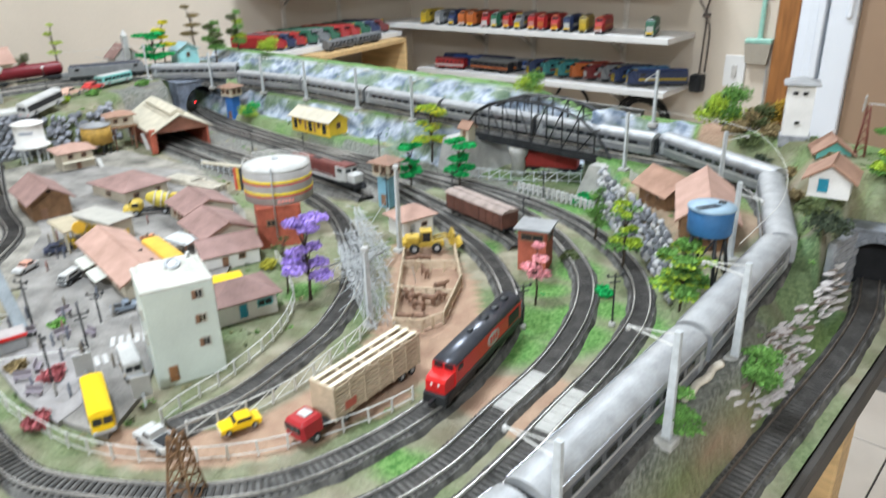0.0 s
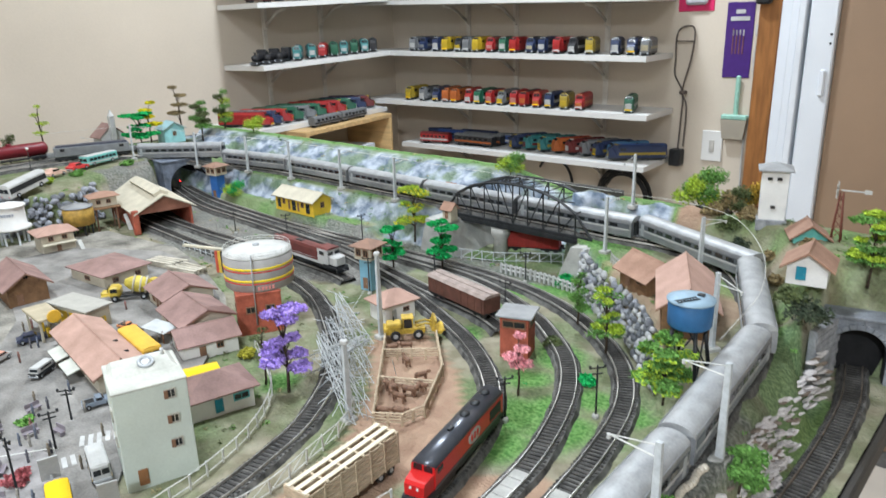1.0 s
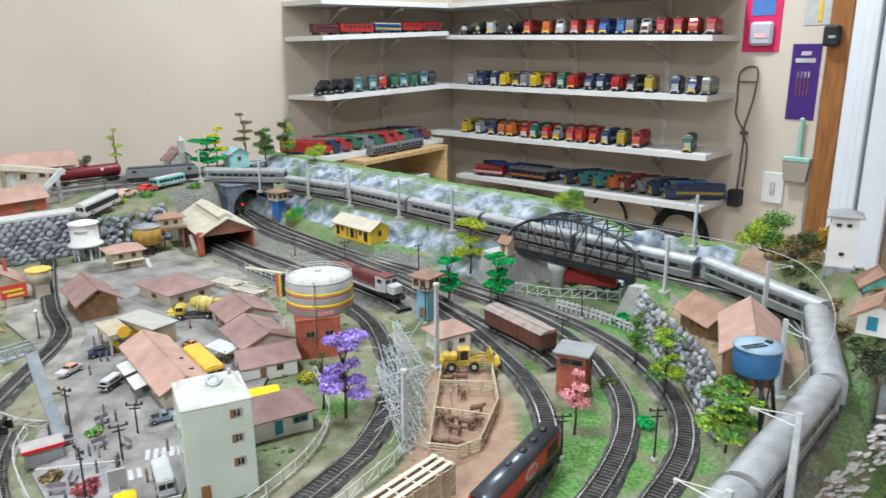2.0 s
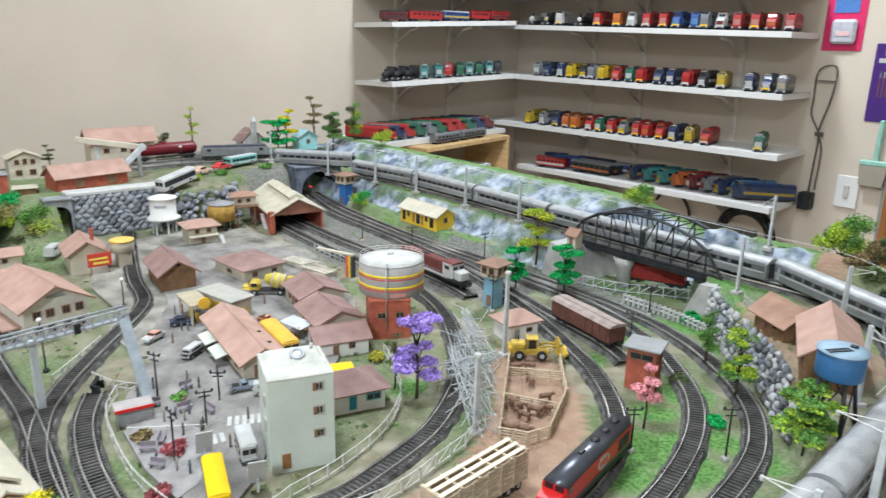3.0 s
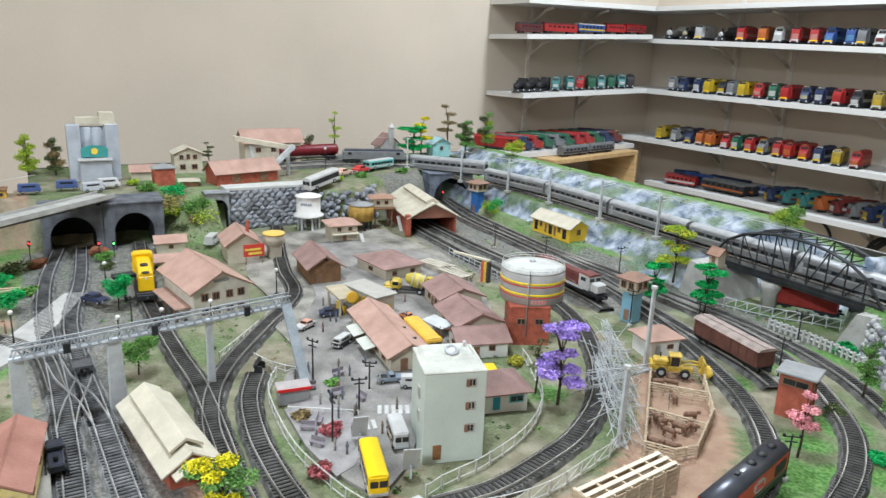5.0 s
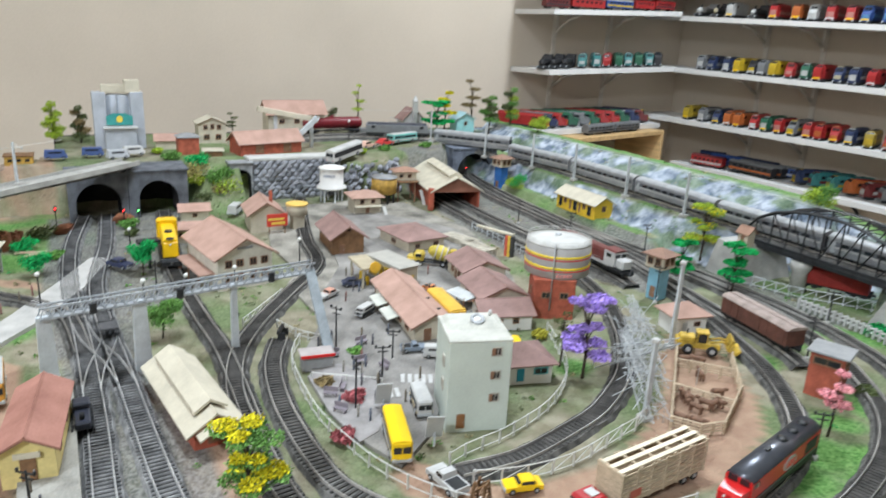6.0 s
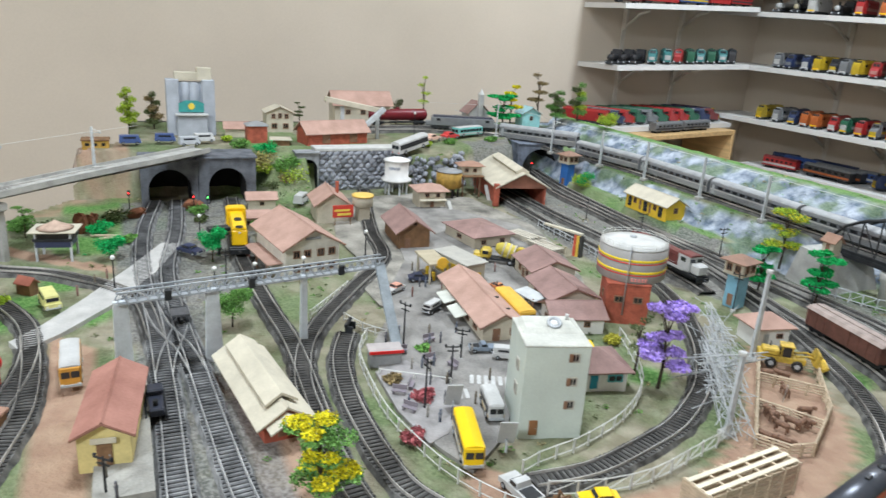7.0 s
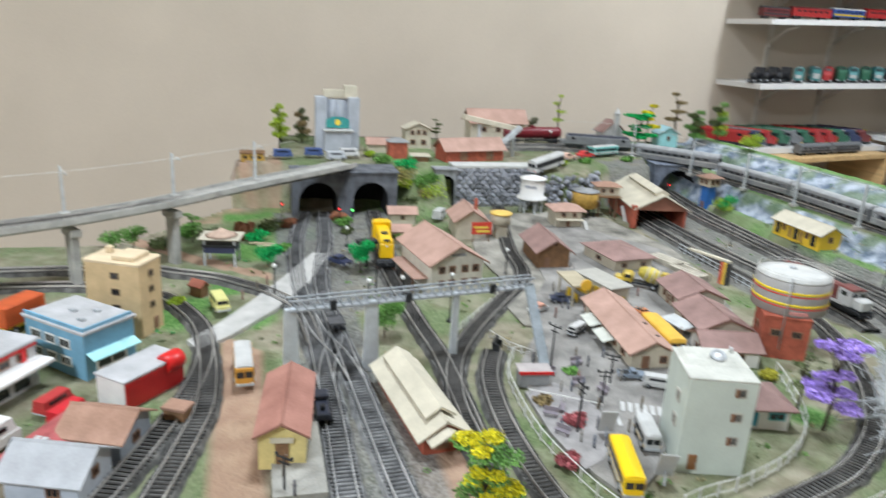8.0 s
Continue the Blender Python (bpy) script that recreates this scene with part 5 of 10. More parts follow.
house("plank_hut", "dark weathered plank shack among dry scrub on the hill", (0.05, 1.435), (0.1, 1.43), 0.02, 0.03, 0.003, paint(0.06, 0.055, 0.045), paint(0.12, 0.115, 0.095), z=BENCH + 0.003, kind="flat", ov=0.003, wins=[("f", -0.01, 0.015, 0.006, 0.006)], cat="hut")
# small waiting huts along the upper line
for x, y, rz, c in ((-0.011, 1.318, 0, ORANGEROOF), (-0.42, 1.345, -8, ORANGEROOF), (-0.316, 1.223, 0, ORANGEROOF)):
    w2 = 0.02
    house("shelter", "tiny trackside shelter with terracotta roof", (x - w2 / 2, y), (x + w2 / 2, y), 0.018, 0.018, 0.008, YELLOWALL if rz else PLASTER, c, z=BENCH, ov=0.004, doors=[("f", 0.0, 0.007, 0.013, FRAMEBROWN)], group="track shelters", cat="shelter")

# upper town in the north-west
UT = 0.094
house("warehouse", "long brick warehouse with a salmon roof above the stone wall", (-1.16, 0.57), (-1.19, 0.72), 0.06, 0.026, 0.02, REDBRICK, PINKROOF, z=UT, ov=0.007, doors=[("f", -0.03, 0.02, 0.02, FRAMEBROWN), ("f", 0.04, 0.02, 0.02, FRAMEBROWN)], cat="warehouse")
house("farmhouse", "farmhouse with wide salmon roof behind the upper siding", (-1.37, 0.69), (-1.37, 0.84), 0.06, 0.068, 0.026, PLASTER, PINKROOF, z=UT, ov=0.008, wins=[("f", -0.04, 0.045, 0.014, 0.012), ("f", 0.0, 0.045, 0.014, 0.012), ("f", 0.04, 0.045, 0.014, 0.012)])
house("villa", "two-storey cream villa with arched windows and a low gable", (-1.35, 0.512), (-1.35, 0.578), 0.05, 0.045, 0.014, PLASTER, CREAM, z=UT, ridge="y", ov=0.004, wins=[("f", -0.016, 0.036, 0.01, 0.012), ("f", 0.0, 0.037, 0.009, 0.013), ("f", 0.016, 0.036, 0.01, 0.012), ("f", -0.014, 0.012, 0.014, 0.013), ("f", 0.014, 0.012, 0.014, 0.013)])
house("brick_hut", "square red brick hut with grey pyramid roof", (-1.2, 0.443), (-1.2, 0.487), 0.04, 0.04, 0.01, REDBRICK, GREYROOF, z=UT - 0.006, kind="hip", ov=0.003, cat="hut")
house("plank_hut", "dark plank hut with a pale lean-to roof", (-1.17, 0.492), (-1.165, 0.53), 0.035, 0.022, 0.002, BROWNWOOD, CREAM, z=UT - 0.014, kind="flat", ov=0.005, cat="hut")
house("cottage", "low cottage with pale salmon roof beside the brick hut", (-1.28, 0.405), (-1.275, 0.455), 0.04, 0.022, 0.01, PLASTER, PINKROOF, z=UT - 0.004, ov=0.005)
ch = thing("church", "white chapel with dark red roof and a slim bell tower", "church", -1.4, 1.12, UT + 0.012, 90)
part("nave", Geo().prism([(-0.03, -0.004), (0.03, -0.004), (0.03, 0.032), (0.0, 0.058), (-0.03, 0.032)], 0, 0.05, "y"), WHITE, ch)
part("roof", Geo().prism([(-0.038, 0.026), (0, 0.0595), (0, 0.062), (-0.038, 0.0285)], -0.004, 0.054, "y").prism([(0.038, 0.026), (0, 0.0595), (0, 0.062), (0.038, 0.0285)], -0.004, 0.054, "y"), DARKROOF, ch)
part("tower", Geo().box(0, -0.006, -0.004, 0.014, 0.012, 0.086, c=0.0006), WHITE, ch)
part("spire", Geo().lathe(0, -0.006, 0.082, [(0.0095, 0), (0.006, 0.006), (0.0008, 0.016)], 8, smooth=False), WHITE, ch)
add_door(ch, "f", 0.06, 0.024, 0, 0.008, 0.018, FRAMEBROWN)
house("cottage", "pale blue cottage with a white gable on the upper bank", (-1.38, 1.252), (-1.38, 1.312), 0.04, 0.034, 0.016, paint(0.3, 0.58, 0.62), paint(0.3, 0.5, 0.55), z=UT + 0.01, ridge="y", ov=0.005, wins=[("f", 0.0, 0.02, 0.01, 0.012)])
# grain silo complex
sl = thing("grain_silo", "grey grain silo block with round bins and cream head house", "silo", -1.33, 0.335, 0.06, 90)
sl.matrix_basis = sl.matrix_basis @ Matrix.Diagonal((1.06, 1.0, 1.1, 1))
SILOGREY = mat("silo_grey_paint", (0.42, 0.45, 0.5), 0.5, 0.1, 40, 0.08)
for u in (-0.033, -0.011, 0.011, 0.033):
    part("bin", Geo().lathe(u, 0.01, -0.004, [(0.0135, 0), (0.0135, 0.138), (0.012, 0.14)], 24), SILOGREY, sl)
part("side_tower", Geo().box(0.037, 0.0, 0, 0.026, 0.034, 0.142, c=0.001).box(-0.037, 0.0, 0, 0.026, 0.034, 0.142, c=0.001), SILOGREY, sl)
part("head_house", Geo().box(-0.006, 0.01, 0.14, 0.05, 0.026, 0.016, c=0.001).box(0.03, 0.008, 0.14, 0.03, 0.03, 0.026, c=0.001), CREAM, sl, "cream head house on top")
part("office", Geo().box(0, -0.025, 0.0, 0.062, 0.02, 0.07, c=0.001), SILOGREY, sl)
part("office_roof", Geo().box(0, -0.027, 0.07, 0.068, 0.028, 0.004, c=0.001), WHITE, sl)
part("sign_board", Geo().prism([(-0.026, 0.076), (0.026, 0.076), (0.026, 0.094), (0.012, 0.1), (-0.012, 0.1), (-0.026, 0.094)], -0.02, -0.018, "y"), paint(0.05, 0.3, 0.28), sl, "dark green sign with a yellow sheaf shape")
part("sign_mark", Geo().lathe(0, 0, 0, [(0.007, 0), (0.006, 0.001)], 16, pose(0, -0.0205, 0.088, 90, 0, 0)), paint(0.8, 0.6, 0.08), sl)
# conveyor from the warehouse
cv = thing("conveyor", "pale inclined conveyor on grey posts above the warehouse", "conveyor", -1.25, 0.735, UT, 0)
part("belt", Geo().box(0, 0, 0, 0.02, 0.15, 0.012, c=0.0008, m=pose(0, -0.03, 0.072, -11, 0, 0)), CREAM, cv)
part("chute", Geo().box(0, 0, 0, 0.014, 0.12, 0.011, c=0.0008, m=pose(0.03, -0.005, 0.03, 42, 0, 0)), POLEGREY, cv, "grey inclined chute")
for v in (0.03, -0.06):
    part("post", Geo().box(0.0, v, -0.004, 0.008, 0.008, 0.072 - 0.17 * (v + 0.02), c=0.0005), POLEGREY, cv)

# ---- bridges, portals, walls ----
def arch_wall(w, h, r, spring, depth, n=14):
    """A block with a round-topped opening through it, from y = 0 to depth."""
    prof = [(-w / 2, -0.006), (-r, -0.006), (-r, spring)]
    prof += [(-r * math.cos(3.1416 * k / n), spring + r * math.sin(3.1416 * k / n)) for k in range(1, n)]
    prof += [(r, spring), (r, -0.006), (w / 2, -0.006), (w / 2, h), (-w / 2, h)]
    return Geo().prism(prof, 0, depth, "y")


# Near-black colour stands in for the darkness inside the tunnels.
TUNNELDARK = mat("tunnel_shade_black", (0.012, 0.012, 0.013), 0.95, 0.3, 50, 0.3)


def portal(label, x, y, z, rz, w, h, r, spring, depth, material, block=True):
    t = thing("tunnel_portal", label, "tunnel portal", x, y, z, rz, "tunnel portals")
    part("wall", arch_wall(w, h, r, spring, depth), material, t)
    lining = part("lining", arch_wall(2 * r + 0.004, spring + r + 0.002, r - 0.0015, spring, depth - 0.004), TUNNELDARK, t)
    lining.matrix_basis = pose(0, 0.003, 0)
    # Dark sheet closes the opening where only shade would be.
    part("back", Geo().box(0, depth + 0.002, -0.006, 2 * r + 0.004, 0.004, spring + r + 0.006, c=0), TUNNELDARK, t)
    part("coping", Geo().box(0, depth / 2 - 0.002, h, w + 0.006, depth + 0.004, 0.004, c=0.0008), material, t)
    g = Geo()
    n = 13 if block else 0
    for k in range(n):
        a = 3.1416 * (k + 0.5) / n
        g.box(0, 0, 0, 0.0062 * r / 0.026, 0.003, 0.006, c=0.0006, m=pose((r + 0.0005) * math.cos(a), -0.001, spring + (r + 0.0005) * math.sin(a), 0, 90 - math.degrees(a), 0))
    if block:
        tagged(part("arch_ring", g, material, t), kind="stuff")
        g = Geo()
        rows = int(h / 0.008)
        for j in range(rows):
            u = -w / 2 + (0.007 if j % 2 else 0.0)
            while u < w / 2 - 0.004:
                cx, cz = u + 0.007, j * 0.008 + 0.004
                if math.hypot(cx, max(0, cz - spring)) > r + 0.009 and cx + 0.0065 < w / 2:
                    g.box(cx, 0.0002, j * 0.008, 0.0132, 0.002, 0.0072, c=0.0005)
                u += 0.014
        tagged(part("blockwork", g, material, t), kind="stuff")
    return t


PORTALGREY = mat("smooth_portal_grey", (0.2, 0.215, 0.24), 0.85, 0.2, 50, 0.3)
portal("grey block tunnel portal over the outer track", 0.358, 1.16, 0.0, 14, 0.08, 0.072, 0.029, 0.031, 0.026, PORTALGREY)
wing = thing("wing_wall", "grey block wing wall beside the outer tunnel portal", "retaining wall", 0.3255, 1.1, 0.0, 84)
part("wall", Geo().box(0.031, 0, -0.004, 0.07, 0.008, 0.076, c=0.001), STONEGREY, wing)
for j in range(9):
    for i in range(5):
        part("block", Geo().box(0.003 + 0.0135 * i + (0.0035 if j % 2 else 0), -0.0042, 0.008 * j, 0.0128, 0.0016, 0.0072, c=0.0004), STONEGREY, wing)
DARKCONCRETE = mat("sooty_blue_concrete", (0.13, 0.14, 0.16), 0.85, 0.3, 40, 0.35)
portal("dark grey concrete tunnel portal with a wide arch", -1.03, 0.266, 0.0, 90, 0.106, 0.086, 0.04, 0.03, 0.085, DARKCONCRETE, False)
portal("dark grey concrete tunnel portal beside its twin", -1.03, 0.376, 0.0, 90, 0.112, 0.09, 0.037, 0.034, 0.085, DARKCONCRETE, False)
portal("dark arch in the rubble stone wall", -1.095, 0.555, 0.0, 90, 0.05, 0.085, 0.022, 0.05, 0.03, STONEGREY, False)
portal("rocky tunnel mouth behind the engine shed", -1.185, 1.205, 0.0, 84, 0.13, 0.082, 0.05, 0.02, 0.06, mat("blue_grey_rock_face", (0.2, 0.23, 0.29), 0.85, 0.3, 40, 0.6), False)

STONES = []
for k in range(8):
    random.seed(k + 5)
    g = Geo().ball(0, 0, 0, 1.0, 4)
    g.v = [tuple(c * (0.75 + 0.5 * random.random()) for c in v) for v in g.v]
    g.s = [True] * len(g.s)
    STONES.append(g.v and g)
RUBBLE = [mat("pale_rubble", (0.55, 0.555, 0.56), 0.85, 0.2, 90, 0.4), mat("grey_rubble", (0.19, 0.2, 0.22), 0.85, 0.25, 90, 0.4), mat("slate_rubble", (0.36, 0.375, 0.42), 0.8, 0.25, 80, 0.4), mat("pinkish_shards", (0.66, 0.61, 0.6), 0.85, 0.25, 90, 0.4), mat("brown_shards", (0.26, 0.2, 0.16), 0.85, 0.25, 90, 0.4)]
STONEMESH = {(k, j): STONES[k].mesh("stone", RUBBLE[j]) for k in range(8) for j in range(3)}
for st in STONES:
    st.s = [False] * len(st.s)
STONEMESH.update({(k, j): STONES[k].mesh("stone", RUBBLE[j]) for k in range(8) for j in (3, 4)})


def stone(parent, x, y, z, sx, sy, sz, tone, rot=None):
    ob = new("stone", STONEMESH[random.randrange(8), tone])
    ob.parent = parent
    ob.matrix_basis = pose(x, y, z, *(rot or (random.uniform(-30, 30), random.uniform(-30, 30), random.uniform(0, 360)))) @ Matrix.Diagonal((sx, sy, sz, 1))


random.seed(11)
tw = thing("wall_terrace", "rough retaining wall of pale and dark stones below the terrace", "stone wall", kind="structure")
edge = smoothline(STONEEDGE[:8], 0.0105)
for i in range(2, int(len(edge) * 0.86)):
    d = edge[i] - edge[i - 1]
    n = Vector((d.y, -d.x, 0)).normalized()
    top = 0.064 if i < len(edge) * 0.75 else 0.05
    for j in range(int(top / 0.009)):
        q = edge[i] + n * (0.004 - 0.0075 * j / 8 + random.uniform(-0.002, 0.002)) + d * random.uniform(-0.4, 0.4)
        stone(tw, q.x, q.y, 0.004 + j * 0.009 + random.uniform(-0.003, 0.003), 0.005 * random.uniform(0.7, 1.2), 0.004, 0.0054 * random.uniform(0.7, 1.2), random.choice((0, 0, 0, 1, 2, 1)))
rw = thing("wall_embankment", "steep bank of broken pinkish-grey rock beside the outer track", "rock bank", kind="structure")
for i in range(290):
    near = i < 225
    y = random.gauss(0.885, 0.031) if near else random.uniform(0.93, 1.1)
    k = random.uniform(0.15, 1.0) if near else random.uniform(0.2, 0.75)
    q = random.uniform(0.7, 1.35)
    stone(rw, 0.341 - 0.012 * ss(0.8, 0.95, y) + (0.017 + 0.01 * ss(0.8, 0.95, y)) * k, y, BENCH * (1 - k) * 0.9 + 0.002, 0.0016 * q, 0.0042 * q, 0.0058 * q, random.choice((3, 3, 3, 3, 4)), (random.uniform(-25, 25), 58 + random.uniform(-22, 22), random.uniform(-30, 30)))
ww = thing("wall_upper_town", "tall rubble wall of slate-coloured stones below the warehouse", "stone wall", kind="structure")
part("backing", Geo().box(-1.112, 0.678, -0.006, 0.014, 0.196, 0.094, c=0.001), RUBBLE[2], ww)
part("coping", Geo().box(-1.124, 0.678, 0.088, 0.046, 0.21, 0.007, c=0.001), mat("pale_coping_slab", (0.55, 0.55, 0.53), 0.8, 0.12, 45, 0.15), ww)
for i in range(12):
    for j in range(9):
        stone(ww, -1.1035, 0.59 + 0.0165 * i + (0.008 if j % 2 else 0), 0.006 + 0.0096 * j, 0.0042, 0.0095 * random.uniform(0.65, 1.25), 0.006 * random.uniform(0.7, 1.3), random.choice((2, 2, 1)), (random.uniform(-35, 35), random.uniform(-8, 8), random.uniform(-10, 10)))

sw = thing("wall_slope", "slope of loose slate slabs below the upper road", "rock slope", kind="structure")
for i in range(130):
    y = random.uniform(0.77, 0.95)
    bay = ss(0.775, 0.8, y) * (1 - ss(0.89, 0.94, y))
    k = random.random()
    stone(sw, -1.108 + 0.05 * bay + 0.006 - 0.022 * k, y, 0.004 + 0.072 * k, 0.004, 0.009 * random.uniform(0.6, 1.3), 0.006, random.choice((2, 2, 1)))

# through truss bridge
tb_ = thing("truss_bridge", "black through-truss railway bridge with arched top chords", "bridge", -0.2, 1.294, BENCH - 0.004)
BL, BH = 0.31, 0.07
xs = [-BL / 2 + BL * k / 10 for k in range(11)]
tops = [0.0, 0.038, 0.055, 0.064, 0.069, BH, 0.069, 0.064, 0.055, 0.038, 0.0]
for side in (-0.031, 0.031):
    part("bottom_chord", Geo().box(0, side, 0.0, BL, 0.004, 0.006, c=0.0005), BLACKMETAL, tb_)
    part("top_chord", Geo().tube([(x, side, 0.004 + h) for x, h in zip(xs, tops)], 0.0026, 4), BLACKMETAL, tb_)
    for k in range(1, 10):
        part("vertical", Geo().tube([(xs[k], side, 0.003), (xs[k], side, 0.004 + tops[k])], 0.0015, 4), BLACKMETAL, tb_)
        if k not in (5,):
            q = k + 1 if k < 5 else k - 1
            part("diagonal", Geo().tube([(xs[k], side, 0.004 + tops[k]), (xs[q], side, 0.004)], 0.0012, 4), BLACKMETAL, tb_)
for k in range(1, 10):
    part("cross_tie", Geo().tube([(xs[k], -0.031, 0.004 + tops[k]), (xs[k], 0.031, 0.004 + tops[k])], 0.0012, 4), BLACKMETAL, tb_)
for k in range(1, 9):
    part("cross_brace", Geo().tube([(xs[k], -0.031, 0.004 + tops[k]), (xs[k + 1], 0.031, 0.004 + tops[k + 1])], 0.0008, 4), BLACKMETAL, tb_)
part("deck", Geo().box(0, 0, -0.008, BL, 0.066, 0.008, c=0.001), BLACKMETAL, tb_)
pr = thing("bridge_pier", "pale sloping concrete bridge abutment", "bridge pier", -0.335, 1.212, 0, group="bridge piers")
part("body", Geo().prism([(-0.04, -0.006), (0.045, -0.006), (0.018, 0.058), (-0.022, 0.062)], 0, 0.122, "y"), CONCRETE, pr)
copy_thing(pr, pose(-0.045, 1.352, 0, 0, 0, 180))
md = thing("bridge_pier", "squat grey middle pier under the truss bridge", "bridge pier", -0.235, 1.275, 0, group="bridge piers")
part("body", Geo().lathe(0, 0, -0.005, [(0.014, 0), (0.012, 0.035), (0.017, 0.045), (0.017, 0.056)], 16), CONCRETE, md)

# concrete viaduct in the west
vp = smoothline([(-0.5, -0.42), (-0.55, -0.31), (-0.602, -0.2), (-0.654, -0.11), (-0.737, -0.002), (-0.846, 0.108), (-0.97, 0.243), (-1.02, 0.298), (-1.06, 0.34)], 0.02)
vd = thing("viaduct", "long curved pale concrete viaduct on slim piers", "viaduct")
n = len(vp)
vs = []
for i, p in enumerate(vp):
    a = math.radians(heading(vp, i))
    s = Vector((math.sin(a), -math.cos(a), 0))
    zz = 0.09 + 0.008 * i / n
    for u, w in ((-0.022, 0.005), (-0.022, 0.014), (-0.0195, 0.014), (-0.0195, 0.009), (0.0195, 0.009), (0.0195, 0.014), (0.022, 0.014), (0.022, 0.005), (0.012, 0.0), (-0.012, 0.0)):
        vs.append(p + s * u + Vector((0, 0, zz + w)))
fs = [(i * 10 + k, i * 10 + (k + 1) % 10, i * 10 + 10 + (k + 1) % 10, i * 10 + 10 + k) for i in range(n - 1) for k in range(10)] + [tuple(range(10)), tuple((n - 1) * 10 + k for k in range(10))[::-1]]
part("girder", Geo().add(vs, fs), CONCRETE, vd)
VDTRACK = [(p.x, p.y) for p in vp[::3]]
for px_, py_ in ((-0.745, 0.006), (-0.655, -0.108), (-0.57, -0.268)):
    k = min(range(len(vp)), key=lambda i: (vp[i].x - px_) ** 2 + (vp[i].y - py_) ** 2)
    p, a = vp[k], heading(vp, k)
    part("pier", Geo().box(p.x, p.y, -0.004, 0.012, 0.022, 0.09, a, c=0.002).box(p.x, p.y, 0.076, 0.016, 0.034, 0.012, a, c=0.002), CONCRETE, vd)
rail_line("V", VDTRACK, 0.101, "single track on the concrete viaduct")

# signal gantry across the yard
gy = thing("signal_gantry", "long pale grey lattice signal gantry across the yard tracks", "gantry", -0.317, 0.172, 0.0, 99.0)
GL = 0.31
GANTRYPALE = mat("pale_blue_grey_plate", (0.54, 0.58, 0.61), 0.5, 0.12, 50, 0.1)
for u in (0.004, 0.098, 0.205):
    w2 = 0.0095 if u != 0.205 else 0.0045
    part("column", Geo().prism([(-w2, -0.005), (w2, -0.005), (w2 * 0.7, 0.086), (-w2 * 0.7, 0.086)], -0.003, 0.003, "y", pose(u, 0, 0)), GANTRYPALE, gy, "tapered pale grey column")
part("stair", Geo().box(0, 0, 0, 0.122, 0.013, 0.003, c=0.0006, m=gy.matrix_basis.inverted() @ pose(-0.321, 0.4725, 0.0435, 0, 47, 0)), mat("dull_stair_grey", (0.24, 0.27, 0.29), 0.6, 0.2, 60, 0.15), gy, "steep grey stair plate")
GANTRYGREY = mat("dull_lattice_grey", (0.38, 0.41, 0.44), 0.6, 0.15, 60, 0.1)
for zz in (0.084, 0.096):
    for v in (-0.006, 0.006):
        part("chord", Geo().box(GL / 2, v, zz, GL, 0.0018, 0.0018, c=0), GANTRYGREY, gy)
for k in range(30):
    u = GL * k / 30
    part("lattice", Geo().tube([(u, -0.006, 0.085), (u + GL / 60, -0.006, 0.097), (u + GL / 30, -0.006, 0.085)], 0.0009, 4), GANTRYGREY, gy)
    part("lattice", Geo().tube([(u, 0.006, 0.085), (u + GL / 60, 0.006, 0.097), (u + GL / 30, 0.006, 0.085)], 0.0009, 4), GANTRYGREY, gy)
part("walkway", Geo().box(GL / 2, 0, 0.0835, GL, 0.012, 0.001, c=0), GREYMETAL, gy)
for u in (0.05, 0.14, 0.25):
    part("signal_head", Geo().box(u, -0.0085, 0.083, 0.007, 0.004, 0.012, c=0.0006), BLACKMETAL, gy, "black signal head")

# ---- rolling stock ----
REDPAINT = mat("loco_red_paint", (0.62, 0.02, 0.02), 0.3, 0.06, 60, 0.04)
YELLOWPAINT = mat("loco_yellow_paint", (0.85, 0.52, 0.01), 0.35, 0.06, 60, 0.04)
NAVY = mat("loco_navy_paint", (0.035, 0.04, 0.06), 0.35, 0.12, 60, 0.06)


def bogie(parent, u, axles=3, gap=0.0135):
    b = part("bogie", Geo().box(u, -0.0115, 0.004, axles * gap + 0.008, 0.0025, 0.007, c=0.0008).box(u, 0.0115, 0.004, axles * gap + 0.008, 0.0025, 0.007, c=0.0008).box(u, 0, 0.0065, 0.006, 0.0225, 0.003, c=0), BLACKMETAL, parent)
    for k in range(axles):
        for v in (-0.0088, 0.0088):
            part("wheel", Geo().lathe(0, 0, 0, [(0.0058, -0.0012), (0.0058, 0.0012), (0.0052, 0.0014)], 14, pose(u + (k - (axles - 1) / 2) * gap, v, 0.0058, 90, 0, 0)), BLACKMETAL, b)


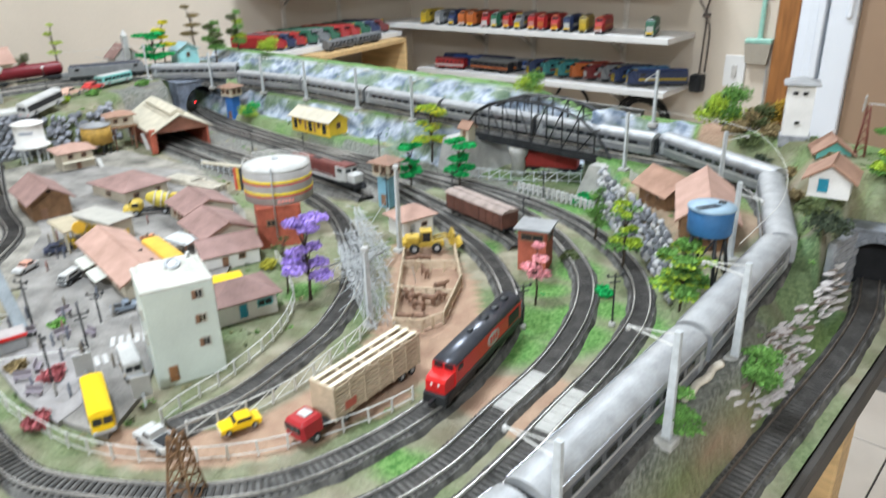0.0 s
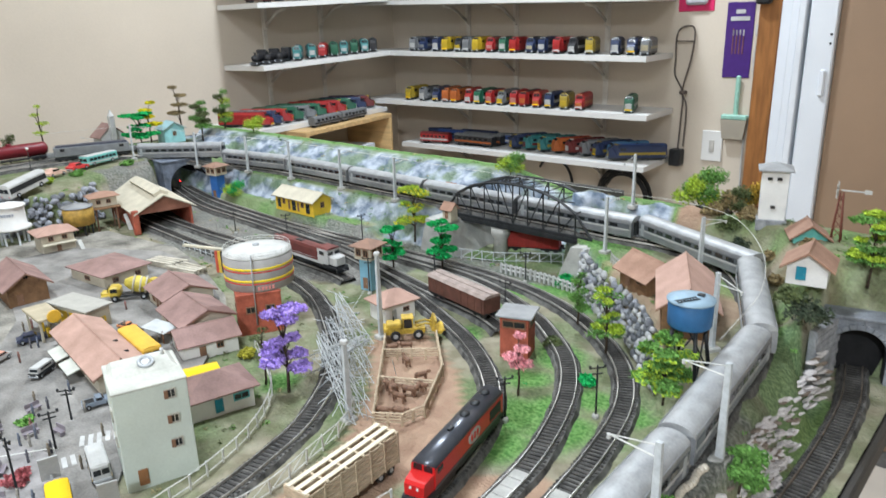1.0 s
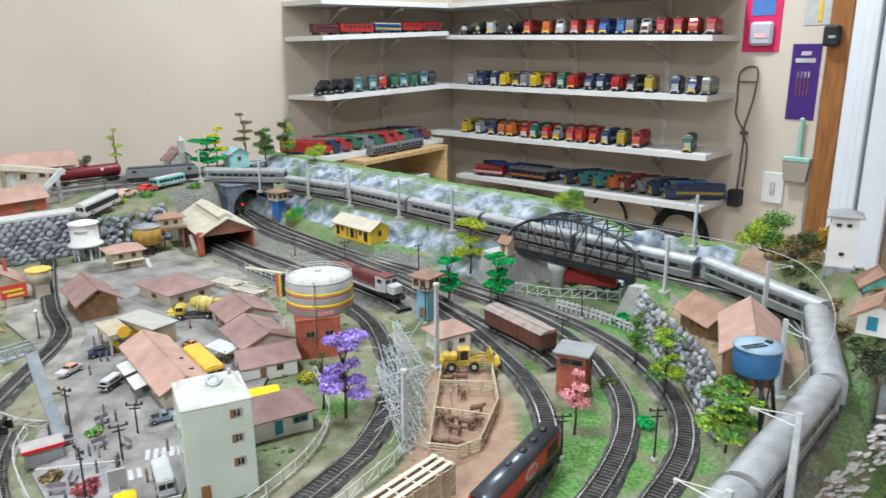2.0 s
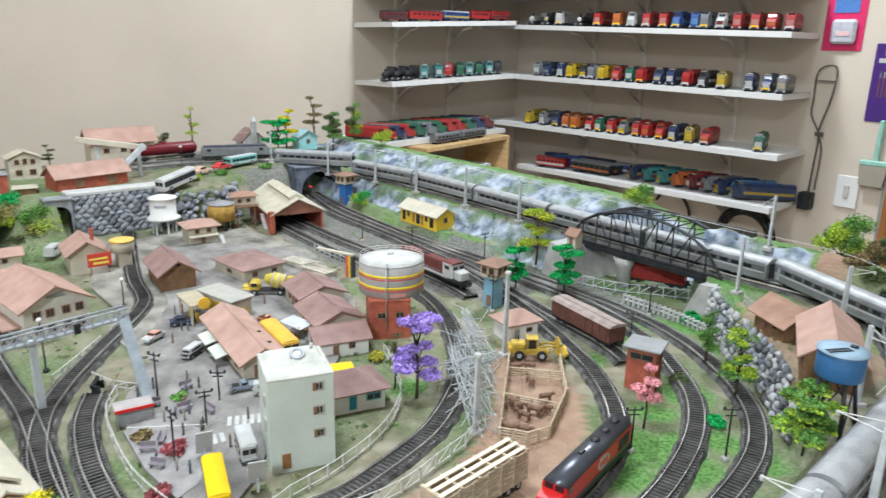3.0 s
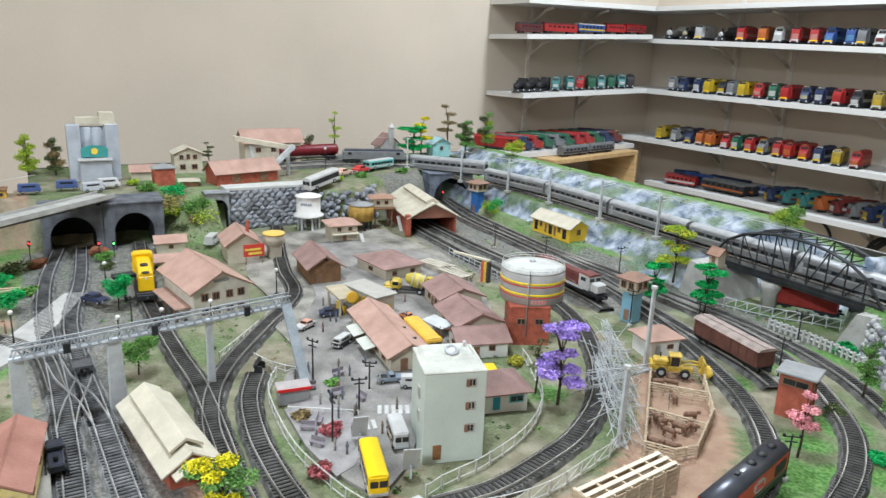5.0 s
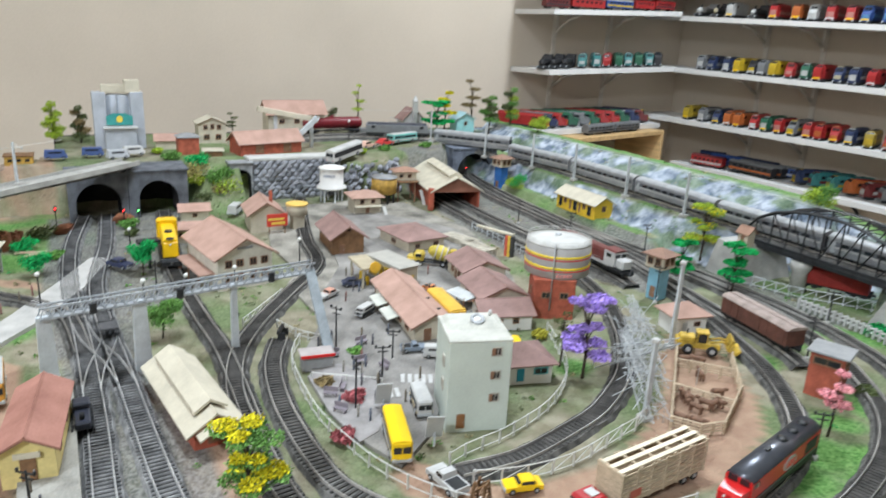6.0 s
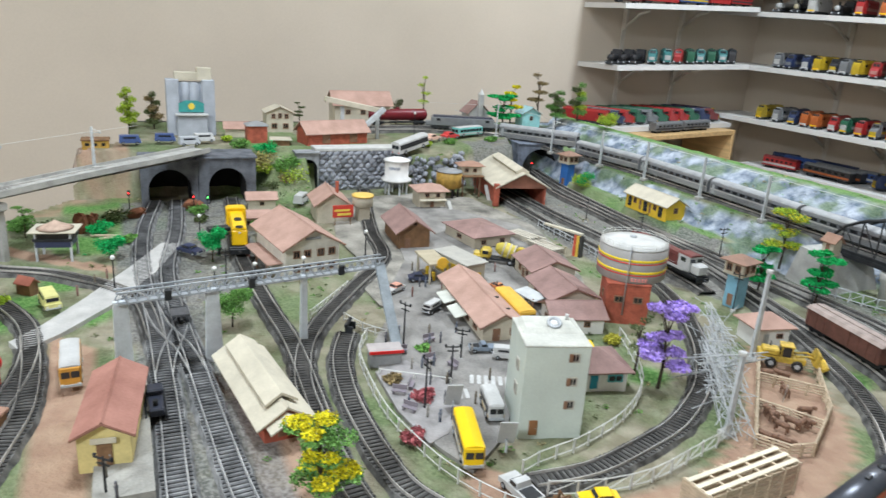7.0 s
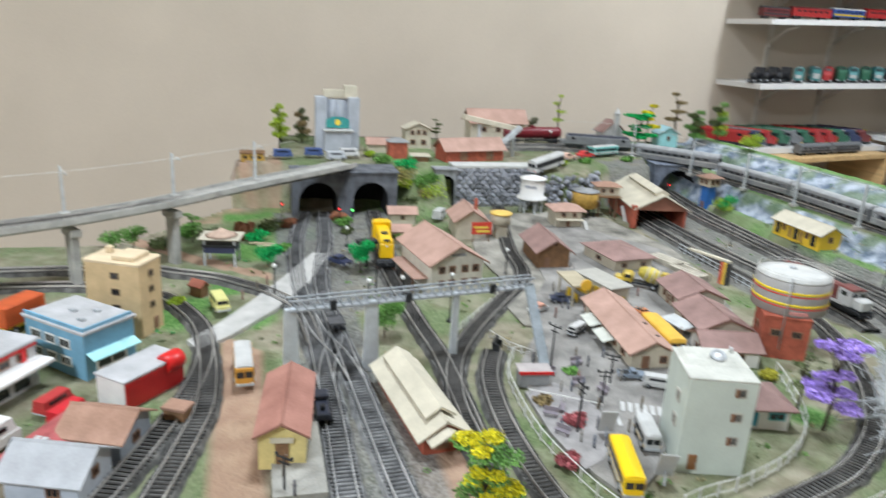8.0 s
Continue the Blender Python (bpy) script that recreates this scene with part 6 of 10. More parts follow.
def diesel(label, x, y, z, rz, body, cab, L=0.2, roof=None, stripe=None, nose=None, cabin=None):
    """A hood-type diesel locomotive; it faces -x."""
    t = thing("diesel_locomotive", label, "locomotive", x, y, z, rz, "locomotives")
    part("frame", Geo().box(0, 0, 0.009, L, 0.033, 0.006, c=0.001), BLACKMETAL, t)
    part("hood", Geo().box(L * 0.1, 0, 0.015, L * 0.72, 0.024, 0.026, c=0.002), body, t)
    part("hood_roof", Geo().prism([(-0.0115, 0.041), (0.0115, 0.041), (0.0095, 0.0445), (0, 0.0455), (-0.0095, 0.0445)], -L * 0.255, L * 0.455, "x"), roof or cab, t)
    cb = part("cab", Geo().box(-L * 0.32, 0, 0.015, L * 0.15, 0.033, 0.033, c=0.002), cabin or body, t)
    part("cab_roof", Geo().prism([(-0.0165, 0.048), (0.0165, 0.048), (0.012, 0.0505), (0, 0.051), (-0.012, 0.0505)], -L * 0.4, -L * 0.24, "x"), roof or cab, t)
    for v in (-1, 1):
        part("cab_window", Geo().box(-L * 0.32, v * 0.0166, 0.035, 0.012, 0.0008, 0.008, c=0), DARKGLASS, cb)
        part("windscreen", Geo().box(-L * 0.396, v * 0.008, 0.036, 0.0008, 0.011, 0.007, c=0), DARKGLASS, cb)
        part("handrail", Geo().tube([(-L * 0.22, v * 0.0163, 0.024), (L * 0.47, v * 0.0163, 0.024)], 0.0004, 4), stripe or GREYMETAL, t)
        part("side_grille", Geo().box(L * 0.34, v * 0.0122, 0.024, L * 0.16, 0.0008, 0.012, c=0), BLACKMETAL, t)
    part("nose", Geo().box(-L * 0.445, 0, 0.015, L * 0.1, 0.026, 0.021, c=0.003), nose or body, t)
    part("tank", Geo().box(0, 0, 0.003, L * 0.22, 0.026, 0.008, c=0.002), BLACKMETAL, t)
    for u in (-0.5, 0.5):
        part("pilot", Geo().box(u * (L + 0.002), 0, 0.003, 0.003, 0.03, 0.009, c=0.0008), BLACKMETAL, t)
        part("coupler", Geo().box(u * (L + 0.012), 0, 0.007, 0.01, 0.004, 0.003, c=0.0005), BLACKMETAL, t)
        part("headlight", Geo().lathe(0, 0, 0, [(0.0018, 0), (0.0015, 0.0012)], 10, pose(u * L * 0.993 if u < 0 else L * 0.46, 0, 0.034 if u < 0 else 0.037, 0, 90 if u > 0 else -90, 0)), LAMPGLOBE, t)
    for u in (0.02, 0.06, 0.3):
        part("roof_fan", Geo().lathe(L * u * 1.2 + 0.01, 0, 0.045, [(0.006, 0), (0.006, 0.0012), (0.001, 0.0014)], 14), BLACKMETAL, t)
    bogie(t, -L * 0.31)
    bogie(t, L * 0.31)
    return t


def on_line(name, s):
    p, a = along(CARRY[name], s)
    return p.x, p.y, p.z + 0.0055, a


def find_s(name, x, y):
    line = CARRY[name]
    i = min(range(len(line)), key=lambda k: (line[k].x - x) ** 2 + (line[k].y - y) ** 2)
    return i * PITCH


def box_diesel(label, x, y, z, rz, L, body, roof):
    """A full-width diesel with a rounded dark roof and a short low nose; it faces -x."""
    t = thing("diesel_locomotive", label, "locomotive", x, y, z, rz, "locomotives")
    part("frame", Geo().box(0, 0, 0.008, L, 0.028, 0.0055, c=0.001), BLACKMETAL, t)
    part("body", Geo().prism([(-0.0138, 0.0135), (0.0138, 0.0135), (0.0138, 0.032), (0.0125, 0.0335), (-0.0125, 0.0335), (-0.0138, 0.032)], -L * 0.4, L * 0.485, "x"), body, t)
    rp_ = [(0.0136 * math.cos(3.1416 * k / 12), 0.0322 + 0.0075 * math.sin(3.1416 * k / 12)) for k in range(13)]
    rf = part("roof", Geo().prism(rp_, -L * 0.395, L * 0.48, "x", smooth=True), roof, t)
    nose = [(-L * 0.4, 0.0135), (-L * 0.5, 0.0135), (-L * 0.5, 0.024), (-L * 0.485, 0.0265), (-L * 0.4, 0.028)]
    vs = [(u, v * (0.0125 if u > -L * 0.45 else 0.0112), w) for v in (-1, 1) for u, w in nose]
    part("nose", Geo().add(vs, [tuple(range(5)), tuple(range(5, 10))[::-1]] + [(i, (i + 1) % 5, 5 + (i + 1) % 5, 5 + i) for i in range(5)]), body, t)
    for v in (-1, 1):
        part("windscreen", Geo().box(-L * 0.401, v * 0.006, 0.0285, 0.0008, 0.0095, 0.0052, c=0), DARKGLASS, t)
        part("cab_window", Geo().box(-L * 0.345, v * 0.0139, 0.0265, 0.009, 0.0006, 0.005, c=0), DARKGLASS, t)
        part("grille", Geo().box(L * 0.37, v * 0.0139, 0.018, L * 0.16, 0.0006, 0.011, c=0), BLACKMETAL, t)
        part("sill", Geo().box(0.004, v * 0.0141, 0.0135, L * 0.86, 0.0006, 0.0026, c=0), roof, t, "dark grey sill stripe")
        part("step", Geo().box(-L * 0.475, v * 0.0125, 0.004, 0.006, 0.003, 0.008, c=0), BLACKMETAL, t)
        oval = [(0.012 + 0.0125 * math.cos(6.2832 * k / 20), 0.0235 + 0.0068 * math.sin(6.2832 * k / 20)) for k in range(20)]
        em = part("emblem", Geo().prism(oval, v * 0.0138 - 0.0004, v * 0.0138 + 0.0005, "y"), WHITE, t, "white oval emblem with red bars")
        for k in range(3):
            part("emblem_bar", Geo().box(0.006 + 0.006 * k, v * 0.0144, 0.0205, 0.003, 0.0008, 0.006, c=0), body, em)
        part("headlight", Geo().lathe(0, 0, 0, [(0.0014, 0), (0.0012, 0.001)], 10, pose(-L * 0.5, v * 0.004, 0.0215, 0, -90, 0)), LAMPGLOBE, t)
    for u in (0.1, 0.24, 0.38):
        part("roof_fan", Geo().lathe(L * u, 0, 0.0395, [(0.0055, 0), (0.0055, 0.001), (0.001, 0.0014)], 14), BLACKMETAL, rf)
    part("exhaust", Geo().box(-L * 0.08, 0, 0.0395, 0.008, 0.004, 0.002, c=0.0004), BLACKMETAL, rf)
    part("tank", Geo().box(0, 0, 0.003, L * 0.22, 0.024, 0.007, c=0.002), BLACKMETAL, t)
    for u in (-0.5, 0.5):
        part("pilot", Geo().box(u * (L + 0.002), 0, 0.003, 0.003, 0.027, 0.01, c=0.0008), BLACKMETAL, t)
        part("coupler", Geo().box(u * (L + 0.012), 0, 0.007, 0.01, 0.004, 0.003, c=0.0005), BLACKMETAL, t)
    bogie(t, -L * 0.31)
    bogie(t, L * 0.31)
    return t


x, y, z, a = on_line("T1", find_s("T1", 0.123, 0.742))
red = box_diesel("bright red diesel locomotive with dark grey roof and white oval emblem", x, y, z, a, 0.16, REDPAINT, mat("glossy_grey_roof", (0.07, 0.075, 0.09), 0.28, 0.1, 60, 0.04, 0.4))
red.matrix_basis = red.matrix_basis @ Matrix.Diagonal((1, 0.86, 1.04, 1))
x, y, z, a = on_line("C", find_s("C", -0.735, 0.352))
diesel("yellow diesel locomotive with dark cab roof", x, y, z, a + 180, YELLOWPAINT, NAVY, 0.14, YELLOWPAINT, NAVY, YELLOWPAINT)


def coach(L=0.25):
    """A silver passenger coach with a window band; origin at mid-length on the rail."""
    t = thing("passenger_coach", "silver ribbed passenger coach with dark window band", "passenger coach", group="silver train")
    prof = [(-0.0165, 0.007), (0.0165, 0.007)] + [(0.017 * math.cos(3.1416 * k / 22), 0.031 + 0.0145 * max(0.0, math.sin(3.1416 * k / 22)) ** 0.8) for k in range(23)]
    g = Geo().prism(prof, -L / 2 + 0.003, L / 2 - 0.003, "x")
    body = part("body", g, SILVER, t)
    roofline = [(0.0171 * math.cos(3.1416 * k / 22), 0.0312 + 0.0147 * max(0.0, math.sin(3.1416 * k / 22)) ** 0.8) for k in range(2, 21)]
    part("roof_skin", Geo().prism(roofline, -L / 2 + 0.002, L / 2 - 0.002, "x"), mat("bright_silver_roof", (0.35, 0.36, 0.37), 0.45, 0.16, 45, 0.08, 0.1), t, "bright silver roof skin")
    for zz in (0.011, 0.014, 0.017, 0.0375):
        part("rib", Geo().box(0, -0.0172 if zz < 0.03 else -0.0163, zz, L - 0.01, 0.0006, 0.001, c=0).box(0, 0.0172 if zz < 0.03 else 0.0163, zz, L - 0.01, 0.0006, 0.001, c=0), SILVER, body)
    for v in (-1, 1):
        part("stripe", Geo().box(0, v * 0.0171, 0.0225, L - 0.012, 0.0006, 0.0095, c=0), mat("dark_window_band", (0.14, 0.15, 0.17), 0.35, 0.08, 50, 0.04, 0.4), body)
        for k in range(9):
            part("window", Geo().box((k - 4) * L * 0.088, v * 0.0174, 0.024, L * 0.06, 0.0006, 0.0065, c=0), DARKGLASS, t)
        part("door", Geo().box(-L * 0.44, v * 0.0174, 0.01, L * 0.03, 0.0006, 0.022, c=0), GREYMETAL, t)
        part("sill_line", Geo().box(0, v * 0.0172, 0.0195, L - 0.012, 0.0008, 0.0024, c=0), WHITE, body, "thin white line below the windows")
    part("underframe", Geo().box(0, 0, 0.003, L * 0.45, 0.026, 0.006, c=0.001), BLACKMETAL, t)
    for u in (-1, 1):
        part("gangway", Geo().box(u * (L / 2 - 0.002), 0, 0.009, 0.006, 0.014, 0.026, c=0.001), BLACKMETAL, t)
    for u in (-0.36, 0.36):
        bogie(t, u * L, 2, 0.02)
    return t


def place_on(name, s, L):
    """Pose of a long car whose bogies follow the line."""
    p, _ = along(CARRY[name], s - L * 0.36)
    q, _ = along(CARRY[name], s + L * 0.36)
    m = (p + q) / 2
    return pose(m.x, m.y, m.z + 0.0055, 0, 0, math.degrees(math.atan2(q.y - p.y, q.x - p.x))) @ Matrix.Diagonal((1, 0.94, 0.9, 1))


CL = 0.222
first = coach(CL)
s0 = find_s("U", -1.322, 1.03)
x, y, z, a = on_line("U", s0)
m = place_on("U", s0, 0.2)
el = thing("electric_locomotive", "grey and black electric locomotive at the head of the silver train", "locomotive", group="locomotives")
el.matrix_basis = m
part("body", Geo().box(0, 0, 0.012, 0.17, 0.032, 0.026, c=0.002).box(0, 0, 0.012, 0.2, 0.03, 0.012, c=0.002), mat("loco_grey_paint", (0.2, 0.21, 0.22), 0.4, 0.1), el)
part("roof", Geo().prism([(-0.015, 0.038), (0.015, 0.038), (0.011, 0.042), (-0.011, 0.042)], -0.08, 0.08, "x"), NAVY, el)
part("pantograph", Geo().tube([(-0.03, 0, 0.042), (0.01, 0, 0.05), (-0.02, 0, 0.058), (-0.02, 0.012, 0.058), (-0.02, -0.012, 0.058)], 0.0007, 4), GREYMETAL, el)
for v in (-1, 1):
    part("cab_window", Geo().box(0.066, v * 0.0163, 0.027, 0.01, 0.0006, 0.007, c=0).box(-0.066, v * 0.0163, 0.027, 0.01, 0.0006, 0.007, c=0), DARKGLASS, el)
bogie(el, -0.06)
bogie(el, 0.06)
s = s0 + 0.1 + CL / 2 + 0.004
first.matrix_basis = place_on("U", s, CL)
s += CL + 0.004
while s < find_s("U", 0.331, 0.42):
    copy_thing(first, place_on("U", s, CL))
    s += CL + 0.004


def freight(label, x, y, z, a, L, H, body, roof=None, kind="box", name="boxcar", cat="freight wagon"):
    t = thing(name, label, cat, x, y, z, a, "freight wagons")
    if kind == "box":
        b = part("body", Geo().box(0, 0, 0.009, L, 0.031, H, c=0.0008), body, t)
        part("roof", Geo().prism([(-0.0165, 0.009 + H), (0.0165, 0.009 + H), (0.012, 0.0125 + H), (0, 0.0138 + H), (-0.012, 0.0125 + H)], -L / 2 - 0.002, L / 2 + 0.002, "x"), roof or body, t)
        for v in (-1, 1):
            part("door", Geo().box(0, v * 0.016, 0.011, L * 0.22, 0.0012, H * 0.9, c=0.0003), body, b)
            for k in range(9):
                if k != 4:
                    part("rib", Geo().box((k - 4) * L * 0.115, v * 0.0158, 0.011, 0.0012, 0.001, H * 0.92, c=0), body, b)
        part("roof_walk", Geo().box(0, 0, 0.0136 + H, L, 0.006, 0.001, c=0), roof or body, t)
    elif kind == "tank":
        part("tank", Geo().lathe(0, 0, 0, [(0.008, -L / 2), (0.014, -L / 2 + 0.004), (0.0155, -L / 2 + 0.01), (0.0155, L / 2 - 0.01), (0.014, L / 2 - 0.004), (0.008, L / 2)], 22, pose(0, 0, 0.027, 0, 90, 0)), body, t)
        part("dome", Geo().lathe(0, 0, 0.041, [(0.006, 0), (0.006, 0.005), (0.002, 0.006)], 14), body, t)
    else:
        b = part("body", Geo().box(0, 0, 0.009, L, 0.03, 0.003, c=0.0005), body, t)
        for v in (-1, 1):
            part("side", Geo().box(0, v * 0.0148, 0.012, L, 0.0014, H, c=0.0003), body, t)
            part("end", Geo().box(v * (L / 2 - 0.001), 0, 0.012, 0.0014, 0.028, H, c=0.0003), body, t)
    part("frame", Geo().box(0, 0, 0.006, L * 0.98, 0.02, 0.003, c=0.0005), BLACKMETAL, t)
    for u in (-0.36, 0.36):
        bogie(t, u * L, 2, 0.015)
        part("coupler", Geo().box(u / 0.36 * (L / 2 + 0.005), 0, 0.006, 0.01, 0.004, 0.003, c=0), BLACKMETAL, t)
    return t


BOXBROWN = mat("boxcar_brown_paint", (0.13, 0.055, 0.04), 0.65, 0.2, 60, 0.15)
x, y, z, a = on_line("S", find_s("S", -0.122, 1.043))
freight("dark brown boxcar with a pale weathered roof on the siding", x, y - 0.004, z, a, 0.128, 0.023, BOXBROWN, mat("weathered_wagon_roof", (0.34, 0.27, 0.24), 0.7, 0.2, 60, 0.1))
x, y, z, a = on_line("T0b", find_s("T0b", -0.462, 1.024))
t = diesel("maroon and white diesel locomotive beside the signal cabin", x, y, z, a, mat("loco_maroon", (0.15, 0.04, 0.035), 0.5, 0.15), WHITE, 0.19, MATS["loco_maroon"], WHITE, WHITE, WHITE)
for v in (-1, 1):
    part("side_stripe", Geo().box(0.012, v * 0.0164, 0.0145, 0.15, 0.0014, 0.005, c=0), WHITE, t, "white sill stripe")
t.matrix_basis = t.matrix_basis @ Matrix.Diagonal((1, 0.85, 0.8, 1))
freight("small red caboose parked below the truss bridge", -0.195, 1.315, 0.006, 24, 0.1, 0.026, mat("caboose_red", (0.3, 0.025, 0.02), 0.6, 0.12), name="caboose")
x, y, z, a = on_line("W", 0.085)
freight("dark red tank wagon in front of the farmhouse", x, y, z, a, 0.17, 0.02, mat("tank_wagon_maroon", (0.16, 0.012, 0.02), 0.4, 0.12), kind="tank", name="tank_wagon")
x, y, z, a = on_line("A", find_s("A", -0.225, 0.214))
shunter = thing("shunter", "small dark grey shunting locomotive beside the platform", "locomotive", x, y - 0.012, 0.004, a, "locomotives")
part("body", Geo().box(0, 0, 0.008, 0.056, 0.018, 0.011, c=0.002), NAVY, shunter)
part("cab", Geo().box(0.012, 0, 0.019, 0.018, 0.02, 0.008, c=0.002), NAVY, shunter)
part("chimney", Geo().lathe(-0.018, 0, 0.019, [(0.003, 0), (0.003, 0.007)], 10), BLACKMETAL, shunter)
bogie(shunter, 0.0, 3, 0.017)
shunter.matrix_basis = shunter.matrix_basis @ Matrix.Diagonal((0.85, 0.8, 0.8, 1))
x, y, z, a = on_line("B", find_s("B", -0.44, 0.24))
flat = freight("low black flat wagon in the yard", x, y, z, a, 0.036, 0.002, mat("sooty_wagon_grey", (0.09, 0.09, 0.095), 0.7, 0.25), kind="gondola", name="flat_wagon")
flat.matrix_basis = flat.matrix_basis @ Matrix.Diagonal((0.8, 0.7, 0.7, 1))

# ---- road vehicles ----
TYRE = mat("black_tyre_rubber", (0.02, 0.02, 0.02), 0.8, 0.2, 200, 0.1)


def wheels(t, L, W, r, us):
    for u in us:
        for v in (-1, 1):
            w = part("wheel", Geo().lathe(0, 0, 0, [(r, -0.0013), (r, 0.0013), (r * 0.85, 0.0016)], 14, pose(u * L, v * (W / 2 - 0.001), r, 90, 0, 0)), TYRE, t)
            part("rim", Geo().lathe(0, 0, 0, [(r * 0.5, 0), (r * 0.45, 0.0006)], 10, pose(u * L, v * (W / 2 + 0.0004), r, -90 * v, 0, 0)), GREYMETAL, w)


def car(label, x, y, rz, body, kind="sedan", L=0.05, z=0.0035, top=None, group="cars", name="car"):
    """A car that faces +x."""
    size, L, W, r = L / 0.046, 0.046, 0.02, 0.0038
    t = thing(name, label, "car", x, y, z, rz, group)
    if kind == "pickup":
        low = [(-L / 2, 0.004), (L / 2, 0.004), (L / 2, 0.0095), (L * 0.2, 0.0105), (-L / 2, 0.0105)]
        cab = [(-L * 0.08, 0.0105), (L * 0.22, 0.0105), (L * 0.12, 0.0165), (-L * 0.06, 0.0165)]
    elif kind == "van":
        low = [(-L / 2, 0.004), (L / 2, 0.004), (L / 2, 0.011), (-L / 2, 0.011)]
        cab = [(-L / 2 + 0.0005, 0.011), (L / 2 - 0.002, 0.011), (L * 0.4, 0.021), (-L / 2 + 0.001, 0.021)]
    else:
        low = [(-L / 2, 0.004), (L / 2, 0.004), (L / 2, 0.009), (L * 0.18, 0.0105), (-L * 0.36, 0.0105), (-L / 2, 0.0095)]
        cab = [(-L * 0.36, 0.0105), (L * 0.2, 0.0105), (L * 0.06, 0.016), (-L * 0.25, 0.016)]
    g = Geo()
    put = [(u, w) for u, w in low]
    vs = [(u, v * W / 2, w) for v in (-1, 1) for u, w in put]
    n = len(put)
    g.add(vs, [tuple(range(n)), tuple(range(n, 2 * n))[::-1]] + [(i, (i + 1) % n, n + (i + 1) % n, n + i) for i in range(n)])
    part("body", g, body, t)
    n = len(cab)
    vs = [(u, v * W * 0.45 * (1 if i < 2 else 0.9), w) for v in (-1, 1) for i, (u, w) in enumerate(cab)]
    cabin = part("cabin", Geo().add(vs, [tuple(range(n)), tuple(range(n, 2 * n))[::-1]] + [(i, (i + 1) % n, n + (i + 1) % n, n + i) for i in range(n)]), top or body, t)
    zc = (cab[0][1] + cab[2][1]) / 2
    for v in (-1, 1):
        part("side_window", Geo().box((cab[0][0] + cab[1][0] + cab[2][0] + cab[3][0]) / 4, v * W * 0.432, zc - 0.0018, (cab[1][0] - cab[0][0]) * 0.62, 0.0012, 0.0036, c=0), DARKGLASS, cabin)
    a, b = Vector((cab[1][0], 0, cab[1][1])), Vector((cab[2][0], 0, cab[2][1]))
    mid, slant = (a + b) / 2, math.degrees(math.atan2(a.x - b.x, b.z - a.z))
    part("windscreen", Geo().box(0, 0, -0.0022, 0.0008, W * 0.74, 0.0046, c=0, m=pose(mid.x + 0.0003, 0, mid.z, 0, -slant, 0)), DARKGLASS, cabin)
    for u in (-1, 1):
        part("bumper", Geo().box(u * L / 2, 0, 0.004, 0.0016, W * 0.94, 0.002, c=0.0003), GREYMETAL, t)
    for v in (-1, 1):
        part("headlight", Geo().box(L / 2 + 0.0002, v * W * 0.36, 0.0068, 0.0008, 0.003, 0.002, c=0), LAMPGLOBE, t)
    if kind == "pickup":
        part("bed", Geo().box(-L * 0.29, 0, 0.0096, L * 0.36, W * 0.78, 0.0012, c=0), BLACKMETAL, t, "open load bed")
    wheels(t, L, W, r, (-0.32, 0.32))
    t.matrix_basis = t.matrix_basis @ Matrix.Diagonal((size, size, size, 1))
    return t


def bus(label, x, y, rz, body, roof, L=0.1, H=0.03, z=0.0035, stripe=None, W=0.026, band=False):
    t = thing("bus", label, "bus", x, y, z, rz, "buses")
    b = part("body", Geo().box(0, 0, 0.0035, L, W, H * 0.82, c=0.0018), body, t)
    part("roof", Geo().prism([(-W / 2 + 0.0006, 0.003 + H * 0.82), (W / 2 - 0.0006, 0.003 + H * 0.82), (W * 0.36, H * 0.97), (0, H), (-W * 0.36, H * 0.97)], -L / 2 + 0.001, L / 2 - 0.001, "x"), roof, t)
    n = 7
    for v in (-1, 1):
        if band:
            part("window_band", Geo().box(0, v * (W / 2 + 0.0001), H * 0.42, L * 0.94, 0.0008, H * 0.34, c=0), BLACKMETAL, b)
        for k in range(0 if band else n):
            part("window", Geo().box((k - (n - 1) / 2) * L * 0.125, v * (W / 2 + 0.0001), H * 0.52, L * 0.1, 0.0008, H * 0.24, c=0), DARKGLASS, b)
        if stripe:
            part("stripe", Geo().box(0, v * (W / 2 + 0.0001), H * 0.28, L * 0.97, 0.0007, H * 0.13, c=0), stripe, b)
    for u in (-1, 1):
        for v in (-1, 1):
            part("windscreen", Geo().box(u * (L / 2 + 0.0001), v * W * 0.22, H * 0.5, 0.0008, W * 0.38, H * 0.26, c=0), DARKGLASS, b)
            part("lamp", Geo().box(u * (L / 2 + 0.0002), v * W * 0.38, H * 0.2, 0.0008, 0.003, 0.002, c=0), LAMPGLOBE if u > 0 else REDPAINT, b)
        part("bumper", Geo().box(u * (L / 2 + 0.0006), 0, 0.0035, 0.0014, W * 0.96, 0.003, c=0.0004), GREYMETAL, t)
    wheels(t, L, W, 0.0052, (-0.3, 0.3))
    return t


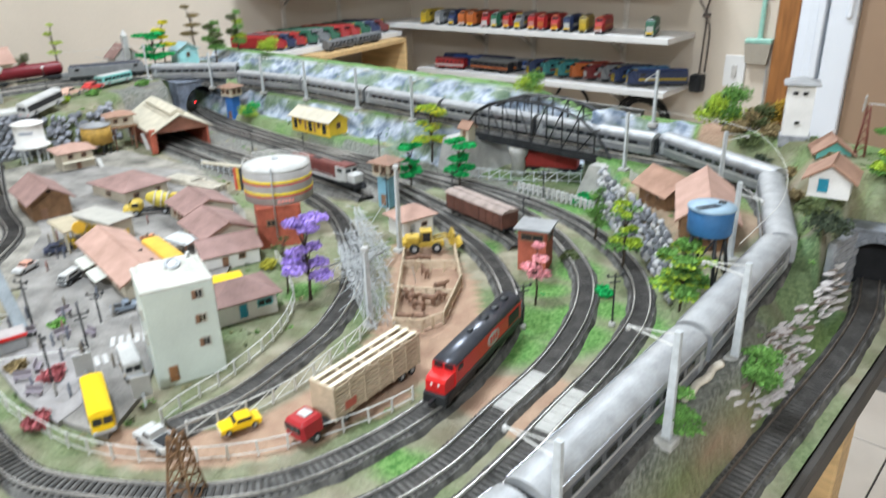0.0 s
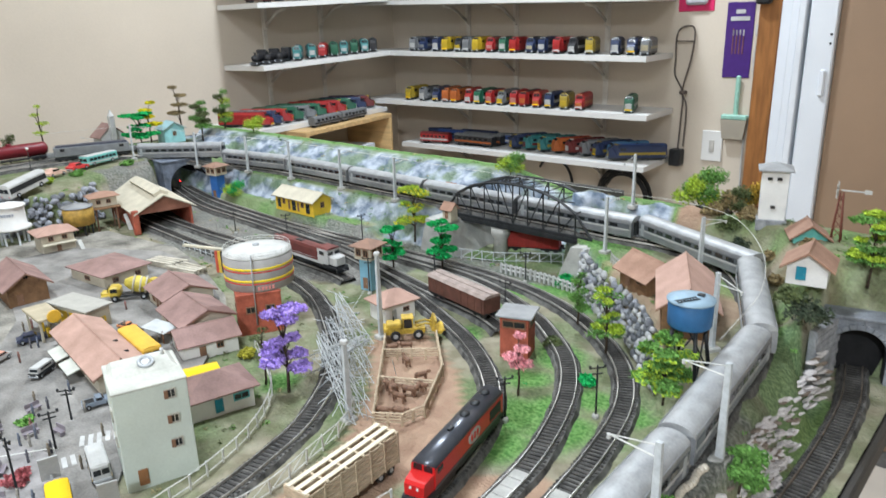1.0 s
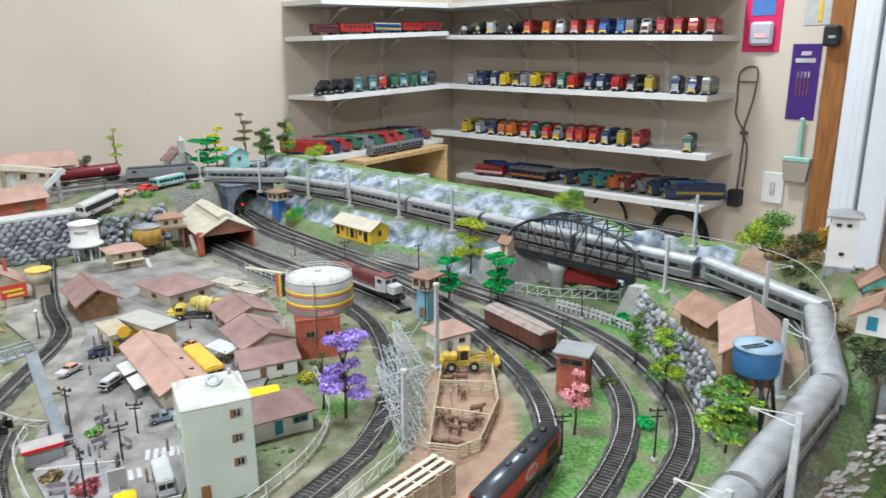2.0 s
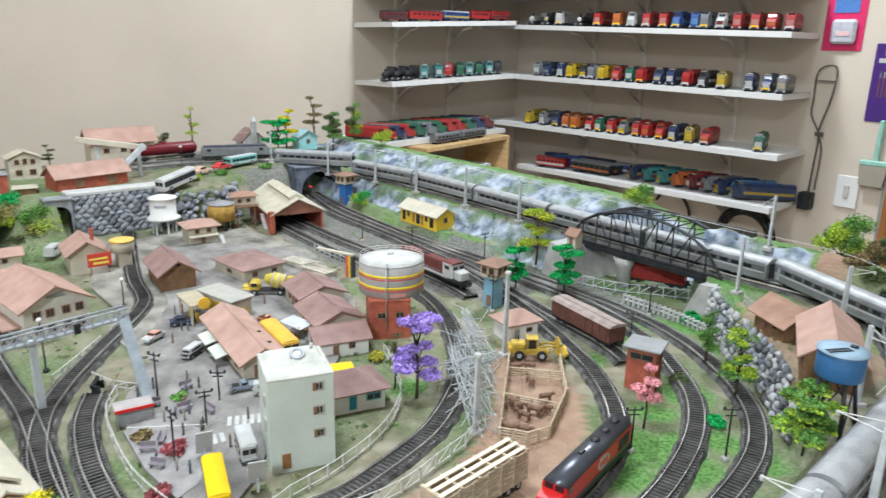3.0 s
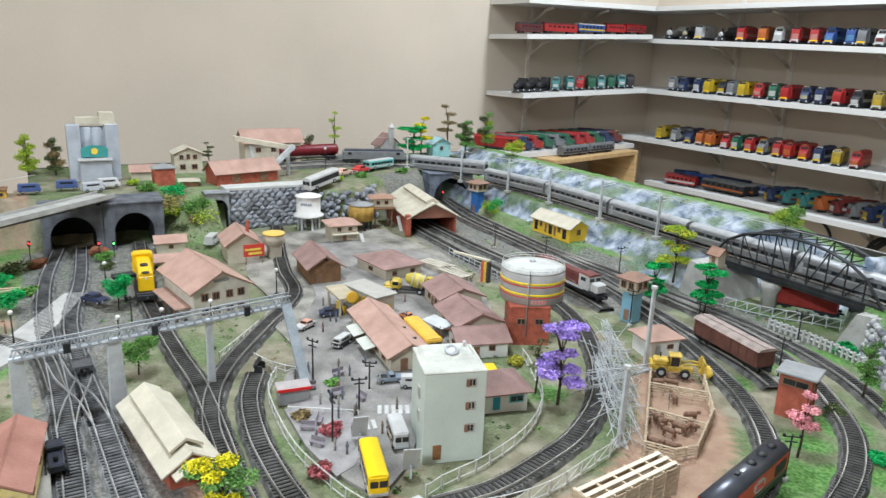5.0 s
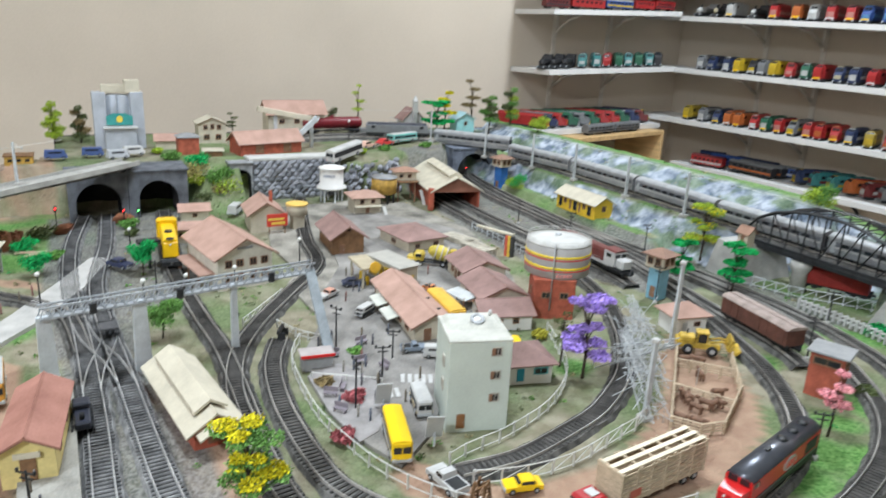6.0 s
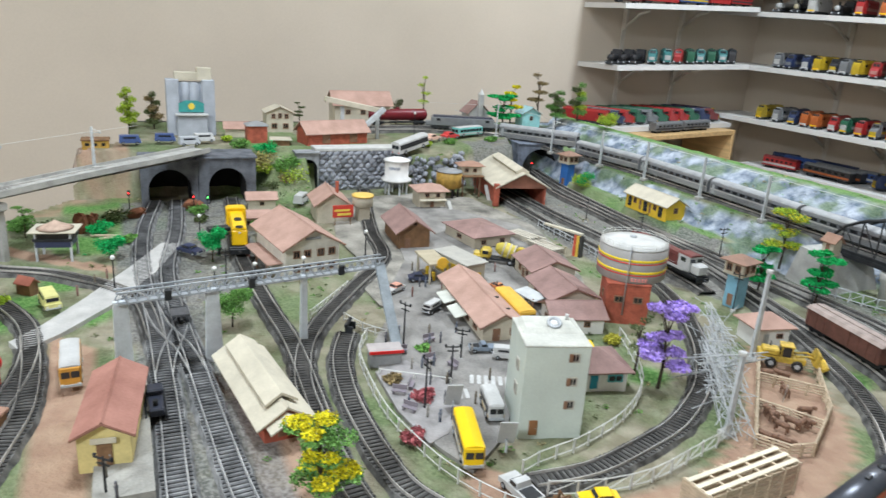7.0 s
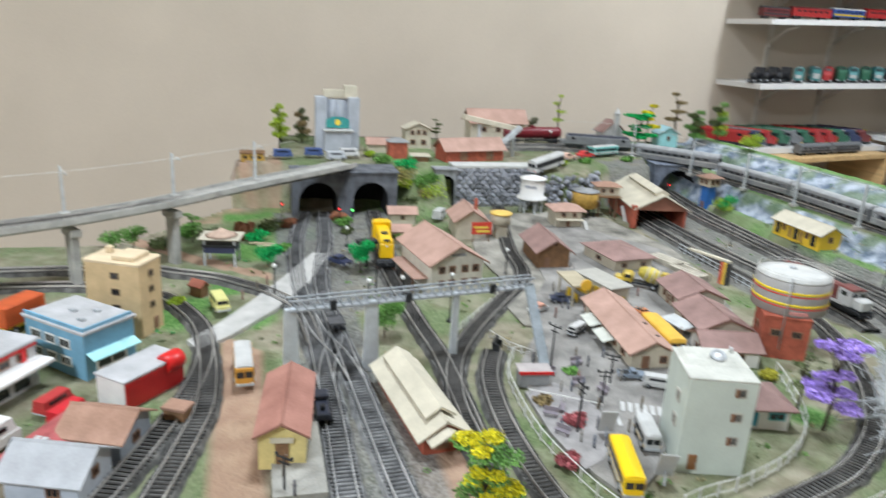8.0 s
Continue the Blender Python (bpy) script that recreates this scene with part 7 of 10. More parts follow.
BUSYELLOW = mat("bus_yellow_paint", (0.85, 0.55, 0.01), 0.3, 0.05, 40, 0.03)
bus("bright yellow bus on the street below the apartment block", -0.076, 0.466, -16, BUSYELLOW, BUSYELLOW, 0.07, 0.025, stripe=WHITE, W=0.0195)
bus("white bus parked beside the apartment block", -0.128, 0.518, -15, WHITE, WHITE, 0.044, 0.021, stripe=paint(0.5, 0.4, 0.25), W=0.0165)
bus("orange bus with white roof on the dirt road", -0.33, 0.124, 3, mat("bus_orange_paint", (0.62, 0.3, 0.05), 0.35, 0.06), WHITE, 0.07, 0.027, stripe=CREAM, W=0.0205)
DULLYELLOW = mat("faded_bus_yellow", (0.72, 0.43, 0.06), 0.5, 0.1, 40, 0.05)
bus("yellow bus beside the market hall", -0.345, 0.664, -6, DULLYELLOW, DULLYELLOW, 0.09, 0.026, W=0.024)
bus("small yellow bus behind the white bungalow", -0.205, 0.66, 70, BUSYELLOW, BUSYELLOW, 0.06, 0.024)
tb2 = bus("white coach with a dark window stripe on the upper road", -1.104, 0.8, 116, WHITE, WHITE, 0.1, 0.032, 0.0815, band=True)
tb2.matrix_basis = tb2.matrix_basis @ pose(0, 0, 0.006, 0, -9, 0)
bus("teal and white bus on the upper road", -1.262, 1.02, 112, paint(0.15, 0.45, 0.42), WHITE, 0.095, 0.026, 0.094, WHITE)
car("white pickup truck on the dirt road", -0.002, 0.482, 188, WHITE, "pickup", 0.042, 0.0015, name="pickup_truck")
car("yellow saloon car on the dirt road", 0.03, 0.54, 255, BUSYELLOW, "sedan", 0.035, 0.0015)
car("white and black jeep on the town street", -0.388, 0.56, -55, BLACKMETAL, "van", 0.031, top=WHITE, name="jeep")
car("white saloon car with a salmon roof", -0.47, 0.536, -60, WHITE, "sedan", 0.033, top=paint(0.6, 0.3, 0.22), name="car")
car("dark blue car under the filling station canopy", -0.502, 0.588, 75, paint(0.04, 0.05, 0.09), "sedan", 0.036)
car("white police van beside the apartment block", -0.232, 0.592, 62, WHITE, "van", 0.033, name="van")
car("blue-grey pickup truck beside the market hall", -0.258, 0.572, 75, paint(0.2, 0.24, 0.29), "pickup", 0.032, name="pickup_truck")
car("orange tow car by the workshop", -0.44, 0.69, 20, paint(0.7, 0.25, 0.1), "pickup", 0.027, name="pickup_truck")
car("cream camper van parked by the level crossing", -0.53, 0.09, 15, paint(0.65, 0.62, 0.25), "van", 0.044, name="camper_van")
car("dark blue car waiting at the yard crossing", -0.705, 0.275, 40, paint(0.03, 0.04, 0.09), "sedan", 0.042)
car("red car on the upper road", -1.222, 0.952, 115, paint(0.6, 0.05, 0.05), "sedan", 0.05, 0.094)
car("white and red car on the upper road", -1.192, 0.89, 118, paint(0.7, 0.45, 0.36), "sedan", 0.05, 0.094)
car("white van on the lane below the stone wall", -0.985, 0.515, 150, WHITE, "van", 0.045, name="van")
for k, (xx, yy, c) in enumerate(((-1.2, 0.27, (0.06, 0.1, 0.25)), (-1.18, 0.2, (0.06, 0.1, 0.25)), (-1.2, 0.35, (0.6, 0.6, 0.6)), (-1.16, 0.315, (0.5, 0.52, 0.55)))):
    car("parked lorry in the silo yard", xx, yy, 85 + 6 * k, paint(*c), "van", 0.042, UT + 0.0, name="lorry", group="silo lorries")


def cattle_truck():
    t = thing("cattle_truck", "red cab truck with a slatted cream cattle trailer", "truck", 0.0785, 0.628, 0.001, 96)
    part("frame", Geo().box(0.005, 0, 0.005, 0.15, 0.018, 0.004, c=0.0006), BLACKMETAL, t)
    part("floor", Geo().box(0.02, 0, 0.009, 0.118, 0.031, 0.002, c=0.0004), LIGHTWOOD, t)
    for v in (-1, 1):
        for k in range(7):
            part("side_slat", Geo().box(0.02, v * 0.0152, 0.0115 + 0.0046 * k, 0.118, 0.0012, 0.0036, c=0.0002), LIGHTWOOD, t)
        for k in range(7):
            part("post", Geo().box(-0.038 + 0.0194 * k, v * 0.0163, 0.009, 0.002, 0.001, 0.036, c=0), LIGHTWOOD, t)
        part("emblem", Geo().box(-0.02, -0.0172, 0.016, 0.014, 0.0006, 0.008, c=0), paint(0.5, 0.12, 0.08), t) if v < 0 else None
        part("end_board", Geo().box(0.02 + v * 0.0585, 0, 0.0115, 0.0014, 0.031, 0.033, c=0.0003), LIGHTWOOD, t)
    for k in range(3):
        part("roof_plank", Geo().box(0.02, -0.011 + 0.011 * k, 0.0445, 0.118, 0.0055, 0.0014, c=0.0003), mat("pale_roof_plank", (0.74, 0.66, 0.5), 0.65, 0.1), t)
    for k in range(6):
        part("roof_bar", Geo().box(-0.037 + 0.0228 * k, 0, 0.0438, 0.0022, 0.033, 0.0014, c=0), LIGHTWOOD, t)
    cab = part("cab", Geo().box(-0.062, 0, 0.006, 0.026, 0.026, 0.02, c=0.003), mat("truck_red_paint", (0.42, 0.03, 0.035), 0.35, 0.08), t)
    part("windscreen", Geo().box(-0.0752, 0, 0.016, 0.0008, 0.021, 0.007, c=0), DARKGLASS, cab)
    part("roof_hatch", Geo().box(-0.06, 0, 0.0262, 0.01, 0.012, 0.0012, c=0.0003), WHITE, cab)
    wheels(t, 0.15, 0.027, 0.0052, (-0.4, -0.16, 0.36, 0.46))
    t.matrix_basis = t.matrix_basis @ Matrix.Diagonal((0.96, 0.86, 0.92, 1))


cattle_truck()


def mixer(x, y, rz):
    t = thing("mixer_truck", "yellow concrete mixer truck on the town street", "truck", x, y, 0.0035, rz)
    part("frame", Geo().box(0, 0, 0.005, 0.07, 0.016, 0.004, c=0.0006), BLACKMETAL, t)
    part("cab", Geo().box(0.028, 0, 0.006, 0.018, 0.024, 0.017, c=0.004), mat("mixer_ochre", (0.58, 0.42, 0.06), 0.45, 0.15), t)
    part("windscreen", Geo().box(0.0372, 0, 0.016, 0.0008, 0.019, 0.006, c=0), DARKGLASS, t)
    part("bonnet", Geo().box(0.042, 0, 0.007, 0.013, 0.014, 0.009, c=0.0025), MATS["mixer_ochre"], t)
    for v in (-1, 1):
        part("fender", Geo().box(0.041, v * 0.0092, 0.009, 0.014, 0.005, 0.002, c=0.0008), MATS["mixer_ochre"], t)
        part("side_window", Geo().box(0.028, v * 0.0121, 0.015, 0.01, 0.0006, 0.006, c=0), DARKGLASS, t)
    drum = part("drum", Geo().lathe(0, 0, 0, [(0.004, -0.022), (0.0115, -0.01), (0.013, 0.002), (0.0095, 0.014), (0.005, 0.021)], 18, pose(-0.008, 0, 0.022, 0, 76, 0)), mat("mixer_drum_paint", (0.62, 0.5, 0.08), 0.5, 0.25), t)
    for q in (-0.012, -0.004, 0.006):
        part("drum_band", Geo().lathe(0, 0, q, [(0.0128, 0), (0.0136, 0.0006), (0.0136, 0.002), (0.0128, 0.0026)], 18, pose(-0.008, 0, 0.022, 0, 76, 0)), CREAM, drum, "pale drum stripe")
    part("chute", Geo().box(0, 0, 0, 0.016, 0.006, 0.0016, c=0.0004, m=pose(-0.034, 0, 0.014, 0, -38, 0)), MATS["mixer_ochre"], t)
    part("hopper", Geo().lathe(-0.03, 0, 0.022, [(0.003, 0), (0.006, 0.007), (0.0052, 0.007)], 12), MATS["mixer_ochre"], t)
    wheels(t, 0.07, 0.024, 0.005, (-0.38, -0.2, 0.4))


mixer(-0.548, 0.754, 235)


def loader(x, y, rz):
    t = thing("wheel_loader", "yellow wheel loader beside the cattle pen", "wheel loader", x, y, 0.002, rz)
    Y = mat("loader_yellow", (0.55, 0.37, 0.05), 0.6, 0.35, 70, 0.25)
    part("chassis", Geo().box(0, 0, 0.007, 0.05, 0.016, 0.008, c=0.001), Y, t)
    part("engine_cover", Geo().box(-0.016, 0, 0.015, 0.02, 0.017, 0.008, c=0.0015), Y, t)
    part("cab", Geo().box(0.002, 0, 0.015, 0.013, 0.015, 0.013, c=0.001), DARKGLASS, t)
    part("cab_roof", Geo().box(0.002, 0, 0.028, 0.016, 0.017, 0.0018, c=0.0005), Y, t)
    for v in (-0.006, 0.006):
        part("arm", Geo().tube([(0.012, v, 0.017), (0.026, v, 0.02), (0.036, v, 0.017)], 0.0014, 6), Y, t)
    part("bucket", Geo().prism([(0.032, 0.012), (0.044, 0.006), (0.05, 0.012), (0.047, 0.013), (0.043, 0.01), (0.036, 0.015), (0.04, 0.025), (0.037, 0.026)], -0.014, 0.014, "y"), Y, t)
    for u, v in ((-0.004, -0.007), (0.008, -0.007), (-0.004, 0.007), (0.008, 0.007)):
        part("cab_pillar", Geo().box(u, v, 0.014, 0.0016, 0.0016, 0.015, c=0), Y, t)
    part("exhaust", Geo().tube([(-0.016, 0.004, 0.022), (-0.016, 0.004, 0.029)], 0.001, 6), BLACKMETAL, t)
    part("counterweight", Geo().box(-0.027, 0, 0.008, 0.006, 0.02, 0.01, c=0.0012), Y, t)
    wheels(t, 0.05, 0.024, 0.0068, (-0.3, 0.3))


loader(-0.118, 0.918, 50)

# ---- trees and bushes ----
def leaves(pads, count, size, seed):
    """Small leaf blades scattered in flattened clumps: rows of (x, y, z, rx, rz)."""
    random.seed(seed)
    g = Geo()
    vs, fs = [], []
    area = sum(p[3] ** 2 for p in pads)
    for px, py, pz, r, hz in pads:
        for _ in range(max(8, int(count * r * r / area))):
            a, q, k = random.uniform(0, 6.2832), random.random() ** 0.5, random.gauss(0, 0.45)
            wob = 0.75 + 0.35 * noise.noise(Vector((3 * math.cos(a) + px * 90, 3 * math.sin(a) + py * 90, seed)))
            c = Vector((px + r * q * wob * math.cos(a), py + r * q * wob * math.sin(a), pz + hz * max(-1, min(1, k)) * (1.1 - 0.6 * q)))
            u = Vector((random.gauss(0, 1), random.gauss(0, 1), random.gauss(0, 0.6))).normalized()
            w = u.cross(Vector((random.gauss(0, 1), random.gauss(0, 1), random.gauss(0, 1)))).normalized()
            s = size * random.uniform(0.6, 1.3)
            n = len(vs)
            vs += [c - u * s, c + w * s * 0.5, c + u * s, c - w * s * 0.5]
            fs.append((n, n + 1, n + 2, n + 3))
    return g.add(vs, fs)


def tree(label, x, y, z, h, mats, style="layer", r=0.03, seed=1, count=1300, pads=None, lean=(0, 0), name="tree", blade=1.0):
    """A wire-and-foam model tree: trunk, limbs, crown of leaf clumps."""
    random.seed(seed * 7 + 1)
    t = thing(name, label, "tree", x, y, z, 0, "trees")
    lx, ly = lean
    if pads is None:
        if style == "layer":
            pads = [(lx * k / 3 + r * 0.35 * math.cos(seed + 2.2 * k), ly * k / 3 + r * 0.35 * math.sin(seed + 2.2 * k), h * (0.52 + 0.16 * k), r * (1 - 0.16 * k), h * 0.05) for k in range(4)]
        elif style == "tiers":
            pads = []
            for k, (f, q) in enumerate(((0.4, 1.0), (0.62, 0.7), (0.92, 0.95))):
                for i in range(4):
                    a = seed + 1.571 * i + 0.6 * k
                    pads.append((r * q * random.uniform(0.35, 0.7) * math.cos(a), r * q * random.uniform(0.35, 0.7) * math.sin(a), h * (f + random.uniform(-0.06, 0.06)), r * q * random.uniform(0.42, 0.68), h * 0.04))
        elif style == "round":
            pads = [(r * 0.55 * math.cos(2.4 * k), r * 0.55 * math.sin(2.4 * k), h * (0.55 + 0.11 * (k % 4)), r * (0.75 - 0.1 * (k % 3)), r * 0.5) for k in range(7)]
        elif style == "tall":
            pads = [(0.3 * r * math.cos(2.1 * k), 0.3 * r * math.sin(2.1 * k), h * (0.35 + 0.09 * k), r * (0.8 - 0.06 * k), h * 0.09) for k in range(7)]
        else:
            pads = [(r * 0.6 * math.cos(2.1 * k), r * 0.6 * math.sin(2.1 * k), h * (0.45 + 0.07 * k), r * 0.6, h * 0.25) for k in range(5)]
    trunk = part("trunk", Geo().tube([(0, 0, -0.005), (lx * 0.2 + 0.001, 0.001, h * 0.3), (lx * 0.6, ly * 0.6, h * 0.62), (lx, ly, h * 0.9)], max(0.0011, h * 0.022), 7, 0.0005), BARK, t)
    for k, p in enumerate(pads):
        for q in range(2):
            a = seed + k * 2.1 + q * 2.6
            part("limb", Geo().tube([(lx * 0.4, ly * 0.4, p[2] * 0.68), (p[0] * 0.6, p[1] * 0.6, p[2] * 0.92), (p[0] + p[3] * 0.5 * math.cos(a), p[1] + p[3] * 0.5 * math.sin(a), p[2])], max(0.0007, h * 0.01), 5, 0.0003), BARK, trunk)
    for k, m in enumerate(mats):
        own = pads
        if style == "tiers" and len(mats) > 1:
            own = [(p[0] * 1.1, p[1] * 1.1, p[2] + (0.0025 if k == 0 else -0.0015), p[3] * (1.15 if k else 0.95), p[4]) for i, p in enumerate(pads) if k or i % 3 != 1]
        elif len(mats) > 1 and style != "mix":
            own = pads[k::len(mats)]
        part("crown", leaves(own, int(2.6 * count) // len(mats), blade * (0.0013 + r * 0.01), seed + 31 * k), m, t)
    return t


tree("yellow-flowering tree with flat layered crowns by the goods shed", -0.038, 0.316, 0, 0.082, (LEAF_YELLOW, LEAF_GREEN, leaf_mat("leaf_fresh_green", (0.12, 0.3, 0.06), (0.22, 0.42, 0.12))), "tiers", 0.027, 3, 3000)
tree("lilac-flowering tree on the grass bank", -0.125, 0.732, 0, 0.1, (LEAF_PURPLE,), "tiers", 0.03, 5, 1500, blade=1.9)
tree("thin bare-topped tree with pale olive leaves", -0.16, 0.725, 0, 0.07, (LEAF_OLIVE,), "layer", 0.016, 6, 300)
tree("small pink-flowering tree by the curve", 0.085, 0.89, 0, 0.07, (LEAF_PINK,), "layer", 0.017, 8, 520, blade=1.5)
tree("light green and yellow tree beside the curve", 0.112, 1.035, 0, 0.084, (LEAF_LIME, LEAF_GREEN), "tiers", 0.023, 9, 900, blade=1.3)
tree("slim dark green tree by the white fence", 0.038, 1.09, 0, 0.085, (LEAF_GREEN,), "tall", 0.018, 10, 900)
tree("vivid green foam tree with flat stacked crowns", -0.262, 1.148, 0, 0.085, (LEAF_VIVID,), "tiers", 0.027, 12, 1700, blade=2.3)
tree("vivid green shrub-like tree behind the pale blue cabin", -0.325, 1.095, 0, 0.082, (LEAF_VIVID,), "tiers", 0.023, 13, 900, blade=2.1)
tree("tall yellow-flowering tree in front of the rock slope", -0.4, 1.225, 0.01, 0.1, (LEAF_LIME, LEAF_YELLOW, LEAF_GREEN), "tiers", 0.036, 14, 2400)
tree("bushy green tree below the blue water tower", 0.25, 0.898, BENCH * 0.75, 0.06, (LEAF_GREEN, LEAF_GREEN, LEAF_LIME), "tiers", 0.028, 15, 2400, blade=1.4)
tree("bright lime tree on the hill behind the depot", 0.055, 1.425, BENCH - 0.002, 0.098, (LEAF_LIME, LEAF_GREEN), "round", 0.038, 16, 2400, blade=1.3)
tree("lime green tree on the crest behind the bridge", -0.32, 1.415, 0.1, 0.05, (LEAF_LIME, LEAF_GREEN), "round", 0.03, 17, 1700)
tree("light green layered tree beside the white cottage", 0.352, 1.19, HILL - 0.02, 0.078, (LEAF_LIME, LEAF_GREEN, LEAF_GREEN), "tiers", 0.03, 18, 2200, blade=1.3)
tree("dry olive-brown bushy tree on the hill", 0.123, 1.385, BENCH + 0.02, 0.062, (LEAF_BROWN, LEAF_OLIVE), "round", 0.028, 41, 1300, blade=1.3)
tree("ochre bushy tree beside the lookout tower", 0.152, 1.42, BENCH + 0.02, 0.075, (leaf_mat("leaf_ochre", (0.4, 0.25, 0.03), (0.5, 0.33, 0.05)),), "round", 0.026, 42, 1500, blade=1.3)
tree("green bush-like tree on the rock bank", 0.35, 0.825, 0.03, 0.04, (LEAF_GREEN,), "round", 0.02, 19, 900, blade=1.4)
tree("green sapling on the bank near the platform slab", 0.34, 0.7, 0.04, 0.05, (LEAF_GREEN,), "layer", 0.02, 20, 800)
tree("deep green round tree by the yard crossing", -0.672, 0.304, 0, 0.055, (LEAF_VIVID,), "round", 0.022, 21, 1500)
tree("leafy green tree beside the gantry", -0.42, 0.3, 0, 0.05, (LEAF_GREEN,), "round", 0.024, 22, 1300)
tree("deep green shrub beside the level crossing", -0.715, 0.158, 0, 0.034, (LEAF_VIVID,), "round", 0.022, 23, 1100)
tree("lime and green tree by the deep blue signal cabin", -0.98, 1.2, 0.0, 0.05, (LEAF_LIME, LEAF_VIVID), "round", 0.028, 24, 1300)
tree("vivid green and yellow tree on the upper bank", -1.36, 1.175, UT, 0.1, (LEAF_VIVID,), "tiers", 0.05, 25, 1900, blade=2.4)
tree("yellow crowned tree on the upper bank", -1.4, 1.222, UT, 0.118, (LEAF_YELLOW,), "layer", 0.03, 26, 1400, blade=1.8)
tree("tall green pine on the upper bank", -1.38, 1.365, UT, 0.12, (LEAF_GREEN, LEAF_OLIVE), "tall", 0.04, 27, 2200, blade=1.2)
tree("tall dark green pine on the upper bank", -1.38, 1.44, UT, 0.145, (LEAF_GREEN, LEAF_LIME, LEAF_OLIVE), "tall", 0.036, 28, 2000, blade=1.1)
tree("dry brown umbrella tree behind the pines", -1.43, 1.33, UT, 0.15, (LEAF_BROWN,), "layer", 0.032, 29, 1700)
tree("lime green bush at the crest", -1.22, 1.43, 0.11, 0.05, (LEAF_LIME,), "round", 0.03, 30, 1300)
tree("spindly tree with pale yellow-green pads", -1.42, 0.955, UT, 0.135, (LEAF_LIME,), "layer", 0.022, 31, 500)
tree("small grey-green tree by the farmhouse", -1.42, 0.875, UT, 0.08, (LEAF_OLIVE,), "round", 0.018, 32, 700)
tree("spindly tree with lime pads beside the silo", -1.4, 0.2, 0.07, 0.125, (LEAF_LIME,), "tall", 0.03, 33, 1100, blade=1.5)
tree("spindly olive tree beside the silo", -1.4, 0.255, 0.07, 0.115, (LEAF_OLIVE, LEAF_BROWN), "tall", 0.028, 34, 1100, blade=1.5)
tree("small olive tree beside the villa", -1.38, 0.6, UT, 0.065, (LEAF_OLIVE,), "layer", 0.018, 35, 500)
tree("small palm-like tree by the viaduct", -0.86, 0.03, 0, 0.05, (LEAF_GREEN,), "layer", 0.022, 36, 600)
tree("small green tree under the viaduct", -0.8, -0.06, 0, 0.05, (LEAF_GREEN,), "round", 0.02, 37, 700)


def bush(label, x, y, z, r, m, seed, name="bush"):
    t = thing(name, label, "bush", x, y, z, 0, "bushes")
    pads = [(r * 0.4 * math.cos(2 * k), r * 0.4 * math.sin(2 * k), r * (0.25 + 0.2 * (k % 2)), r * 0.75, r * 0.4) for k in range(4)]
    part("stem", Geo().tube([(0, 0, -0.004), (0, 0, r * 0.5)], 0.001, 5), BARK, t)
    part("foliage", leaves(pads, 700, 0.0026, seed), m, t)


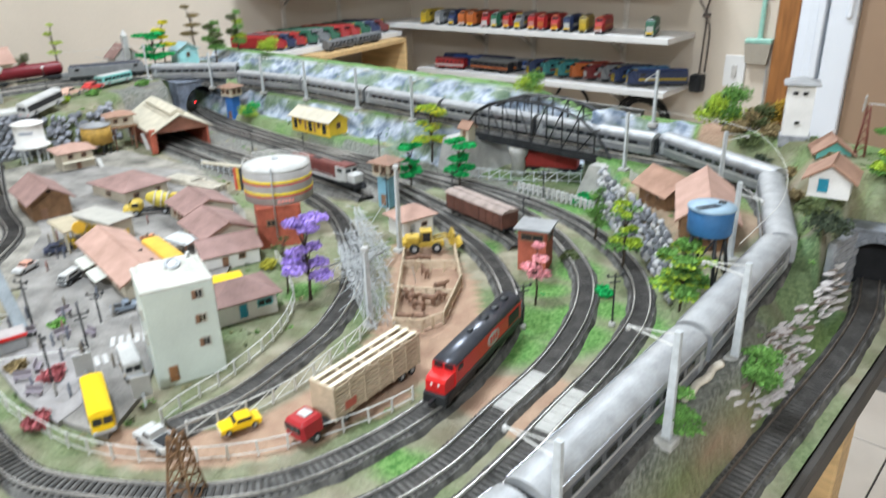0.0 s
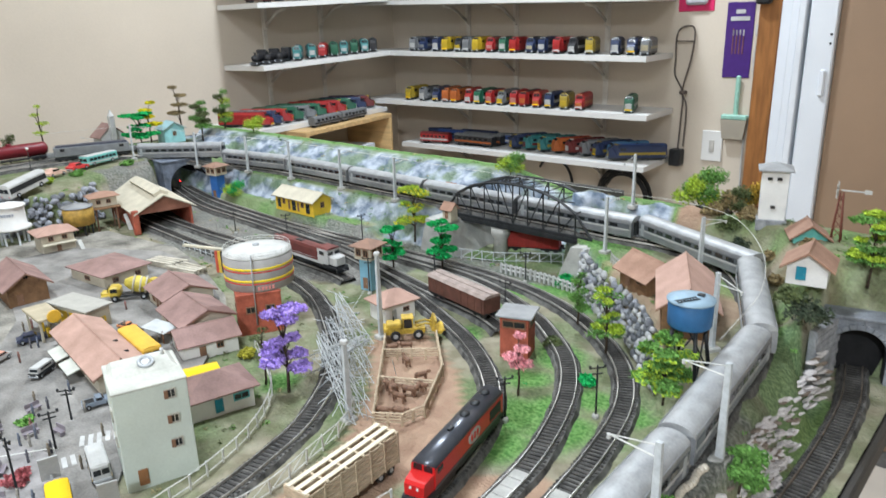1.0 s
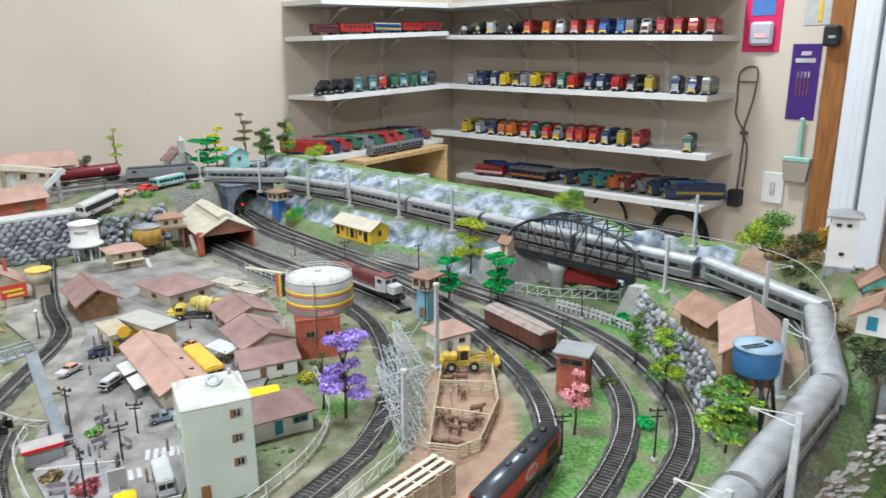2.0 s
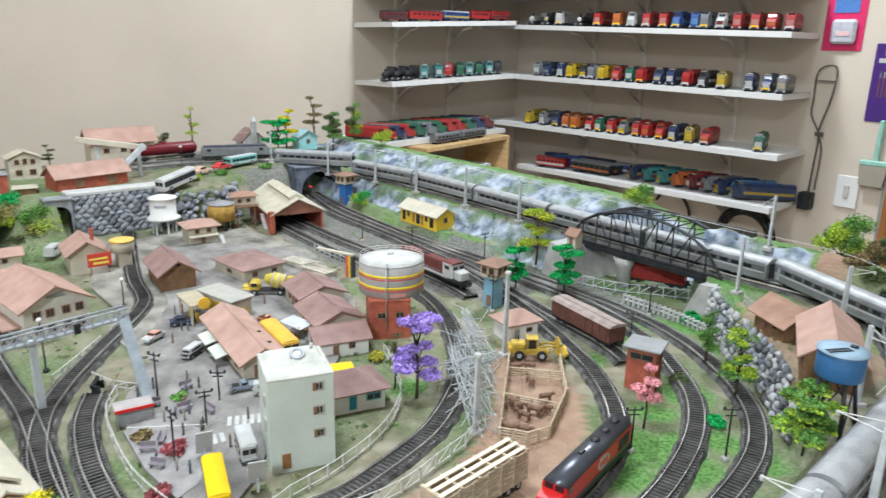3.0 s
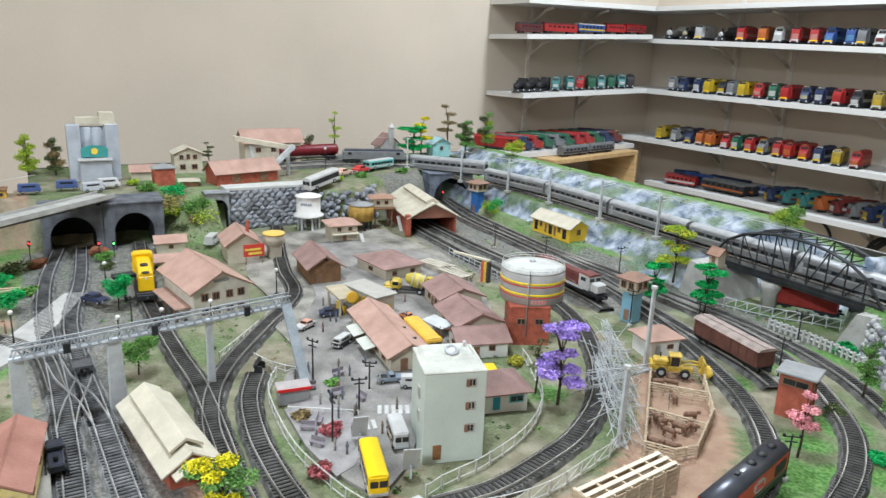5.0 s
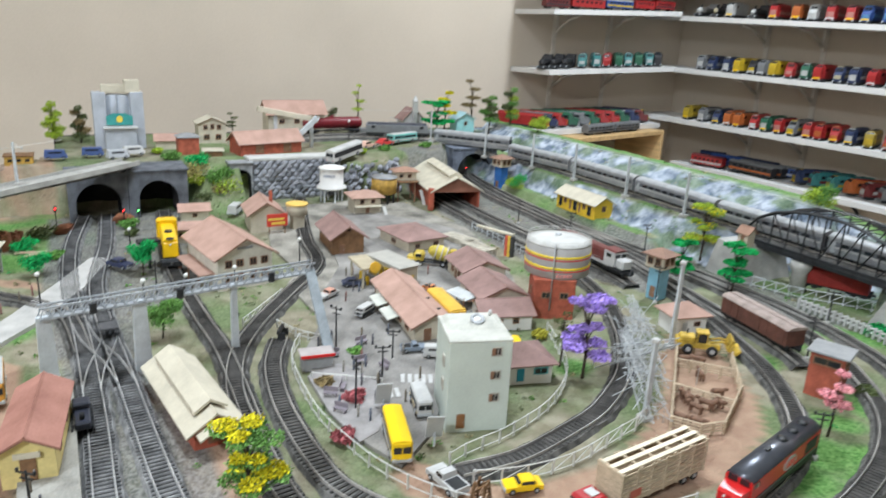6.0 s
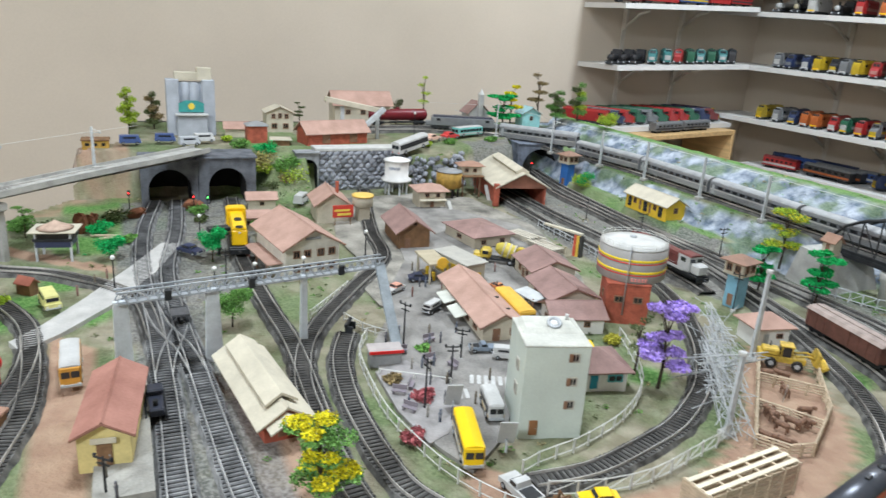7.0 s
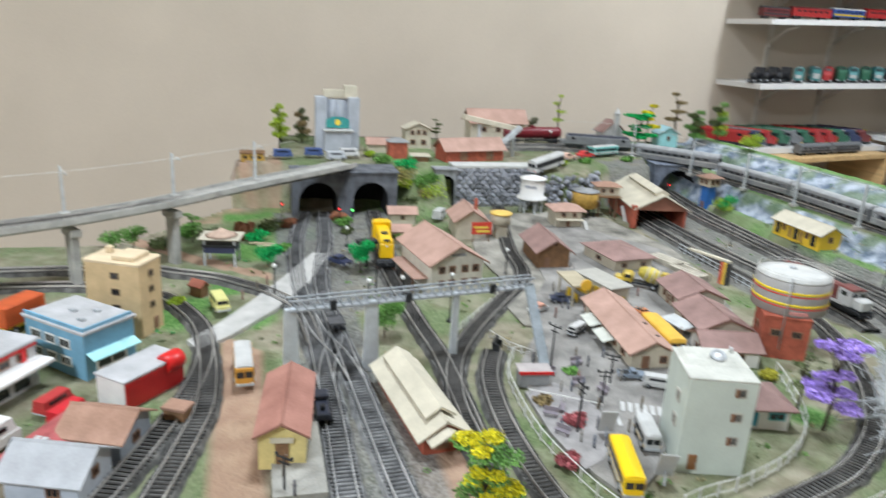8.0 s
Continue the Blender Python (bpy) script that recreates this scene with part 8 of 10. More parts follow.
for k, (x, y, z, r, m, lab) in enumerate((
    (0.1, 1.4, BENCH, 0.036, LEAF_BROWN, "dry brown bush heap on the hill"), (0.14, 1.385, BENCH + 0.02, 0.03, LEAF_BROWN, "tall dry brown thicket on the hill"), (0.172, 1.302, BENCH + 0.02, 0.022, LEAF_DARK, "round dark green bush on the hill"), (0.15, 1.432, BENCH + 0.02, 0.034, leaf_mat("leaf_ochre", (0.4, 0.25, 0.03), (0.5, 0.33, 0.05)), "ochre bush at the tower"),
    (0.2, 1.245, BENCH + 0.02, 0.022, LEAF_GREEN, "green bush below the tower"), (0.3, 1.085, HILL - 0.02, 0.018, LEAF_OLIVE, "dark bush below the white cottage"), (0.323, 1.068, HILL - 0.03, 0.026, LEAF_DARK, "dark bush above the portal"),
    (0.14, 1.33, BENCH + 0.02, 0.02, LEAF_OLIVE, "olive bush behind the loop"), (0.225, 1.262, HILL - 0.005, 0.014, LEAF_BROWN, "dry brush at the tower foot"), (0.11, 1.345, BENCH, 0.018, LEAF_BROWN, "dry scrub beside the straw mound"), (0.17, 1.33, BENCH, 0.02, LEAF_BROWN, "brown scrub below the tower"), (0.25, 1.21, HILL, 0.014, LEAF_BROWN, "dry scrub on the hill side"), (0.235, 1.18, HILL, 0.013, LEAF_OLIVE, "olive scrub on the hill side"), (0.275, 1.235, HILL, 0.012, LEAF_BROWN, "dry scrub behind the white cottage"), (0.345, 1.215, HILL - 0.01, 0.016, LEAF_OLIVE, "olive bush by the cottage"),
    (-1.09, 0.49, 0.05, 0.026, LEAF_GREEN, "mossy green bush on the slope"), (-1.06, 0.47, 0.02, 0.024, LEAF_OLIVE, "olive bush at the slope foot"), (-1.12, 0.47, 0.085, 0.03, LEAF_VIVID, "green foam turf above the portals"), (-1.15, 0.42, 0.09, 0.024, LEAF_GREEN, "green turf hump above the portals"),
    (-1.22, 0.4, UT, 0.014, LEAF_LIME, "ochre-green bush by the hut"), (-1.17, 0.93, UT - 0.004, 0.018, LEAF_GREEN, "green verge bush on the upper road"), (-1.15, 0.86, UT - 0.004, 0.014, LEAF_LIME, "lime verge bush by the coach"), (-1.2, 1.06, UT - 0.004, 0.018, LEAF_GREEN, "green bush above the tunnel mouth"),
    (-1.3, 0.46, UT, 0.018, LEAF_OLIVE, "dark bush beside the villa"), (-0.06, 1.215, 0.0, 0.02, LEAF_VIVID, "vivid green bush at the terrace foot"), (0.13, 0.96, 0, 0.012, LEAF_VIVID, "small vivid bush by the curve"), (0.045, 1.02, 0, 0.013, LEAF_OLIVE, "dark round bush behind the brick hut"),
    (-0.87, 0.06, 0.0, 0.03, LEAF_OLIVE, "dark olive thicket under the viaduct"), (-0.9, 0.02, 0.0, 0.026, LEAF_GREEN, "green thicket under the viaduct"), (-0.83, -0.02, 0.0, 0.024, LEAF_OLIVE, "olive thicket beside the curved track"), (-0.86, 0.14, 0.0, 0.026, LEAF_VIVID, "deep green turf hump near the portals"), (-0.93, 0.165, 0.0, 0.028, LEAF_OLIVE, "dark shrub beside the concrete portal"), (-0.8, 0.185, 0.0, 0.016, LEAF_GREEN, "green shrub beside the yard throat"), (-0.96, 0.31, 0.0, 0.02, LEAF_GREEN, "green shrub between the portals"), (-0.9, 0.31, 0.0, 0.014, LEAF_OLIVE, "olive shrub between the yard tracks"), (-0.56, 0.03, 0.0, 0.014, LEAF_LIME, "lime shrub on the grass island"), (-0.86, -0.1, 0.0, 0.03, LEAF_GREEN, "green thicket by the viaduct pier"),
    (-1.07, 0.5, 0.03, 0.028, LEAF_BROWN, "dry brown moss on the slope"), (-1.1, 0.525, 0.06, 0.026, LEAF_GREEN, "green moss beside the stone wall"), (-1.055, 0.525, 0.005, 0.024, LEAF_GREEN, "green moss at the wall foot"), (-1.09, 0.452, 0.062, 0.042, leaf_mat("leaf_straw_moss", (0.28, 0.24, 0.07), (0.38, 0.34, 0.12)), "straw-coloured moss hump above the portals"), (-1.07, 0.515, 0.03, 0.044, LEAF_LIME, "bright mossy hump beside the stone wall"), (-1.085, 0.5, 0.055, 0.036, LEAF_GREEN, "green mossy hump below the wall"), (-1.045, 0.485, 0.0, 0.02, LEAF_OLIVE, "olive moss at the slope foot"), (-1.085, 0.46, 0.05, 0.026, LEAF_LIME, "ochre-lime moss on the slope"),
    (-0.79, 0.395, 0.02, 0.012, LEAF_GREEN, "green bush between the cottages"), (-0.24, 0.752, 0, 0.012, leaf_mat("leaf_mustard", (0.35, 0.33, 0.04), (0.45, 0.42, 0.06)), "mustard bush by the fence"), (-0.285, 0.505, 0, 0.01, LEAF_GREEN, "green bush beside the kiosk"),
    (-0.108, 0.424, 0.002, 0.013, leaf_mat("leaf_crimson", (0.3, 0.06, 0.07), (0.42, 0.13, 0.14)), "crimson shrub in the fenced square"), (-0.175, 0.462, 0.002, 0.014, MATS["leaf_crimson"] if "leaf_crimson" in MATS else LEAF_PINK, "crimson shrub by the benches"), (-0.22, 0.443, 0.002, 0.011, LEAF_BROWN, "dry bush in the fenced square"))):
    if x > 0.1 and y > 1.15:
        z = height(x, y) - 0.003
    bush(lab, x, y, z, r, m, 50 + k)

# ---- fences ----
def fence(label, pts, h, step, material, rails=(0.5, 0.95), zf=lambda x, y: 0.0, brace=False, r=0.0007, name="fence"):
    line = smoothline([(*p, 0) for p in pts], step)
    if name == "pen_fence":
        line = []
        for (ax, ay), (bx, by) in zip(pts, pts[1:]):
            n = max(1, round(math.hypot(bx - ax, by - ay) / step))
            line += [Vector((ax + (bx - ax) * i / n, ay + (by - ay) * i / n, 0)) for i in range(n)]
        line.append(Vector((*pts[-1], 0)))
    t = thing(name, label, "fence", group="fences")
    me = None
    for i, p in enumerate(line):
        z = zf(p.x, p.y)
        if me is None:
            post = part("post", Geo().box(0, 0, -0.004, r * 2.2, r * 2.2, h + 0.004, c=0), material, t)
            me = post.data
        else:
            post = new("post", me)
            post.parent = t
        post.matrix_basis = pose(p.x, p.y, z, random.uniform(-3, 3), random.uniform(-3, 3), heading(line, i))
    for f in rails:
        part("rail", Geo().tube([(p.x, p.y, zf(p.x, p.y) + h * f) for p in line], r, 4), material, t)
    if brace:
        for a, b in zip(line, line[1:]):
            part("brace", Geo().tube([(a.x, a.y, zf(a.x, a.y) + h * 0.1), (b.x, b.y, zf(b.x, b.y) + h * 0.95)], r * 0.8, 4), material, t)


fence("white rail fence round the town square", [(-0.34, 0.452), (-0.3, 0.43), (-0.249, 0.42), (-0.159, 0.415), (-0.09, 0.425), (-0.042, 0.438), (0.006, 0.464), (0.045, 0.5), (0.08, 0.55), (0.105, 0.62), (0.113, 0.69)], 0.013, 0.024, FENCEWHITE, (0.1, 0.95))
fence("white rail fence along the inner bank", [(-0.03, 0.5), (-0.04, 0.53), (-0.045, 0.565), (-0.069, 0.633), (-0.101, 0.683), (-0.143, 0.722), (-0.214, 0.757), (-0.26, 0.775)], 0.014, 0.022, FENCEWHITE, (0.15, 0.95))
fence("white braced fence outside the inner loop", [(0.004, 0.505), (0.017, 0.55), (0.018, 0.608), (0.002, 0.67), (-0.012, 0.72), (-0.04, 0.76)], 0.015, 0.026, FENCEWHITE, (0.1, 0.95), brace=True)
fence("white picket fence beside the third track", [(-0.187, 1.204), (-0.12, 1.207), (-0.054, 1.2), (0.0, 1.184), (0.03, 1.15)][::-1], 0.015, 0.0095, WHITE, (0.35, 0.8), r=0.0016)
fence("grey mesh fence below the bridge", [(-0.299, 1.213), (-0.218, 1.24), (-0.164, 1.278), (-0.1, 1.318)], 0.017, 0.02, POLEGREY, (0.1, 0.95), brace=True)
fence("white picket fence on the terrace edge", [(0.03, 1.19), (0.054, 1.17), (0.09, 1.138), (0.12, 1.108), (0.142, 1.122)], 0.013, 0.008, WHITE, (0.3, 0.8), lambda x, y: BENCH)
fence("low white fence across the town square", [(-0.24, 0.435), (-0.215, 0.475), (-0.19, 0.515)], 0.009, 0.02, FENCEWHITE, (0.2, 0.95))
fence("low white fence by the buffer stop", [(-0.4, 0.44), (-0.36, 0.455), (-0.33, 0.48)], 0.01, 0.02, FENCEWHITE, (0.2, 0.95), brace=True)
fence("low white fence below the station hall", [(-0.42, 0.4), (-0.46, 0.435), (-0.52, 0.485)], 0.01, 0.02, FENCEWHITE, (0.2, 0.95), brace=True)
fence("dark wooden fence on the hill", [(0.285, 1.065), (0.27, 1.12), (0.24, 1.185)], 0.01, 0.012, BROWNWOOD, (0.3, 0.8), height)
fence("grey fence along the shed approach", [(-0.45, 0.94), (-0.6, 0.945), (-0.75, 0.945)], 0.012, 0.02, POLEGREY, (0.3, 0.95))
# cattle pen of bare wood
PEN = [(0.005, 0.745), (-0.135, 0.897), (-0.095, 0.95), (-0.012, 0.872), (0.036, 0.79), (0.03, 0.762)]
fence("bare wooden board fence of the cattle pen", PEN + PEN[:1], 0.014, 0.019, LIGHTWOOD, (0.25, 0.5, 0.75, 0.98), r=0.0011, name="pen_fence")
fence("bare wooden divider in the cattle pen", [(-0.098, 0.857), (-0.045, 0.903)], 0.013, 0.018, LIGHTWOOD, (0.25, 0.5, 0.75, 0.98), r=0.0011, name="pen_fence")
fence("bare wooden divider in the upper cattle pen", [(-0.05, 0.805), (0.008, 0.838)], 0.013, 0.018, LIGHTWOOD, (0.25, 0.5, 0.75, 0.98), r=0.0011, name="pen_fence")
HIDE = mat("brown_cattle_paint", (0.2, 0.11, 0.07), 0.7, 0.25, 200, 0.1)
cow = None
random.seed(4)
for k in range(13):
    for _ in range(200):
        x, y = random.uniform(-0.13, 0.03), random.uniform(0.755, 0.935)
        if inside(x, y, [(a * 0.86 - 0.0046, b * 0.86 + 0.1188) for a, b in PEN]):
            break
    if cow is None:
        g = Geo().box(0, 0, 0.005, 0.016, 0.0055, 0.006, c=0.0018).box(0.0095, 0, 0.008, 0.005, 0.0035, 0.004, c=0.001)
        for u in (-0.0065, 0.0055):
            for v in (-0.0022, 0.0022):
                g.box(u, v, 0, 0.0016, 0.0016, 0.0075, c=0)
        cow = solid("cattle_figure", g, HIDE, "small brown toy steer in the pen", "toy cattle", group="toy cattle")
        cow.matrix_basis = pose(x, y, 0.0, 0, 0, random.uniform(0, 360))
    else:
        copy_thing(cow, pose(x, y, 0.0, 0, 0, random.uniform(0, 360)))

# white lattice pylons lying in a heap beside the loop
PYLONGREY = mat("dull_white_pylon_paint", (0.45, 0.47, 0.48), 0.65, 0.2, 60, 0.1)


def lattice_beam(parent, p, q, w0, w1, n):
    """A square lattice beam from p to q, tapering, as thin rods."""
    p, q = Vector(p), Vector(q)
    d = (q - p).normalized()
    s = d.cross(Vector((0, 0, 1))).normalized()
    u = s.cross(d)
    cs = ((-1, -1), (1, -1), (1, 1), (-1, 1))

    def at(f, c):
        k = (w0 + (w1 - w0) * f) / 2
        return p.lerp(q, f) + s * (c[0] * k) + u * (c[1] * k)

    for c in cs:
        part("leg", Geo().tube([at(0, c), at(1, c)], 0.0006, 4), PYLONGREY, parent)
    for j in range(n):
        g = Geo()
        for i in range(4):
            g.tube([at(j / n, cs[i]), at((j + 1) / n, cs[(i + 1) % 4])], 0.00045, 4)
            if j % 2:
                g.tube([at(j / n, cs[i]), at(j / n, cs[(i + 1) % 4])], 0.00045, 4)
        part("lattice", g, PYLONGREY, parent)
    for f in (0.45, 0.62, 0.8):
        part("cross_arm", Geo().tube([p.lerp(q, f) - s * 0.018, p.lerp(q, f) + s * 0.018], 0.0006, 4), PYLONGREY, parent)


random.seed(21)
for p, q in (((-0.002, 0.735, 0.0), (-0.085, 0.752, 0.07)), ((-0.03, 0.755, 0.0), (-0.115, 0.775, 0.06)), ((-0.055, 0.785, 0.0), (-0.15, 0.815, 0.055)), ((-0.085, 0.81, 0.0), (-0.185, 0.86, 0.05)), ((-0.13, 0.855, 0.0), (-0.235, 0.9, 0.04)), ((-0.15, 0.775, 0.004), (-0.02, 0.765, 0.085))):
    t = thing("lattice_pylon", "white lattice pylon toppled over the inner track", "pylon", group="toppled pylons")
    lattice_beam(t, p, q, 0.022, 0.006, 6)
t = thing("rod_heap", "tangle of thin white broken rods among the toppled pylons", "rod heap")
g = Geo()
for k in range(42):
    f = random.random()
    c = Vector((-0.025 - 0.2 * f + random.gauss(0, 0.018), 0.745 + 0.15 * f + random.gauss(0, 0.015), random.uniform(0.004, 0.06 * (1 - 0.4 * f))))
    d = Vector((random.gauss(-0.5, 1), random.gauss(0.4, 1), random.gauss(0.3, 0.7))).normalized() * random.uniform(0.012, 0.03)
    a, b = c - d, c + d
    a.z, b.z = max(0.004, a.z), max(0.004, b.z)
    g.tube([a, b], 0.00042, 4)
tagged(part("tangle", g, POLEGREY, t), kind="stuff")
# dark lattice mast at the table edge
t = thing("lattice_mast", "rusty dark lattice mast beside the front curve", "mast", 0.075, 0.467, 0, 30, "masts")
for a, b in ((-1, -1), (1, -1), (1, 1), (-1, 1)):
    part("leg", Geo().tube([(a * 0.011, b * 0.011, -0.004), (a * 0.004, b * 0.004, 0.06)], 0.0011, 4), BROWNWOOD, t)
for k in range(6):
    q, zz = 0.011 - 0.0012 * k, 0.01 * k
    g = Geo()
    for i in range(4):
        a, b = ((-1, -1), (1, -1), (1, 1), (-1, 1))[i], ((1, -1), (1, 1), (-1, 1), (-1, -1))[i]
        g.tube([(a[0] * q, a[1] * q, zz), (b[0] * (q - 0.0012), b[1] * (q - 0.0012), zz + 0.01)], 0.0007, 4)
        g.tube([(b[0] * q, b[1] * q, zz), (a[0] * (q - 0.0012), a[1] * (q - 0.0012), zz + 0.01)], 0.0007, 4)
    part("lattice", g, BROWNWOOD, t)

# ---- catenary masts, lamps, poles ----
def mast(x, y, z, h, rz, arm=0.035, w=0.0034):
    t = thing("catenary_mast", "pale concrete catenary mast with a bracket arm", "mast", x, y, z, rz, "catenary masts")
    part("pole", Geo().prism([(-w, -0.005), (w, -0.005), (w * 0.62, h), (-w * 0.62, h)], -w * 0.5, w * 0.5, "x"), POLEGREY, t)
    if arm:
        part("arm", Geo().tube([(0, 0, h * 0.86), (0, -arm, h * 0.9)], 0.0007, 4).tube([(0, 0, h * 0.97), (0, -arm, h * 0.9)], 0.0005, 4), FENCEWHITE, t)
        part("insulator", Geo().lathe(0, -arm, h * 0.86, [(0.0012, 0), (0.0018, 0.001), (0.0012, 0.002), (0.0018, 0.003), (0.001, 0.004)], 8), WHITE, t)
    part("foot", Geo().box(0, 0, -0.004, 0.014, 0.014, 0.007, c=0.001), CONCRETE, t)
    return t


for s in (0.3, 0.47, 0.64, 0.8, 0.98, 1.15):
    p, a = along(CARRY["U"], find_s("U", -1.28, 1.12) + s - 0.3)
    q = math.radians(a)
    mast(p.x + 0.03 * math.sin(q), p.y - 0.03 * math.cos(q), p.z - 0.001, 0.085, a + 180)
for x, y, rz in ((0.0, 1.225, 180), (0.155, 1.2, 150), (0.252, 1.005, 60), (0.336, 0.815, -90), (0.343, 0.685, -90), (0.345, 0.55, -90), (-0.02, 1.345, 0)):
    mast(x, y, height(x, y) - 0.001, 0.085, rz)
for x, y, hh in ((-0.022, 0.735, 0.088), (-0.148, 0.9, 0.115)):
    mast(x, y, 0, hh, 0, 0, 0.0036)
    solid("floodlight", Geo().box(0, 0, 0, 0.008, 0.006, 0.005, c=0.001), WHITE, "small white floodlight on the pole top", "floodlight", group="floodlights", m=pose(x, y, hh - 0.0005, 0, 0, 30))
for s in (0.16, 0.34, 0.52, 0.7):
    p, a = along(vp, s)
    q = math.radians(a)
    mast(p.x - 0.02 * math.sin(q), p.y + 0.02 * math.cos(q), 0.104, 0.07, a, 0.02, 0.0028)


def wire(pts, name="overhead_wire"):
    solid(name, Geo().tube(smoothline(pts, 0.02), 0.00035, 4), FENCEWHITE, "thin pale overhead wire between the masts", "wire", group="overhead wires")


wire([(p.x, p.y, p.z + 0.075) for p in CARRY["U"][50:412:10]])
wire([(p.x, p.y, 0.17) for p in vp[6:-6:2]])


def street_lamp(x, y, z, h, globe=True, double=False):
    t = thing("street_lamp", "black street lamp with a white globe" if globe else "black pole lamp with a crossbar", "street lamp", x, y, z, random.uniform(0, 90), "street lamps")
    part("post", Geo().lathe(0, 0, -0.004, [(0.0016, 0), (0.0012, 0.008), (0.0009, h + 0.003), (0.0006, h + 0.004)], 8), BLACKMETAL, t)
    part("base", Geo().lathe(0, 0, -0.003, [(0.004, 0), (0.0035, 0.005), (0.0015, 0.006)], 10), BLACKMETAL if globe else CONCRETE, t)
    if globe:
        part("globe", Geo().ball(0, 0, h + 0.003, 0.0033, 8), LAMPGLOBE, t)
    else:
        part("crossbar", Geo().box(0, 0, h * 0.93, 0.018, 0.0012, 0.0012, c=0).box(0, 0, h * 0.82, 0.012, 0.0012, 0.0012, c=0), BLACKMETAL, t)
        for u in (-0.008, 0.008):
            part("lantern", Geo().lathe(u, 0, h * 0.93 + 0.001, [(0.001, 0), (0.0016, 0.002), (0.0006, 0.003)], 8), BLACKMETAL, t)


random.seed(2)
for x, y, h, gl in ((-0.576, 0.165, 0.045, 1), (-0.46, 0.285, 0.06, 1), (-0.46, 0.4, 0.065, 1), (-0.157, 0.456, 0.06, 0), (-0.205, 0.507, 0.045, 0), (-0.168, 0.57, 0.04, 0), (-0.64, 0.545, 0.04, 1), (-0.3, 0.486, 0.06, 0), (-0.25, 0.54, 0.04, 0), (0.105, 0.84, 0.05, 0), (0.175, 0.905, 0.06, 0), (-0.05, 1.045, 0.06, 0), (-0.28, 1.0, 0.06, 0), (-0.22, 1.085, 0.055, 0), (-0.6, 1.08, 0.06, 0), (-0.48, 1.165, 0.06, 0), (-0.4, 0.9, 0.06, 1), (-0.1, 0.16, 0.045, 0), (-0.55, 0.31, 0.06, 0), (-0.12, 1.19, 0.05, 0), (-1.24, 0.86, 0.06, 1), (-0.75, 1.06, 0.05, 0), (-0.55, 0.35, 0.03, 1), (-0.82, 0.3, 0.03, 1)):
    street_lamp(x, y, height(x, y), h, bool(gl))
for x, y, z, c in ((-0.99, 0.19, 0.03, (1, 0.02, 0.02)), (-0.985, 0.305, 0.02, (1, 0.02, 0.02)), (-0.975, 0.33, 0.02, (0.1, 1, 0.15)), (-1.17, 1.17, 0.03, (1, 0.02, 0.02))):
    t = thing("signal_post", "small lit railway signal on a black post", "signal", x, y, 0.0, 90, "signals")
    part("post", Geo().box(0, 0, -0.004, 0.0016, 0.0016, z + 0.004, c=0), BLACKMETAL, t)
    part("head", Geo().box(0, 0, z, 0.005, 0.003, 0.011, c=0.0005), BLACKMETAL, t)
    part("lens", Geo().ball(0, -0.0018, z + 0.006, 0.0016, 6), glow("lit_lens_red" if c[0] == 1 else "lit_lens_green", c, 6.0), t, "glowing signal lens")

# ---- town clutter ----
FIGS = [mat("figure_paint_%d" % k, c, 0.6, 0.3, 300, 0.1) for k, c in enumerate(((0.12, 0.12, 0.14), (0.35, 0.33, 0.3), (0.3, 0.15, 0.13), (0.15, 0.17, 0.22), (0.2, 0.17, 0.13)))]
figs = []
for k, m in enumerate(FIGS):
    g = Geo().lathe(0, 0, 0, [(0.0013, 0), (0.0013, 0.004), (0.0012, 0.007), (0.0018, 0.0105), (0.0008, 0.0122), (0.0012, 0.0138), (0.0007, 0.0152)], 8)
    f = solid("figurine", g, m, "tiny painted pedestrian figurine standing in the town", "figurine", group="figurines")
    f.matrix_basis = pose(-0.2 - 0.03 * k, 0.48 + 0.012 * k, 0.0025)
    figs.append(f)
random.seed(8)
for k in range(34):
    zone = random.random()
    if zone < 0.45:
        x, y = random.uniform(-0.33, -0.12), random.uniform(0.46, 0.57)
    elif zone < 0.75:
        x, y = random.uniform(-0.6, -0.35), random.uniform(0.55, 0.74)
    else:
        x, y = random.uniform(-0.2, -0.08), random.uniform(0.44, 0.5)
    if inside(x, y, ROADS["town"]):
        copy_thing(random.choice(figs), pose(x, y, 0.0025, 0, 0, random.uniform(0, 360)))
for x, y in ((-0.09, 0.168), (-0.12, 0.16), (-0.68, 0.345), (-0.665, 0.36), (-0.62, 0.155), (-0.6, 0.14), (-0.56, 0.12)):
    copy_thing(random.choice(figs), pose(x, y, 0.012 if x > -0.2 else 0.003))


def bench(x, y, rz):
    t = thing("bench", "small mauve-grey park bench in the fenced square", "bench", x, y, 0.0025, rz, "benches")
    part("seat", Geo().box(0, 0, 0.0045, 0.016, 0.005, 0.001, c=0), paint(0.25, 0.22, 0.25), t)
    part("backrest", Geo().box(0, 0.0026, 0.006, 0.016, 0.0008, 0.005, c=0), paint(0.25, 0.22, 0.25), t)
    for u in (-0.006, 0.006):
        part("leg", Geo().box(u, 0, -0.001, 0.001, 0.005, 0.0056, c=0), paint(0.25, 0.22, 0.25), t)


